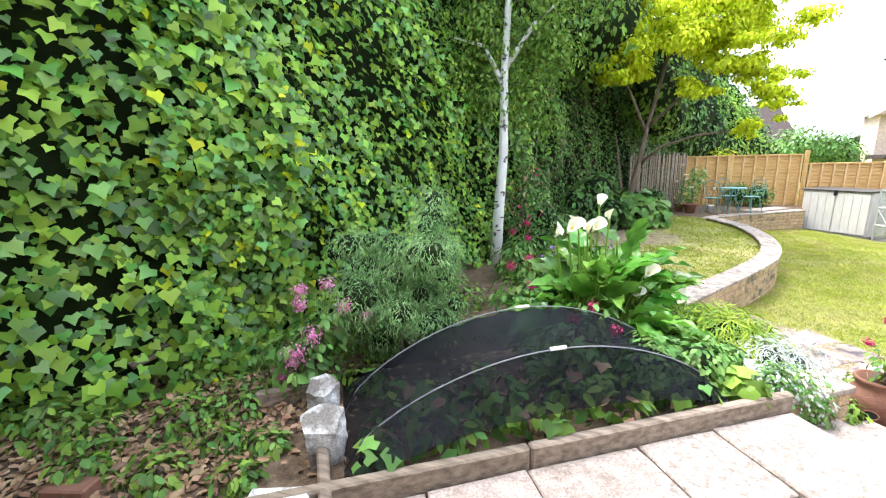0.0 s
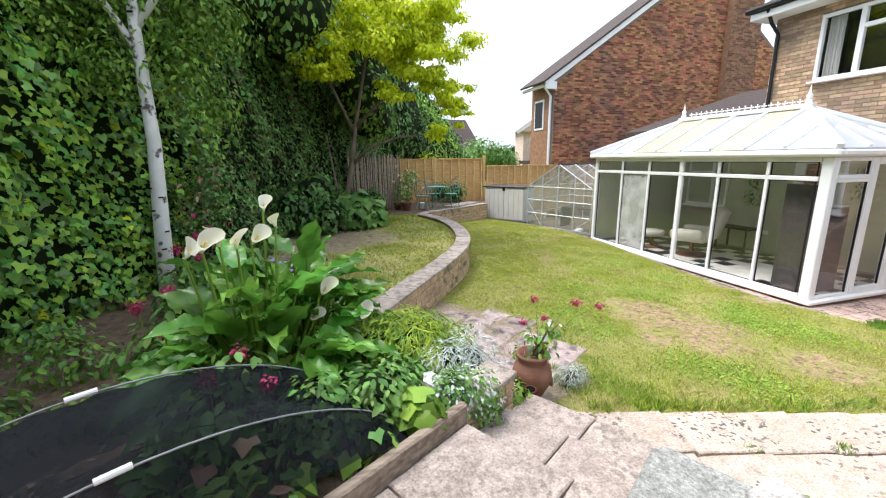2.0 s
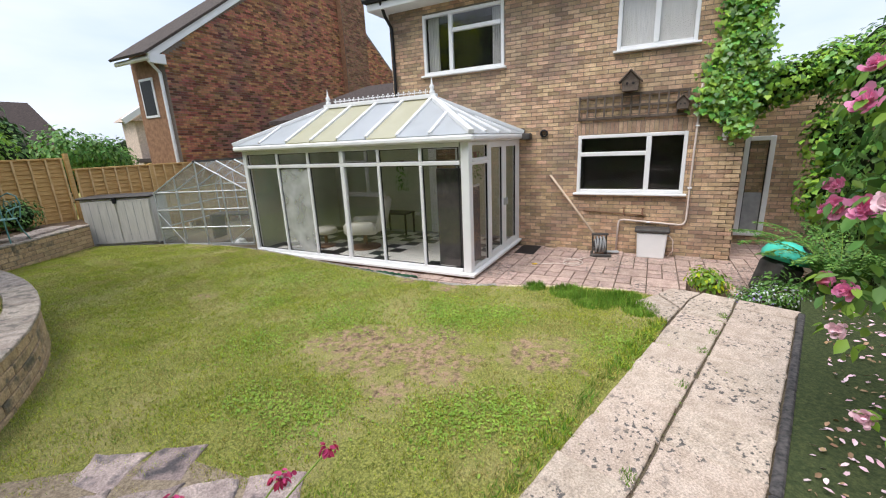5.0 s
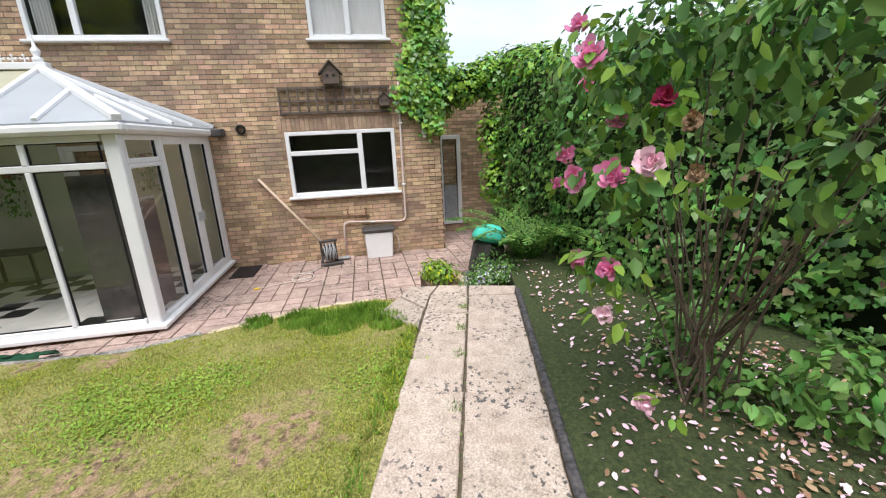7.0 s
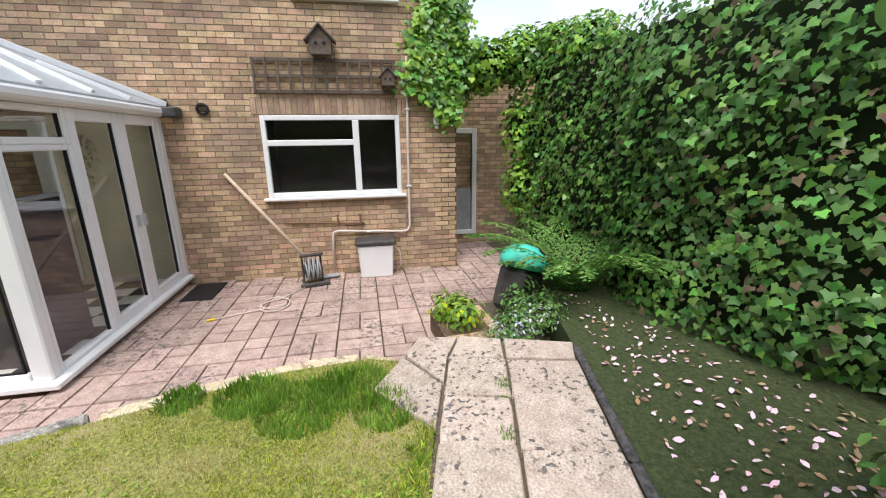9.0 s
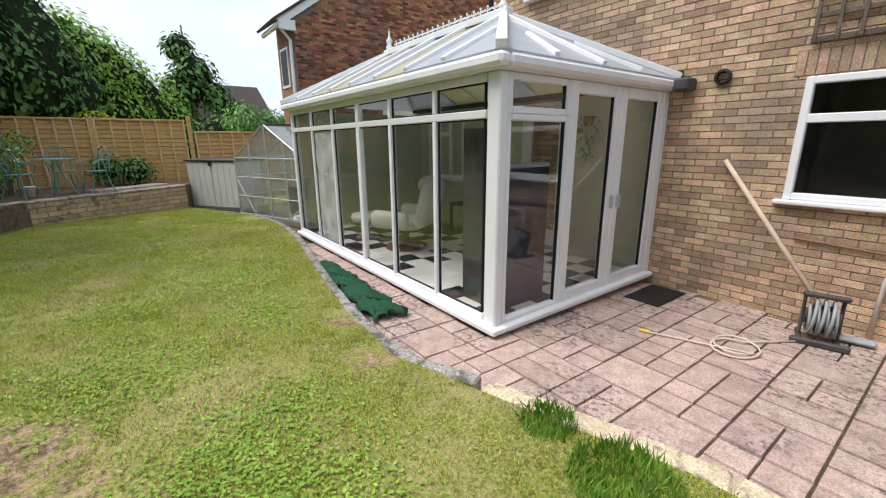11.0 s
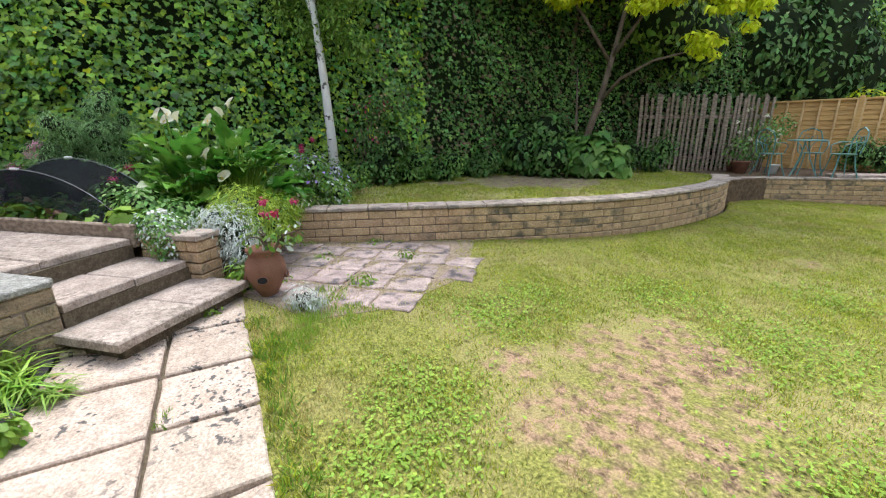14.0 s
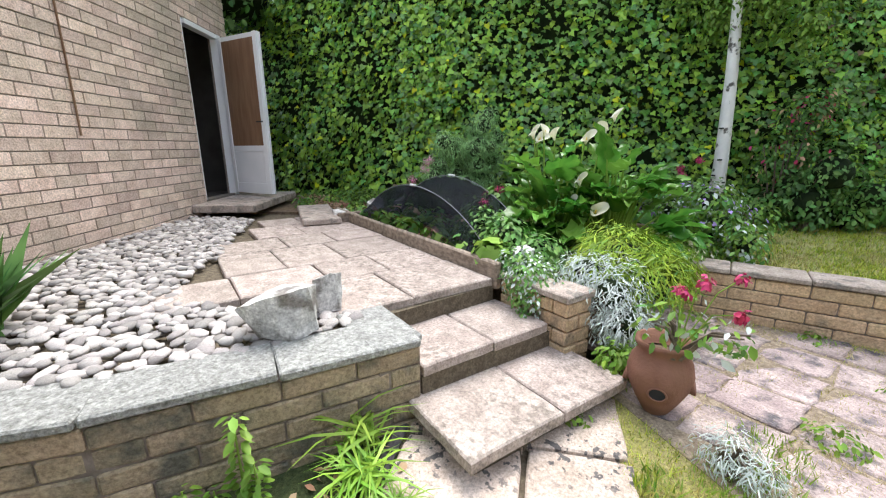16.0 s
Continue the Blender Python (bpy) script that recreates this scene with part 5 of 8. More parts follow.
armchair((8.75, 8.0, -0.338), 205)
t = thing("footstool", "round cream leather footstool beside the armchair", "footstool", (8.55, 8.95, -0.338))
smooth(part("cushion", lathe([(0.05, 0.3), (0.24, 0.3), (0.27, 0.36), (0.24, 0.43), (0.0, 0.45)], 24), "leather", t))
part("base", lathe([(0.2, 0), (0.2, 0.03), (0.04, 0.05), (0.04, 0.3)], 20), "brownboard", t, "dark base")
t = thing("side_table", "small dark side table beside the wall", "table", (10.2, 8.1, -0.338))
part("tabletop", bmbox((-0.22, -0.4, 0.5), (0.22, 0.4, 0.54), 0.01), "darkgrey", t)
for x, y in ((-.19, -.36), (.19, -.36), (-.19, .36), (.19, .36)):
    part("leg", bmbox((x - .02, y - .02, 0), (x + .02, y + .02, 0.5), 0.004), "darkgrey", t)
t = thing("folding_screen", "tall dark cloth screen leaning inside the glass", "screen", (8.05, 5.22, -0.338))
part("panel", bmbox((0.03, 0.06, 0), (0.70, 0.1, 1.36), 0.01), "navy", t)
part("panel", bmbox((-0.06, 0.12, 0), (-0.02, 0.60, 1.72), 0.01, pose(0.1, 0, 0, 0, 0, 0)), "darkgrey", t)
part("top_strip", bmbox((0.03, 0.05, 1.36), (0.70, 0.11, 1.40), 0.01), "grey", t)
def trailing(at, n, drop, label):
    t = thing("hanging_plant", label, "plant", at)
    part("pot", lathe([(0.05, 0), (0.075, 0.12), (0.08, 0.13)], 14), "terracotta", t)
    c, nn = [], []
    for i in range(n):
        a = RNG.uniform(0, 6.28)
        r = 0.08 + RNG.uniform(0, 0.1)
        c.append((math.cos(a) * r, math.sin(a) * r, 0.15 - RNG.uniform(0, drop)))
        nn.append((math.cos(a), math.sin(a), 0.3))
    leaves("foliage", c, nn, 0.05, OVAL, "leaf", t)


trailing((HX - 0.16, 8.05, 1.3), 150, 0.75, "trailing green plant hung on the sage wall")
trailing((HX - 0.16, 6.05, 1.45), 110, 0.6, "trailing green plant hung beside the inner door")
t = thing("wall_socket", "white wall socket on the sage wall", "socket", (HX - 0.02, 7.75, 0.05))
part("plate", bmbox((-0.012, -0.07, 0), (0, 0.07, 0.085), 0.004), "white", t)

# ---- things on the rear wall ----
t = thing("wall_vent", "round dark flue vent in the brick wall", "vent", (HX - 0.005, 4.57, 1.9))
ob = part("cowl", lathe([(0.075, 0), (0.08, 0.05), (0.055, 0.055), (0.05, 0.02)], 20), "black", t)
ob.matrix_basis = pose(0, 0, 0, 0, -90)
t = thing("wall_trellis", "dark weathered wooden trellis panel fixed above the kitchen window", "trellis", (HX - 0.03, 2.0, 2.10))
part("rail", bmbox((-0.03, 0, 0), (0, 1.9, 0.05), 0.005), "trellis", t)
part("rail", bmbox((-0.03, 0, 0.20), (0, 1.9, 0.245), 0.005), "trellis", t)
part("rail", bmbox((-0.03, 0, 0.40), (0, 1.9, 0.45), 0.005), "trellis", t)
for i in range(13):
    y = 0.02 + 1.84 * i / 12
    part("slat", bmbox((-0.05, y - 0.0, 0.0), (-0.03, y + 0.03, 0.45), 0.004), "trellis", t)


def birdhouse(at, s, label):
    t = thing("birdhouse", label, "birdhouse", at)
    ob = part("box", ([(-.16*s, -.11*s, 0), (0, -.11*s, 0), (0, .11*s, 0), (-.16*s, .11*s, 0), (-.16*s, -.13*s, .16*s), (0, -.13*s, .16*s), (0, .13*s, .16*s), (-.16*s, .13*s, .16*s), (-.16*s, 0, .29*s), (0, 0, .29*s)], [(0, 3, 2, 1), (0, 4, 8, 7, 3), (1, 2, 6, 9, 5), (0, 1, 5, 4), (2, 3, 7, 6), (4, 5, 9, 8), (6, 7, 8, 9)]), "trellis", t)
    for sgn in (-1, 1):
        bar("roof_board", (-.09*s, sgn * .17*s, .13*s), (-.09*s, 0, .31*s), .22*s, .02*s, "trellis", t)
    # Black discs on the uncut front paint the shade inside two holes
    for y in (-0.045, 0.045):
        o = part("entrance", lathe([(0.02*s, 0), (0.02*s, 0.006)], 12), "black", t)
        o.matrix_basis = pose(-.162*s, y*s, .11*s, 0, -90)
    return t


birdhouse((HX - 0.06, 2.98, 2.57), 1.15, "weathered wooden birdhouse with two holes on top of the trellis")
birdhouse((HX - 0.08, 2.12, 2.2), 0.75, "small weathered wooden birdhouse on the trellis")
t = thing("drain_pipe", "pinkish painted waste pipe running down the brick wall", "pipe")
ob = smooth(part("pipe", tube([(HX - 0.05, 1.84, 2.6), (HX - 0.05, 1.86, 1.5), (HX - 0.05, 1.87, 0.2), (HX - 0.05, 1.9, 0.12), (HX - 0.05, 1.98, 0.1), (HX - 0.05, 2.95, 0.16), (HX - 0.05, 3.02, 0.14), (HX - 0.05, 3.04, 0.06), (HX - 0.05, 3.05, -0.5)], 0.019, 10), "pipe", t))
for p in ((HX - 0.05, 1.85, 1.9), (HX - 0.05, 1.865, 0.8), (HX - 0.05, 2.5, 0.13)):
    part("clip", bmbox((p[0] - 0.03, p[1] - 0.035, p[2] - 0.012), (HX - 0.01, p[1] + 0.035, p[2] + 0.012), 0.004), "white", t)
t = thing("supply_pipe", "rusty water pipe with two garden taps on the brick wall", "pipe")
part("pipe", tube([(HX - 0.03, 3.72, 0.32), (HX - 0.03, 2.55, 0.26)], 0.014), "brownboard", t)
for y in (2.95, 2.62):
    bm = bmesh.new()
    rod(bm, (HX - 0.01, y, 0.33), (HX - 0.1, y, 0.34), 0.014)
    rod(bm, (HX - 0.1, y, 0.345), (HX - 0.11, y, 0.27), 0.012)
    rod(bm, (HX - 0.07, y, 0.34), (HX - 0.07, y, 0.40), 0.01)
    rod(bm, (HX - 0.07, y - 0.03, 0.40), (HX - 0.07, y + 0.03, 0.40), 0.008)
    part("tap", bm, "terracotta", t, "brass garden tap")
t = thing("wooden_pole", "long pale wooden pole leaning against the brick wall", "pole")
smooth(part("shaft", tube([(HX - 0.04, 4.42, 1.05), (HX - 0.28, 3.2, -0.46)], 0.024, 10), "pole", t))
part("brush_head", bmbox((-.05, -.13, -.05), (.05, .13, .0), 0.02, pose(HX - 0.27, 3.1, -0.44, 0, 0, 12)), "grey", t, "worn grey brush head")
t = thing("hose_reel", "black plastic hose reel wound with pale hose on the patio", "hose reel", (HX - 0.42, 3.33, -0.505), 15)
part("base_frame", bmbox((-0.2, -0.2, 0), (-0.15, 0.2, 0.06), 0.012), "darkgrey", t)
part("top_handle", bmbox((-0.03, -0.16, 0.4), (0.03, 0.16, 0.44), 0.012), "darkgrey", t)
for s in (-1, 1):
    part("side_frame", bmbox((-0.03, s * 0.13 - 0.012, 0), (0.03, s * 0.13 + 0.012, 0.4), 0.01, pose(0, 0, 0, 0, 10)), "darkgrey", t)
    part("foot", bmbox((-0.17, s * 0.13 - 0.02, 0), (0.17, s * 0.13 + 0.02, 0.035), 0.01), "darkgrey", t)
hp = []
for i in range(150):
    a = i * 0.42
    r = 0.10 + 0.03 * (i // 50)
    hp.append((math.cos(a) * r, -0.1 + 0.2 * ((i % 50) / 50 if (i // 50) % 2 == 0 else 1 - (i % 50) / 50), 0.22 + math.sin(a) * r))
smooth(part("hose", tube(hp, 0.013, 6), "grey", t, "pale grey hose"))
ob = part("hub", lathe([(0.07, -0.12), (0.07, 0.12)], 14), "darkgrey", t)
ob.matrix_basis = pose(0, 0, 0.22, 90)
t = thing("loose_hose", "loose loop of pale hose lying on the patio", "hose")
pts = [(HX - 0.6, 3.4, patio_z(HX - 0.6, 3) + 0.012)]
for i in range(26):
    a = i * 0.42
    pts.append((9.35 + 0.2 * math.cos(a) + i * 0.004, 3.7 + 0.17 * math.sin(a), patio_z(9.35, 3.6) + 0.02 + 0.012 * (i > 14)))
pts += [(9.2, 4.05, patio_z(9.2, 4) + 0.012), (9.1, 4.3, patio_z(9.1, 4) + 0.012)]
smooth(part("hose", tube(pts, 0.009, 6), "pipe", t))
part("nozzle", tube([(9.1, 4.3, patio_z(9.1, 4) + 0.015), (9.07, 4.38, patio_z(9.1, 4) + 0.015)], 0.015), "yellow", t, "yellow nozzle")
t = thing("storage_box", "white plastic box with a black lid against the brick wall", "box", (HX - 0.24, 2.42, -0.515))
bm = bmbox((-0.15, -0.26, 0), (0.15, 0.26, 0.5), 0.02)
for v in bm.verts:
    v.co.x *= 0.88 + 0.24 * v.co.z
    v.co.y *= 0.9 + 0.2 * v.co.z
part("body", bm, "white", t)
part("lid", bmbox((-0.175, -0.3, 0.5), (0.175, 0.3, 0.57), 0.02), "darkgrey", t, "black lid")
smooth(part("cable", tube([(0.0, -0.28, 0.45), (-0.03, -0.36, 0.35), (-0.02, -0.37, 0.15), (0.02, -0.3, 0.03)], 0.009), "pipe", t))
t = thing("doormat", "dark rubber doormat on the patio by the sunroom", "mat", (10.15, 4.76, patio_z(10.15, 4.7) + 0.002))
part("mat", bmbox((-0.33, -0.2, 0), (0.33, 0.2, 0.018), 0.006), "black", t)
t = thing("security_light", "white security lamp on the brick corner", "lamp", (HX, 1.42, 1.72))
smooth(part("body", bmbox((-0.09, -0.05, -0.04), (0, 0.05, 0.08), 0.02), "white", t))
smooth(part("sensor", bmbox((-0.07, -0.03, -0.1), (-0.01, 0.03, -0.05), 0.015), "white", t))

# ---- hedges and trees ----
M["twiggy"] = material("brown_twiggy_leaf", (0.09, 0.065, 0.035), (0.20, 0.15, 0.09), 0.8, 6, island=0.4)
def hedge(name, line, z0, z1, density, size, label, depth=0.5, mats=(("ivy", 0.8), ("ivy_light", 0.2)), lump=0.22, shape=IVY, side=1):
    h = thing(name, label, "hedge", kind="stuff")
    (ax, ay), (bx, by) = line[0], line[1]
    e = 0.45 / math.hypot(bx - ax, by - ay)
    (cx, cy), (dx_, dy_) = line[-1], line[-2]
    g = 0.45 / math.hypot(dx_ - cx, dy_ - cy)
    line = [(ax - (bx - ax) * e, ay - (by - ay) * e)] + line + [(cx + (cx - dx_) * g, cy + (cy - dy_) * g)]
    pts = along(line, 0.5)
    core_in = [(x - dy * 0.22 * side, y + dx * 0.22 * side) for x, y, dx, dy, l in pts]
    core_out = [(x - dy * (0.22 + depth) * side, y + dx * (0.22 + depth) * side) for x, y, dx, dy, l in pts]
    # Solid core whose near-black colour paints the shade behind the leaves
    part("inner_growth", slab_poly(core_in + core_out[::-1], z1 - 0.25, z1 - 0.25 - z0), "leaf_shade", h, "near-black core standing in for the shade between leaves")
    total = sum(p[4] for p in pts)
    k = int(total * (z1 - z0) * density)
    idx = RNG.integers(0, len(pts), k)
    P = np.array(pts)[idx]
    t = RNG.uniform(-0.5, 0.5, k) * P[:, 4]
    x, y = P[:, 0] + P[:, 2] * t, P[:, 1] + P[:, 3] * t
    z = z0 + (z1 - z0) * RNG.uniform(0, 1, k) + RNG.normal(0, 0.08, k)
    s = x * 0.9 + y * 1.1
    b = lump * (np.sin(s * 2.3 + 1.7 * np.sin(z * 2.1)) * 0.35 + np.sin(z * 3.1 + s * 1.3) * 0.3 + np.sin(s * 6.1 + z * 5.3) * 0.2) + RNG.normal(0, 0.055, k)
    b += np.where(z > z1 - 0.3, -RNG.uniform(0, 1, k) * depth, 0)
    nx, ny = P[:, 3] * side, -P[:, 2] * side
    c = np.stack([x + nx * b, y + ny * b, z], 1)
    n = np.stack([nx, ny, np.full(k, 0.45)], 1) + RNG.normal(0, 0.33, (k, 3))
    r = RNG.uniform(0, 1, k)
    a = 0.0
    for mat, share in mats:
        m = (r >= a) & (r < a + share)
        a += share
        leaves("foliage", c[m], n[m], size, shape, mat, h, kind="stuff")
    return h


def clump_points(k, blobs, hollow=0.5):
    w = np.array([b[3] ** 2 for b in blobs])
    i = RNG.choice(len(blobs), k, p=w / w.sum())
    B = np.array([(b + (b[3],))[:5] if len(b) == 4 else b for b in blobs], float)[i]
    d = RNG.normal(size=(k, 3))
    d /= np.linalg.norm(d, axis=1, keepdims=True)
    r = RNG.uniform(hollow, 1.05, k)
    s = np.stack([B[:, 3], B[:, 3], B[:, 4]], 1)
    c = B[:, :3] + d * r[:, None] * s
    return c, d + np.array([0, 0, 0.5]) + RNG.normal(0, 0.35, (k, 3))


def airy(blobs, k=9, flat=0.45, share=0.42):
    """Breaks each blob into smaller flattened clumps with gaps between."""
    out = []
    for b in blobs:
        r, rz = b[3], (b[4] if len(b) > 4 else b[3])
        for _ in range(k):
            d = RNG.normal(size=3)
            d /= np.linalg.norm(d)
            q = RNG.uniform(0.35, 0.95)
            s = r * share * RNG.uniform(0.6, 1.2)
            out.append((b[0] + d[0] * r * q, b[1] + d[1] * r * q, b[2] + d[2] * rz * q, s, s * flat))
    return out


def tree(name, label, trunk, blobs, k, size, mat, shape=OVAL, limbs=(), bark="bark", r0=0.09, hollow=0.5, core=False):
    t = thing(name, label, "tree", trunk[0])
    o = Vector(trunk[0])
    tp = [Vector(p) - o for p in trunk]
    smooth(part("trunk", tube(tp, [r0 * (1 - 0.75 * i / (len(tp) - 1)) for i in range(len(tp))], 10), bark, t))
    for lm in limbs:
        lp = [Vector(p) - o for p in lm]
        smooth(part("limb", tube(lp, [r0 * 0.45 * (1 - 0.7 * i / (len(lp) - 1)) for i in range(len(lp))], 7), bark, t))
    bl = [(b[0] - o.x, b[1] - o.y, b[2] - o.z, *b[3:]) for b in blobs]
    c, n = clump_points(k, bl, hollow)
    leaves("crown", c, n, size, shape, mat, t, kind="stuff")
    # Near-black balls fill the crown, painting the shade in its gaps
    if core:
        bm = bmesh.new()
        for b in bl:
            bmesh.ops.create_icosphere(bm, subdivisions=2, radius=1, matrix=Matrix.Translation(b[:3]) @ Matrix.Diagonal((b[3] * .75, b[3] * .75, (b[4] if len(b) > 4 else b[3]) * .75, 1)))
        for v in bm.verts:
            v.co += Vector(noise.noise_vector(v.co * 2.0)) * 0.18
        part("inner_growth", bm, "leaf_shade", t, kind="stuff")
    return t


def bush(name, label, at, blobs, k, size, mat, shape=OVAL, category="shrub", hollow=0.45, stems=6, core=0.0, mats=None):
    t = thing(name, label, category, at)
    c, n = clump_points(k, blobs, hollow)
    keep = c[:, 2] > 0.01
    c, n = c[keep], n[keep]
    if mats:
        r = RNG.uniform(0, 1, len(c))
        a = 0
        for m, sh in mats:
            q = (r >= a) & (r < a + sh)
            a += sh
            leaves("foliage", c[q], n[q], size, shape, m, t, kind="stuff")
    else:
        leaves("foliage", c, n, size, shape, mat, t, kind="stuff")
    for i in range(stems):
        b = blobs[i % len(blobs)]
        a = RNG.uniform(0, 6.28)
        top = Vector(b[:3]) + Vector((math.cos(a), math.sin(a), 0.3)) * b[3] * 0.5
        part("stem", tube([(RNG.uniform(-.05, .05), RNG.uniform(-.05, .05), -0.02), tuple(top * 0.5 + Vector((0, 0, 0.05))), tuple(top)], [0.012, 0.009, 0.004], 5), "bark", t)
    # Near-black balls paint the shade inside the shrub
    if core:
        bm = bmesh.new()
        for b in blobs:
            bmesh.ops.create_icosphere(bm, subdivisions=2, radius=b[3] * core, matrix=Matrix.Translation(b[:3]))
        part("inner_growth", bm, "leaf_shade", t, kind="stuff")
    return t


# Larger share of pale leaves paints brighter light on this stretch
hedge("ivy_hedge", HEDGE[:3], 0.3, 4.0, 400, 0.082, "tall ivy-covered boundary hedge behind the bed, brighter light put into its paler leaves", mats=(("ivy", 0.5), ("ivy_light", 0.475), ("leaf_lime", 0.025)))
hedge("ivy_hedge", HEDGE[2:6], 0.3, 4.0, 480, 0.072, "tall ivy-covered boundary hedge behind the raised bed", mats=(("ivy", 0.58), ("ivy_light", 0.4), ("leaf_lime", 0.02)))
# Finer, browner growth, with shade painted by the dark leaf share
hedge("ivy_hedge", HEDGE[5:], 0.2, 4.3, 470, 0.062, "tall brown-flecked ivy hedge behind the upper lawn, shade put into its darker leaves", mats=(("ivy", 0.42), ("leaf_dark", 0.42), ("twiggy", 0.16)))
# Mostly dark leaves, so the shade here is in the leaf colour
hedge("ivy_hedge", [(3.0, -1.6), (5, -0.75), (6.5, -0.3), (7.8, -0.05), (9.2, -0.15), (10.7, -0.05)][::-1], -0.2, 2.75, 420, 0.068, "ivy hedge beside the turf, shade put into its darker leaves", mats=(("ivy", 0.40), ("leaf_dark", 0.55), ("twiggy", 0.05)), side=1)
# Unseen block added behind the camera to close off that side
back = thing("rear_block", "unseen near-black block added to close the garden behind the camera", "hedge", kind="stuff")
part("foliage", bmbox((-8, -6, -0.7), (3.0, -4.4, 3.2)), "leaf_shade", back)

tree("tall_tree", "dark leafy tree rising behind the ivy hedge", [(-1.6, 7.6, 0.2), (-1.5, 7.7, 3), (-1.2, 7.9, 6)], [(-1.8, 6.4, 4.9, 1.5), (-0.8, 8.6, 4.9, 1.6), (-2.4, 4.6, 4.9, 1.4), (-3.2, 2.6, 4.8, 1.4), (-1.4, 7.4, 6.4, 1.6), (-2.8, 5.0, 6.2, 1.5), (-3.9, .7, 4.7, 1.4), (-3.8, -1.0, 4.4, 1.3), (-3.6, 1.8, 6.0, 1.4)], 15000, 0.13, "leaf_dark", core=True)
tree("tall_tree", "green leafy tree overhanging the upper lawn", [(0.2, 11.3, 0.2), (0.3, 11.2, 3), (0.6, 11.0, 6)], [(0.3, 9.9, 4.7, 1.4), (0.6, 11.6, 4.9, 1.6), (-0.3, 10.5, 6.0, 1.7), (1.7, 13.4, 4.4, 1.5), (0.9, 12.6, 6.2, 1.8), (1.9, 11.6, 3.4, .8), (2.2, 12.6, 3.0, .8)], 15000, 0.12, "leaf_mid", core=True)
tree("tall_tree", "dark evergreen tree beside the picket fence", [(3.0, 16.6, 0), (3.1, 16.6, 2.5), (3.2, 16.6, 5)], [(2.6, 15.6, 3.2, 1.3, 1.6), (3.6, 16.8, 3.3, 1.3, 2.2), (2.7, 16.8, 5.2, 1.7), (4.3, 17.5, 2.6, 1.0, 1.6)], 10000, 0.14, "leaf_dark", core=True)
tree("conifer", "bright green conifer behind the tall fence panel", [(5.6, 19.5, -0.5), (5.6, 19.5, 4.2)], [(5.3, 19.0, 1.6, 1.1, 1.6), (5.9, 19.6, 2.2, 1.0, 1.9), (5.2, 19.6, 3.2, 1.1, 1.4), (4.4, 19.4, 3.6, 1.3, 1.5), (6.7, 20.0, 1.5, 0.8, 1.6)], 12000, 0.13, "leaf_bright", core=True)
tree("pine_tree", "distant dark pine tree", [(9.0, 33, -0.7), (9.0, 33, 8)], [(8.4, 33, 4.3, 1.3), (9.3, 33, 5.5, 1.2), (8.7, 33, 6.8, 0.9), (10.2, 33, 4.2, 1.1), (11.0, 33, 3.2, 1.0), (7.8, 33, 2.8, 1.5)], 3000, 0.3, "leaf_dark", r0=0.2, core=True)
tree("small_tree", "pale green garden tree beyond the fence", [(10.5, 24, -0.7), (10.5, 24, 2)], [(10.0, 24, 2.2, 1.0), (11.2, 24.2, 2.0, 0.9), (12.0, 24.5, 1.7, 0.8)], 2600, 0.16, "leaf", r0=0.1)
far_h = bush("far_hedge", "dark clipped hedge beyond the fence", (9, 28, -0.7), [(-1 + 1.6 * i, 0, 2.2 + 0.3 * math.sin(i * 2.2), 1.3) for i in range(7)], 6000, 0.2, "leaf_far", category="hedge", stems=0, core=0.8)
bush("golden_shrub", "golden shrub showing above the fence", (4.9, 16.6, -0.3), [(0, 0, 2.0, 0.45), (0.3, 0.1, 1.7, 0.4)], 700, 0.09, "leaf_lime", stems=3)

# golden robinia
ROB = [(1.22, 9.95, 0.35), (1.36, 10.08, 1.1), (1.5, 10.2, 1.73), (1.62, 10.3, 2.5), (1.85, 10.3, 3.6), (2.1, 10.2, 5.0)]
tree("robinia", "golden-leaved robinia tree at the back of the upper lawn", ROB,
     airy([(2.5, 10.0, 4.5, 1.1, .8), (3.15, 9.8, 3.75, 0.75, .55), (3.5, 9.65, 3.2, 0.5, .45), (3.62, 9.6, 2.75, 0.35, .3), (3.3, 9.7, 2.45, 0.28, .22), (1.55, 9.8, 4.3, 0.8, .5), (0.95, 9.6, 3.6, 0.5, .3), (2.5, 9.9, 3.25, 0.45, .25), (2.75, 10.2, 5.4, 1.2), (1.6, 10.3, 5.5, 1.1), (3.6, 10.0, 4.6, .7)], 11, 0.45, 0.46),
     46000, 0.075, "leaf_lime", limbs=[[(1.5, 10.2, 1.73), (1.9, 10.1, 2.1), (2.5, 9.9, 2.3), (3.1, 9.75, 2.35)], [(1.62, 10.3, 2.5), (2.2, 10.1, 3.1), (2.9, 9.9, 3.5)], [(1.6, 10.3, 2.4), (1.2, 9.9, 3.2), (0.8, 9.6, 3.8)], [(1.3, 10.0, .6), (1.15, 10.05, 1.3), (1.0, 10.2, 2.4)]], r0=0.085, hollow=0.15)
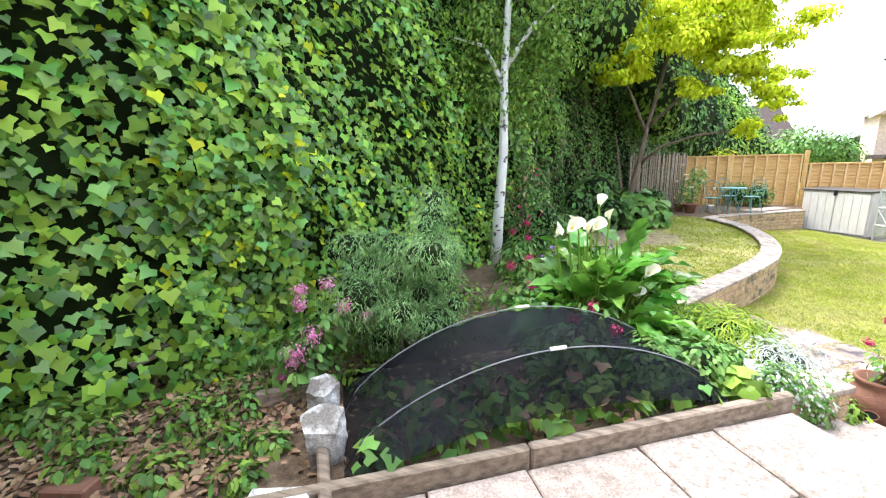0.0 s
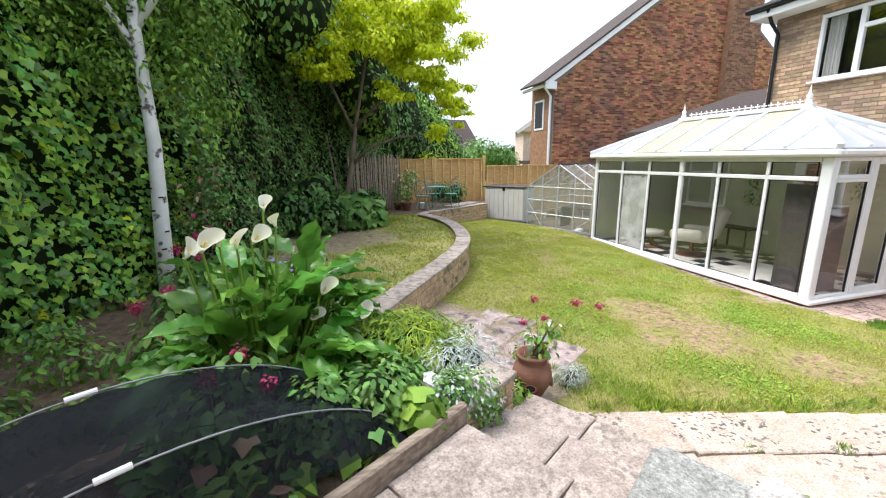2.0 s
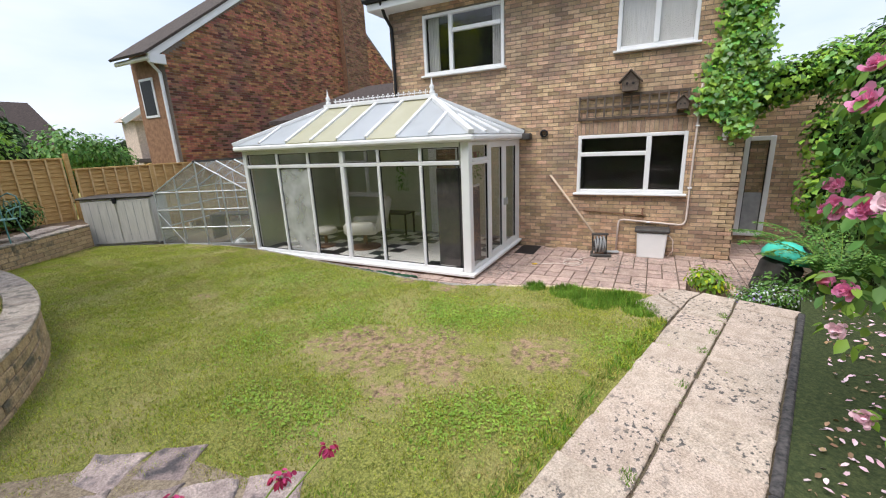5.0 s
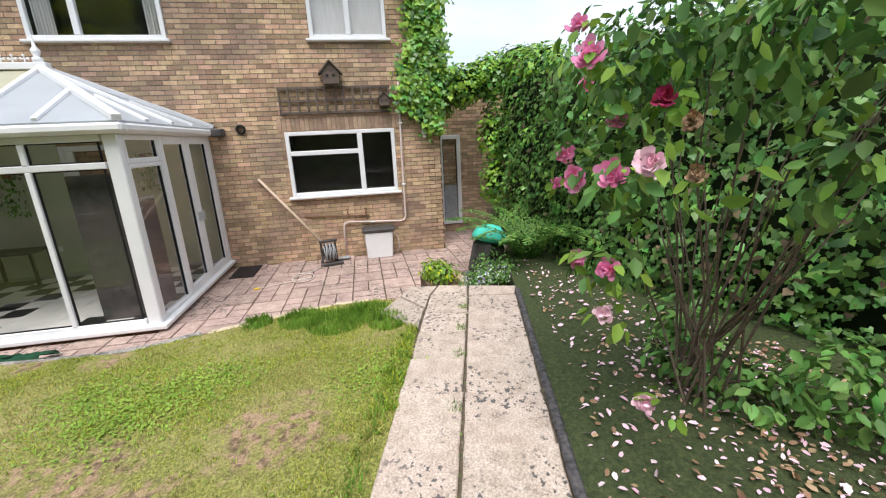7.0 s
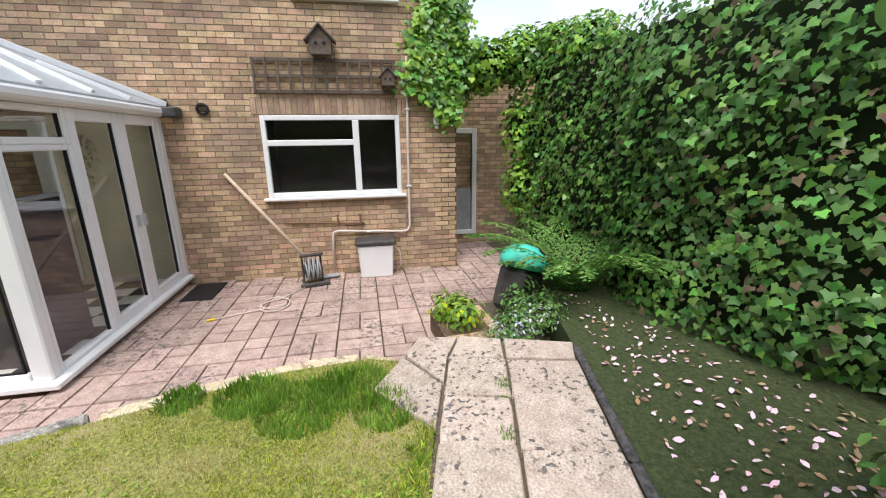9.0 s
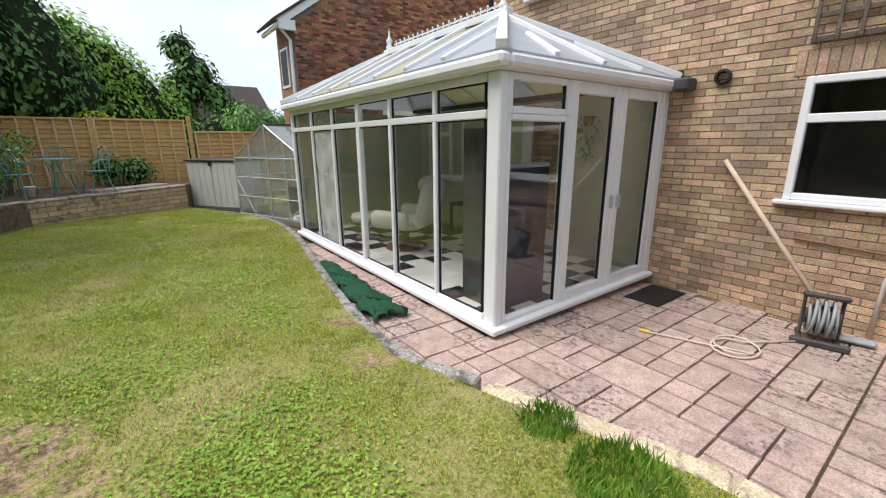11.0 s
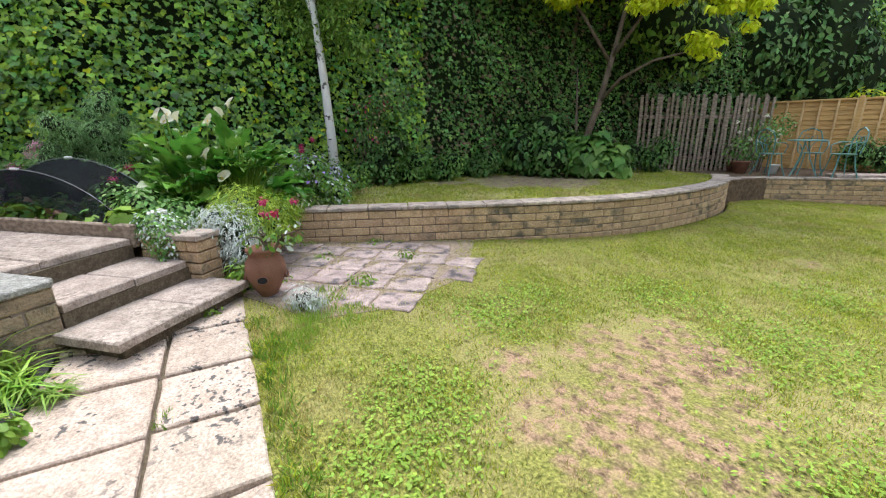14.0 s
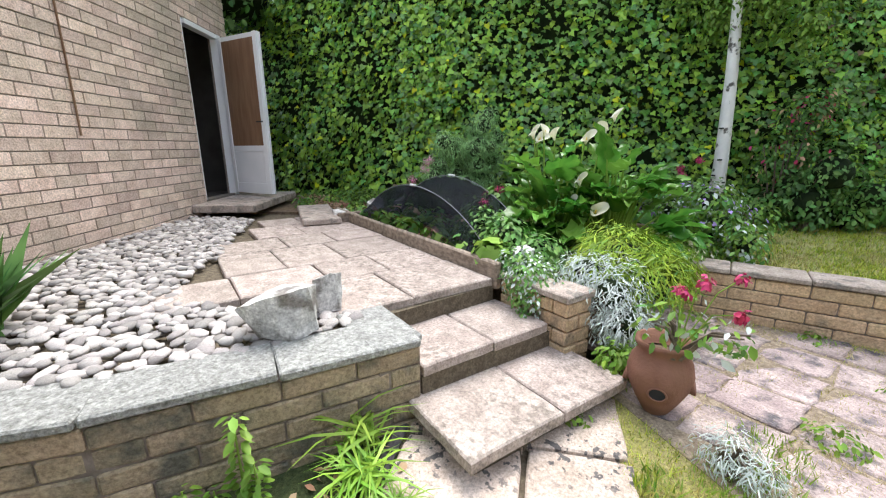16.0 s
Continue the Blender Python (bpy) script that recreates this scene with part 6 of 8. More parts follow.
# birch
bt = tree("birch_tree", "slender white-barked birch tree in the raised bed", [(-0.85, 5.90, 0.35), (-0.80, 5.86, 1.14), (-0.72, 5.77, 2.0), (-0.70, 5.68, 3.0), (-0.62, 5.6, 4.2), (-0.5, 5.5, 5.6)],
          [(-0.5, 5.6, 5.0, .9), (-1.0, 5.6, 3.7, 0.5, .7), (-0.2, 5.6, 3.9, 0.5, .8), (-1.3, 5.5, 3.0, 0.35, .6), (0.0, 5.9, 3.2, 0.35, .5), (0.3, 6.3, 4.2, 0.7, .6), (-.95, 5.7, 2.7, .35, .45), (-.45, 5.9, 2.75, .4, .5), (-.2, 6.1, 2.4, .3, .4), (-1.0, 5.9, 3.3, .5, .5), (-.3, 5.9, 3.3, .5, .5)], 15000, 0.05, "leaf_mid", bark="birch", r0=0.088, hollow=0.1,
          limbs=[[(-0.70, 5.70, 2.8), (-0.95, 5.65, 3.3), (-1.3, 5.5, 3.4)], [(-0.70, 5.68, 3.0), (-0.35, 5.7, 3.5), (0.0, 5.8, 3.8)]])
ticks = bmesh.new()
rnd = random.Random(5)
for i in range(22):
    z = 0.6 + i * 0.125 + rnd.uniform(-0.03, 0.03)
    t = (z - 0.35) / 2.65
    a = rnd.uniform(-2.6, 0.6)
    x, y = -0.85 + 0.15 * t, 5.90 - 0.22 * t
    r = 0.088 * (1 - 0.38 * t) + 0.002
    box(ticks, (-0.025, -0.006, -0.007), (0.025, 0.004, 0.009), 0.003, pose(x + 0.85 + math.cos(a) * r, y - 5.90 + math.sin(a) * r, z - 0.35, 0, 0, math.degrees(a) + 90))
part("bark_mark", ticks, "black", bt, "black bark scars", "stuff")

# shrubs of the upper lawn
bush("dark_shrub", "dense dark green shrub at the foot of the hedge", (0.55, 10.0, 0.34), [(0, 0, .45, .55), (.35, -.35, .4, .45), (-.25, -.45, .55, .5), (.1, -.2, .85, .45)], 2600, 0.11, "leaf_dark", core=0.7)
bush("broadleaf_shrub", "broad-leaved green shrub beneath the robinia", (1.45, 10.1, 0.34), [(0, 0, .4, .5), (.35, .1, .3, .4), (-.2, -.1, .55, .35)], 620, 0.2, "leaf", IVY, core=0.6)
for x, y, h, s, mt, lb in ((-0.35, 6.55, .75, .45, "leaf_dark", "dark shrub with reddish tips behind the birch"), (-0.35, 7.05, .45, .4, "leaf", "low green shrub along the hedge"), (-.25, 7.8, .4, .4, "leaf", "low green shrub along the hedge"), (-.12, 8.7, .4, .35, "leaf_dark", "low dark shrub along the hedge"), (-0.7, 6.2, .35, .35, "leaf_dark", "low dark shrub along the hedge"), (1.6, 11.3, .5, .4, "leaf_dark", "low dark shrub near the picket fence"), (2.05, 11.8, .6, .4, "leaf_dark", "low dark shrub near the picket fence")):
    bush("hedge_shrub", lb, (x, y, 0.33), [(0, 0, h * .5, s * .8, h * .6), (.15, .1, h * .9, s * .7, h * .6), (-.15, -.1, h * .6, s * .6, h * .5)], 1100, 0.06, mt, core=0.55)
c, n = clump_points(60, [(-0.6, 6.45, 1.55, .3)])
rs = bush("red_leaf_shrub", "shrub with reddish bronze leaves behind the birch", (-0.5, 6.35, 0.33), [(0, 0, .9, .4, .6), (.1, .1, 1.3, .3)], 900, 0.05, "leaf_dark", mats=(("leaf_dark", .82), ("dry_leaf", .13), ("crimson", .05)))

# picket fence
pk = thing("picket_fence", "old grey picket fence half hidden by the hedge", "fence")
L0, L1 = (1.25, 12.3), (3.1, 15.0)
d = math.hypot(L1[0] - L0[0], L1[1] - L0[1])
a = math.degrees(math.atan2(L1[1] - L0[1], L1[0] - L0[0]))
for i in range(28):
    t = i / 27
    ob = part("picket", bmbox((-0.035, -0.012, 0), (0.035, 0.012, 1.75 + 0.05 * math.sin(i * 2.3)), 0.006), "old_wood", pk)
    ob.matrix_basis = pose(L0[0] + 0.32 + (L1[0] - L0[0]) * t, L0[1] - 0.22 + (L1[1] - L0[1]) * t, 0.2, 0, rnd.uniform(-1.5, 1.5), a)
for z in (0.6, 1.5):
    ob = part("rail", bmbox((0, 0.0, -0.04), (d, 0.04, 0.04), 0.006), "old_wood", pk)
    ob.matrix_basis = pose(L0[0] + 0.3, L0[1] - 0.2, z, 0, 0, a)

# ---- raised bed ----
bush("juniper", "feathery blue-green juniper bush in the raised bed", (-0.95, 2.95, 0.44), airy([(0, 0, .5, .5, .5), (.1, .1, .95, .36, .42), (-.2, .1, .8, .38, .42), (.28, -.12, .6, .4, .42), (-.1, -.2, .35, .42, .3)], 9, 0.8, 0.5), 34000, 0.036, "leaf", NEEDLE, mats=(("juniper", .85), ("leaf_dark", .15)), core=0.4)


def arum(at, label):
    t = thing("arum_lily", label, "plant", at)
    vs0 = []
    for i in range(11):
        s = i / 10
        w = 0.36 * math.sin(math.pi * min(1, s * 0.93 + 0.1)) ** 0.75 * (1 - s * 0.35)
        vs0 += [(-w, s, -0.35 * s * s + 0.08 * math.sin(s * 17)), (-w * .5, s, -0.35 * s * s - 0.03), (0, s, -0.35 * s * s - 0.06), (w * .5, s, -0.35 * s * s - 0.03), (w, s, -0.35 * s * s + 0.08 * math.sin(s * 17 + 1.5))]
    fs0 = [(i * 5 + j, i * 5 + j + 1, i * 5 + j + 6, i * 5 + j + 5) for i in range(10) for j in range(4)]
    me = bpy.data.meshes.new("leaf_blade")
    me.from_pydata(vs0, [], fs0)
    me.materials.append(M["arum"])
    me.shade_smooth()
    me2 = bpy.data.meshes.new("leaf_blade")
    me2.from_pydata([(x * (1 + .1 * math.sin(y * 9)), y, z * 1.25 + 0.5 * x * x + .05 * math.sin(y * 23 + x * 6)) for x, y, z in vs0], [], fs0)
    me2.materials.append(M["arum_pale"])
    me2.shade_smooth()
    rr = random.Random(int(at[0] * 100))
    for i in range(88):
        a = rr.uniform(0, 360)
        r = 0.50 * math.sqrt(rr.uniform(0.01, 1))
        q = r / 0.50
        h = (0.12 + 0.62 * (1 - q ** 1.6)) * rr.uniform(0.6, 1.15)
        ob = new("leaf_blade", me if i % 5 else me2)
        s = rr.uniform(0.24, 0.38)
        lift = 62 * (1 - q) ** 0.7 + rr.uniform(-22, 26)
        ob.matrix_basis = pose(math.cos(radians(a)) * r, math.sin(radians(a)) * r, h, 0, 0, a - 90 + rr.uniform(-25, 25)) @ pose(0, 0, 0, lift, rr.uniform(-28, 28), 0) @ Matrix.Diagonal((s * 0.85, s, s * 0.9, 1))
        ob.parent = t
        part("stalk", tube([(math.cos(radians(a)) * r * .25, math.sin(radians(a)) * r * .25, 0), (math.cos(radians(a)) * r * .7, math.sin(radians(a)) * r * .7, h * .65), (math.cos(radians(a)) * r, math.sin(radians(a)) * r, h)], [0.013, 0.011, 0.008], 5), "leaf_fresh", t)
    return t


M["arum_pale"] = material("young_arum_leaf", (0.15, 0.34, 0.045), (0.22, 0.44, 0.07), 0.33, 3, objrand=0.3, trans=0.3, spec=0.6, bump=0.2, bscale=25)
M["arum"] = material("arum_leaf", (0.075, 0.225, 0.03), (0.15, 0.34, 0.05), 0.26, 3, objrand=0.35, trans=0.3, spec=0.6, bump=0.2, bscale=25)
ar = arum((0.38, 3.55, 0.43), "large arum lily with glossy leaves and white flowers")
ar2 = arum((0.62, 3.95, 0.43), "arum lily with glossy upright leaves behind the first")


def spathe(at, tilt, rz, s, parent):
    vs, fs = [], []
    n = 16
    for j in range(7):
        q = j / 6
        for k in range(n):
            a = 2 * math.pi * k / n
            r = 0.012 + 0.042 * q ** 1.4 + 0.045 * q ** 3 * (0.5 + 0.5 * math.cos(a)) ** 3 + 0.008 * q ** 2 * math.sin(3 * a + rz)
            z = 0.13 * q + 0.045 * q ** 2 * math.cos(a) - 0.02 * q ** 4 * (1 - math.cos(a))
            vs.append((r * math.cos(a) * s, r * math.sin(a) * s, z * s))
        if j:
            b = j * n
            fs += [(b - n + k, b - n + (k + 1) % n, b + (k + 1) % n, b + k) for k in range(n)]
    f = smooth(part("flower", (vs, fs), "lily", parent, "white trumpet flower"))
    f.matrix_basis = pose(*at, tilt, 0, rz)
    part("spadix", tube([(0, 0, 0.02 * s), (0, 0, 0.09 * s)], 0.006 * s, 6), "yellow", f, "yellow spadix")


for x, y, z, tl, rz, s in ((-.20, -.17, .97, 35, 60, 1.7), (-.30, -.12, .93, 45, 130, 1.6), (-.13, -.10, .98, 15, 200, 1.5), (-.06, -.02, .95, 12, 20, 1.4), (-.02, .24, .92, 40, 80, 1.7), (.04, .45, 1.1, 10, 80, 1.4), (.12, .35, 1.0, 15, 300, 1.3), (.38, .07, .6, 35, 60, 1.5), (.56, .14, .40, 60, 70, 1.8), (.3, .05, .45, 50, 60, 1.2)):
    spathe((x, y, z - .04), tl, rz, s * 0.46, ar)
    part("flower_stalk", tube([(x * .3, y * .3, 0), (x * .8, y * .8, z * .6), (x, y, z)], [0.011, 0.009, 0.007], 6), "leaf_fresh", ar)

# netted tunnel
M["pale_hoop"] = material("pale_wire", (0.16, 0.17, 0.18), (0.26, 0.27, 0.28), 0.5, 8, spec=0.5)
net = thing("net_tunnel", "black net stretched over two wire hoops above the bed", "cloche", (*SO, 0.0), SA)
U0, U1 = -2.5, -0.3


def net_h(u, v):
    t = (u - U0) / (U1 - U0)
    arch = max(0, math.sin(math.pi * min(max(t, 0), 1))) ** 0.6
    prof = {0: 0.0}
    if v < 0.2:
        p = 0.25 + v / 0.2 * 0.62
    elif v < 0.64:
        s = (v - 0.2) / 0.44
        p = 0.87 + 0.13 * s - 0.12 * math.sin(math.pi * s)
    else:
        p = max(0.0, 1 - (v - 0.64) / 0.5)
    return 0.47 + 0.54 * arch * p


vs, fs = [], []
for i in range(41):
    for j in range(29):
        u, v = U0 + (U1 - U0) * i / 40, 0.05 + 1.08 * j / 28
        vs.append((u, v, net_h(u, v) + 0.008 * math.sin(i * 1.9 + j * 0.7) + 0.01 * math.sin(j * 2.1)))
        if i and j:
            k = i * 29 + j
            fs.append((k - 30, k - 29, k, k - 1))
smooth(part("net", (vs, fs), "net", net, "fine black net"))
for v0 in (0.2, 0.64):
    smooth(part("hoop", tube([(U0 + (U1 - U0) * i / 24, v0, net_h(U0 + (U1 - U0) * i / 24, v0) + 0.006) for i in range(25)], 0.004, 6), "pale_hoop", net, "pale wire hoop"))
    part("joint_clip", tube([((U0 + U1) / 2 - 0.03, v0, net_h((U0 + U1) / 2, v0) + 0.01), ((U0 + U1) / 2 + 0.06, v0, net_h((U0 + U1) / 2, v0) + 0.01)], 0.011, 8), "white", net, "white hoop joint")
for i in range(22):
    u, v = -2.35 + 0.09 * i, 0.18 + 0.6 * ((i * 7) % 5) / 5
    x, y = sp(u, v)
    bush("bed_plant", "squat leafy vegetable plant under the net", (x, y, 0.43), [(0, 0, .12, .15, .12)], 34, 0.085, "leaf", OVAL if i % 2 else IVY, category="plant", stems=1, mats=(("leaf", .45), ("leaf_fresh", .4), ("dry_leaf", .1)))

def tuft(name, label, at, k, size, spread, mat="blade_long", lean=0.35, shape=BLADE, category="grass"):
    t = thing(name, label, category, at)
    a = RNG.uniform(0, 6.28, k)
    r = spread * np.sqrt(RNG.uniform(0, 1, k))
    c = np.stack([np.cos(a) * r, np.sin(a) * r, np.zeros(k)], 1)
    leaves("foliage", c, np.stack([np.cos(a), np.sin(a), np.full(k, lean)], 1) + RNG.normal(0, .3, (k, 3)), size, shape, mat, t, spin=math.pi + RNG.normal(0, .35, k), kind="stuff")
    return t


def ground_cover(name, poly, k, zf, size, mat, label, shape=OVAL, patches=None, parent=None):
    P = np.array(poly)
    x, y = RNG.uniform(P[:, 0].min(), P[:, 0].max(), k * 2), RNG.uniform(P[:, 1].min(), P[:, 1].max(), k * 2)
    keep = inside(x, y, poly)
    x, y = x[keep], y[keep]
    c = np.stack([x, y, zf(x, y) + RNG.uniform(0.003, 0.03, len(x))], 1)
    n = np.stack([np.zeros(len(x)), np.zeros(len(x)), np.ones(len(x))], 1) + RNG.normal(0, .35, (len(x), 3))
    return leaves(name, c, n, size, shape, mat, parent, spin=RNG.uniform(0, 6.28, len(x)), kind="stuff", label=label)


# valerian with pink heads
def valerian(at, heads, label, k=420):
    t = bush("valerian", label, at, [(0, 0, .22, .26, .24), (.12, .1, .4, .16, .18)], k, 0.07, "leaf", category="flower")
    for x, y, z, r in heads:
        part("flower_stem", tube([(x * .3, y * .3, 0), (x, y, z)], [0.006, 0.004], 5), "leaf_fresh", t)
        c, n = clump_points(170, [(x, y, z, r)], 0.1)
        leaves("flower_head", c, n, 0.017, OVAL, "pink" if r > 0.05 else "crimson", t, kind="stuff")
    return t


valerian((-1.42, 2.3, 0.44), [(.05, -.15, .34, .085), (.12, -.08, .44, .08), (-.02, -.12, .26, .08), (-.08, -.16, .18, .06), (-.05, .05, .58, .055), (.1, .15, .70, .06), (-.08, .1, .66, .06), (.25, .1, .58, .055), (.35, .2, .5, .052)], "pink valerian in flower beside the ivy")
valerian((-0.2, 3.75, 0.44), [(-.1, 0, .55, .05), (.05, .1, .6, .045), (.1, -.2, .45, .05)], "crimson valerian in flower beside the juniper")
valerian((-0.5, 5.2, 0.44), [(.0, 0, .6, .05), (.15, .1, .7, .05), (.2, -.1, .55, .045)], "crimson valerian in flower at the foot of the birch")
valerian((0.25, 2.95, 0.44), [(.0, 0, .42, .05), (.12, .1, .48, .045), (.25, -.05, .38, .045)], "crimson valerian in flower behind the net")
# geranium, euonymus, heather, silver plants
g = bush("geranium", "violet-flowered geranium clump at the lawn's edge", (0.42, 4.8, 0.36), airy([(0, 0, .28, .46, .32), (.28, .1, .22, .34, .24), (-.25, .2, .35, .36, .3)], 7, .8, .5), 4200, 0.042, "leaf", category="flower", core=0.3, mats=(("leaf", .6), ("leaf_silver", .15), ("leaf_fresh", .25)))
c, n = clump_points(150, [(0, 0, .36, .42, .25), (.25, .1, .3, .3, .2), (-.25, .2, .4, .3, .2)], 0.97)
keep = c[:, 2] > .25
leaves("flower_head", c[keep], n[keep], 0.034, IVY, "purple", g, kind="stuff")
bush("variegated_shrub", "small yellow-green variegated shrub on the wall's edge", (0.92, 4.32, 0.36), [(0, 0, .15, .24, .17), (.2, -.15, .12, .2, .13), (-.1, .2, .1, .22, .12), (-.2, .5, .06, .15, .08)], 1700, 0.04, "leaf_fresh", mats=(("leaf_fresh", .6), ("leaf", .25), ("lily", .15)))
bush("heather", "bright green heather mound above the wall", (1.36, 3.72, 0.36), [(0, 0, .15, .32, .27), (.22, .08, .06, .26, .24), (-.25, .05, .14, .28, .28), (.05, .25, .1, .25, .22), (.12, -.18, .1, .22, .2)], 9500, 0.07, "heather", NEEDLE, core=0.5, hollow=0.6, mats=(("heather", .75), ("leaf_fresh", .2), ("leaf", .05)))
bush("bed_shrub", "mixed green leafy plant at the end of the netted bed", (1.0, 3.0, 0.42), [(0, 0, .18, .24, .2), (-.28, -.12, .2, .22, .22), (.15, .22, .12, .22, .16), (.3, .05, .06, .12, .1)], 2600, 0.045, "leaf", category="plant", core=0.5)
bush("lime_plant", "bright lime-green leafy plant by the timber edging", (1.2, 2.86, 0.5), [(0, 0, .08, .13, .08)], 34, 0.13, "leaf_fresh", IVY, category="plant", stems=1)
bush("silver_plant", "silvery white-leaved plant spilling over the pillar", (1.72, 3.5, 0.12), [(0, 0, .32, .22, .25), (.12, .04, .18, .2, .2), (-.18, -.08, .4, .2, .14), (.05, .1, .1, .18, .14)], 4200, 0.045, "leaf_silver", NEEDLE, category="plant", core=0.4)
bush("silver_plant", "silvery white-leaved plant beside the terracotta pot", (2.62, 3.62, 0.02), [(0, 0, .08, .13, .1), (.12, .05, .06, .1, .08)], 900, 0.035, "leaf_silver", NEEDLE, category="plant")
bush("thyme", "grey-green trailing herb over the brick cheek wall", (1.55, 3.07, 0.24), [(0, 0, .24, .2, .16), (.1, -.02, .12, .12, .16), (-.15, -.05, .3, .16, .12)], 2600, 0.028, "leaf", category="plant", mats=(("leaf", .7), ("leaf_silver", .3)))
bush("creeper", "small-leaved creeper below the brick pillar", (2.02, 3.42, 0.02), [(0, 0, .12, .12, .16), (-.12, .12, .1, .14, .12)], 900, 0.035, "leaf_fresh", category="plant")
# mint at the wall foot
for x, y, h in ((2.72, 1.74, .40), (2.8, 1.58, .17), (2.76, 1.66, .13), (2.92, 1.28, .2), (3.0, 1.05, .15), (2.74, 1.8, .22)):
    t = thing("nettle", "upright green weed growing at the foot of the brick wall", "plant", (x, y, 0.0))
    part("stem", tube([(0, 0, -0.02), (0.01, 0.0, h)], [0.006, 0.003], 5), "leaf_fresh", t)
    k = int(h * 160)
    z = np.linspace(0.03, h, k)
    a = np.arange(k) * 1.6
    leaves("foliage", np.stack([np.cos(a) * .015, np.sin(a) * .015, z], 1), np.stack([np.cos(a) * .5, np.sin(a) * .5, np.ones(k)], 1), 0.042, OVAL, "leaf_fresh", t, spin=RNG.normal(0, .3, k), kind="stuff")
tuft("flopped_plant", "flopped plant with limp yellow-green straps beside the steps", (2.66, 2.16, 0.03), 90, 0.26, 0.13, "ivy_light", 2.4, STRAP, "plant")
tuft("flopped_plant", "flopped plant with pale limp straps at the wall's foot", (2.42, 2.12, 0.04), 50, 0.34, 0.12, "clover", 1.6, STRAP, "plant")
tuft("flopped_plant", "limp lime-green straps lying beside the path", (2.78, 2.3, 0.02), 120, 0.17, 0.09, "leaf_fresh", 5.0, STRAP, "plant")
ground_cover("leaf_litter", [(2.3, 2.05), (2.5, 2.35), (2.85, 2.4), (3.0, 2.1), (2.85, 1.85)], 40, lambda x, y: 0.02 + 0 * x, 0.045, "dry_leaf", "curled brown leaves beside the steps")
bush("border_weed", "fresh green weed between turf and path", (3.05, 2.12, 0.0), [(0, 0, .07, .1, .07)], 240, 0.04, "leaf_fresh", category="plant", stems=1)
bush("border_weed", "feathery green weed beside the path's edging", (3.45, 1.98, -0.02), [(0, 0, .09, .11, .09)], 420, 0.035, "leaf_fresh", NEEDLE, category="plant", stems=1)
tuft("strap_plant", "dark strap-leaved plant in the pebbles", (2.2, 0.35, 0.46), 130, 0.42, 0.1, "leaf_dark", .8, NEEDLE, "plant")

# terracotta strawberry pot
t = thing("strawberry_pot", "terracotta strawberry pot with side pockets on the old paving", "plant pot", (2.235, 3.535, 0.02))
smooth(part("body", lathe([(0.07, 0), (0.08, 0.015), (0.125, 0.09), (0.17, 0.18), (0.185, 0.26), (0.17, 0.33), (0.14, 0.37), (0.135, 0.39), (0.15, 0.42), (0.16, 0.435), (0.155, 0.452), (0.135, 0.45), (0.118, 0.39), (0.1, 0.38)], 32), "terracotta", t))
part("soil", lathe([(0.0, 0.37), (0.118, 0.37)], 20), "soil", t)
for a in (-32, 58, 148, -122):
    for z in (0.22,):
        ob = smooth(part("pocket", lathe([(0.03, -0.01), (0.046, 0.006), (0.05, 0.016), (0.042, 0.02), (0.032, 0.0)], 16), "terracotta", t))
        ob.matrix_basis = pose(0.163 * math.cos(radians(a)), 0.163 * math.sin(radians(a)), z - 0.03, 0, 0, a) @ pose(0, 0, 0, 0, 78, 0) @ Matrix.Diagonal((0.75, 1.1, 1.6, 1))
        # Flat black disc painting the shade inside the pocket
        o2 = part("pocket_mouth", lathe([(0.0, 0.013), (0.04, 0.013)], 14), "black", ob)
pt = bush("pot_plant", "leggy grey-green plant with crimson flowers in the terracotta pot", (2.3, 3.56, 0.37), [(0, 0, .15, .14, .16), (.18, .1, .16, .12, .1), (-.05, -.1, .12, .12, .1)], 120, 0.045, "leaf", category="plant", mats=(("leaf", .4), ("leaf_fresh", .35), ("leaf_silver", .25)))
for x, y, z in ((.02, -.02, .30), (.44, -.10, .37), (.24, -.09, .42), (.06, .2, .37), (-.12, .05, .26)):
    c, n = clump_points(36, [(x, y, z, .03)], .1)
    leaves("flower_head", c, n, 0.025, OVAL, "crimson", pt, kind="stuff")
    part("flower_stem", tube([(0, 0, 0), (x * .6, y * .6, z * .8), (x, y, z)], 0.003, 4), "leaf_fresh", pt)

for o_ in [bpy.data.objects["strawberry_pot"]]:
    o_.scale = (0.8, 0.8, 0.84)
# ---- pebbles and rocks on the terrace ----
def stone_mesh(seed, r=(1, 1, 1), rough=0.25, sub=2, mat="pebble", freq=1.2):
    bm = bmesh.new()
    bmesh.ops.create_icosphere(bm, subdivisions=sub, radius=1)
    for v in bm.verts:
        v.co *= 1 + rough * noise.noise(v.co * freq + Vector((seed * 3.1, 0, 0)))
        v.co = Vector((v.co.x * r[0], v.co.y * r[1], v.co.z * r[2]))
    me = bpy.data.meshes.new("stone")
    bm.to_mesh(me)
    bm.free()
    me.materials.append(M[mat])
    me.shade_smooth()
    return me


M["pebble_one"] = material("pebble_stone", (0.29, 0.265, 0.25), (0.46, 0.425, 0.40), 0.75, 12, objrand=0.42, bump=0.2)
PEB = [stone_mesh(i, mat="pebble_one", sub=1) for i in range(6)]
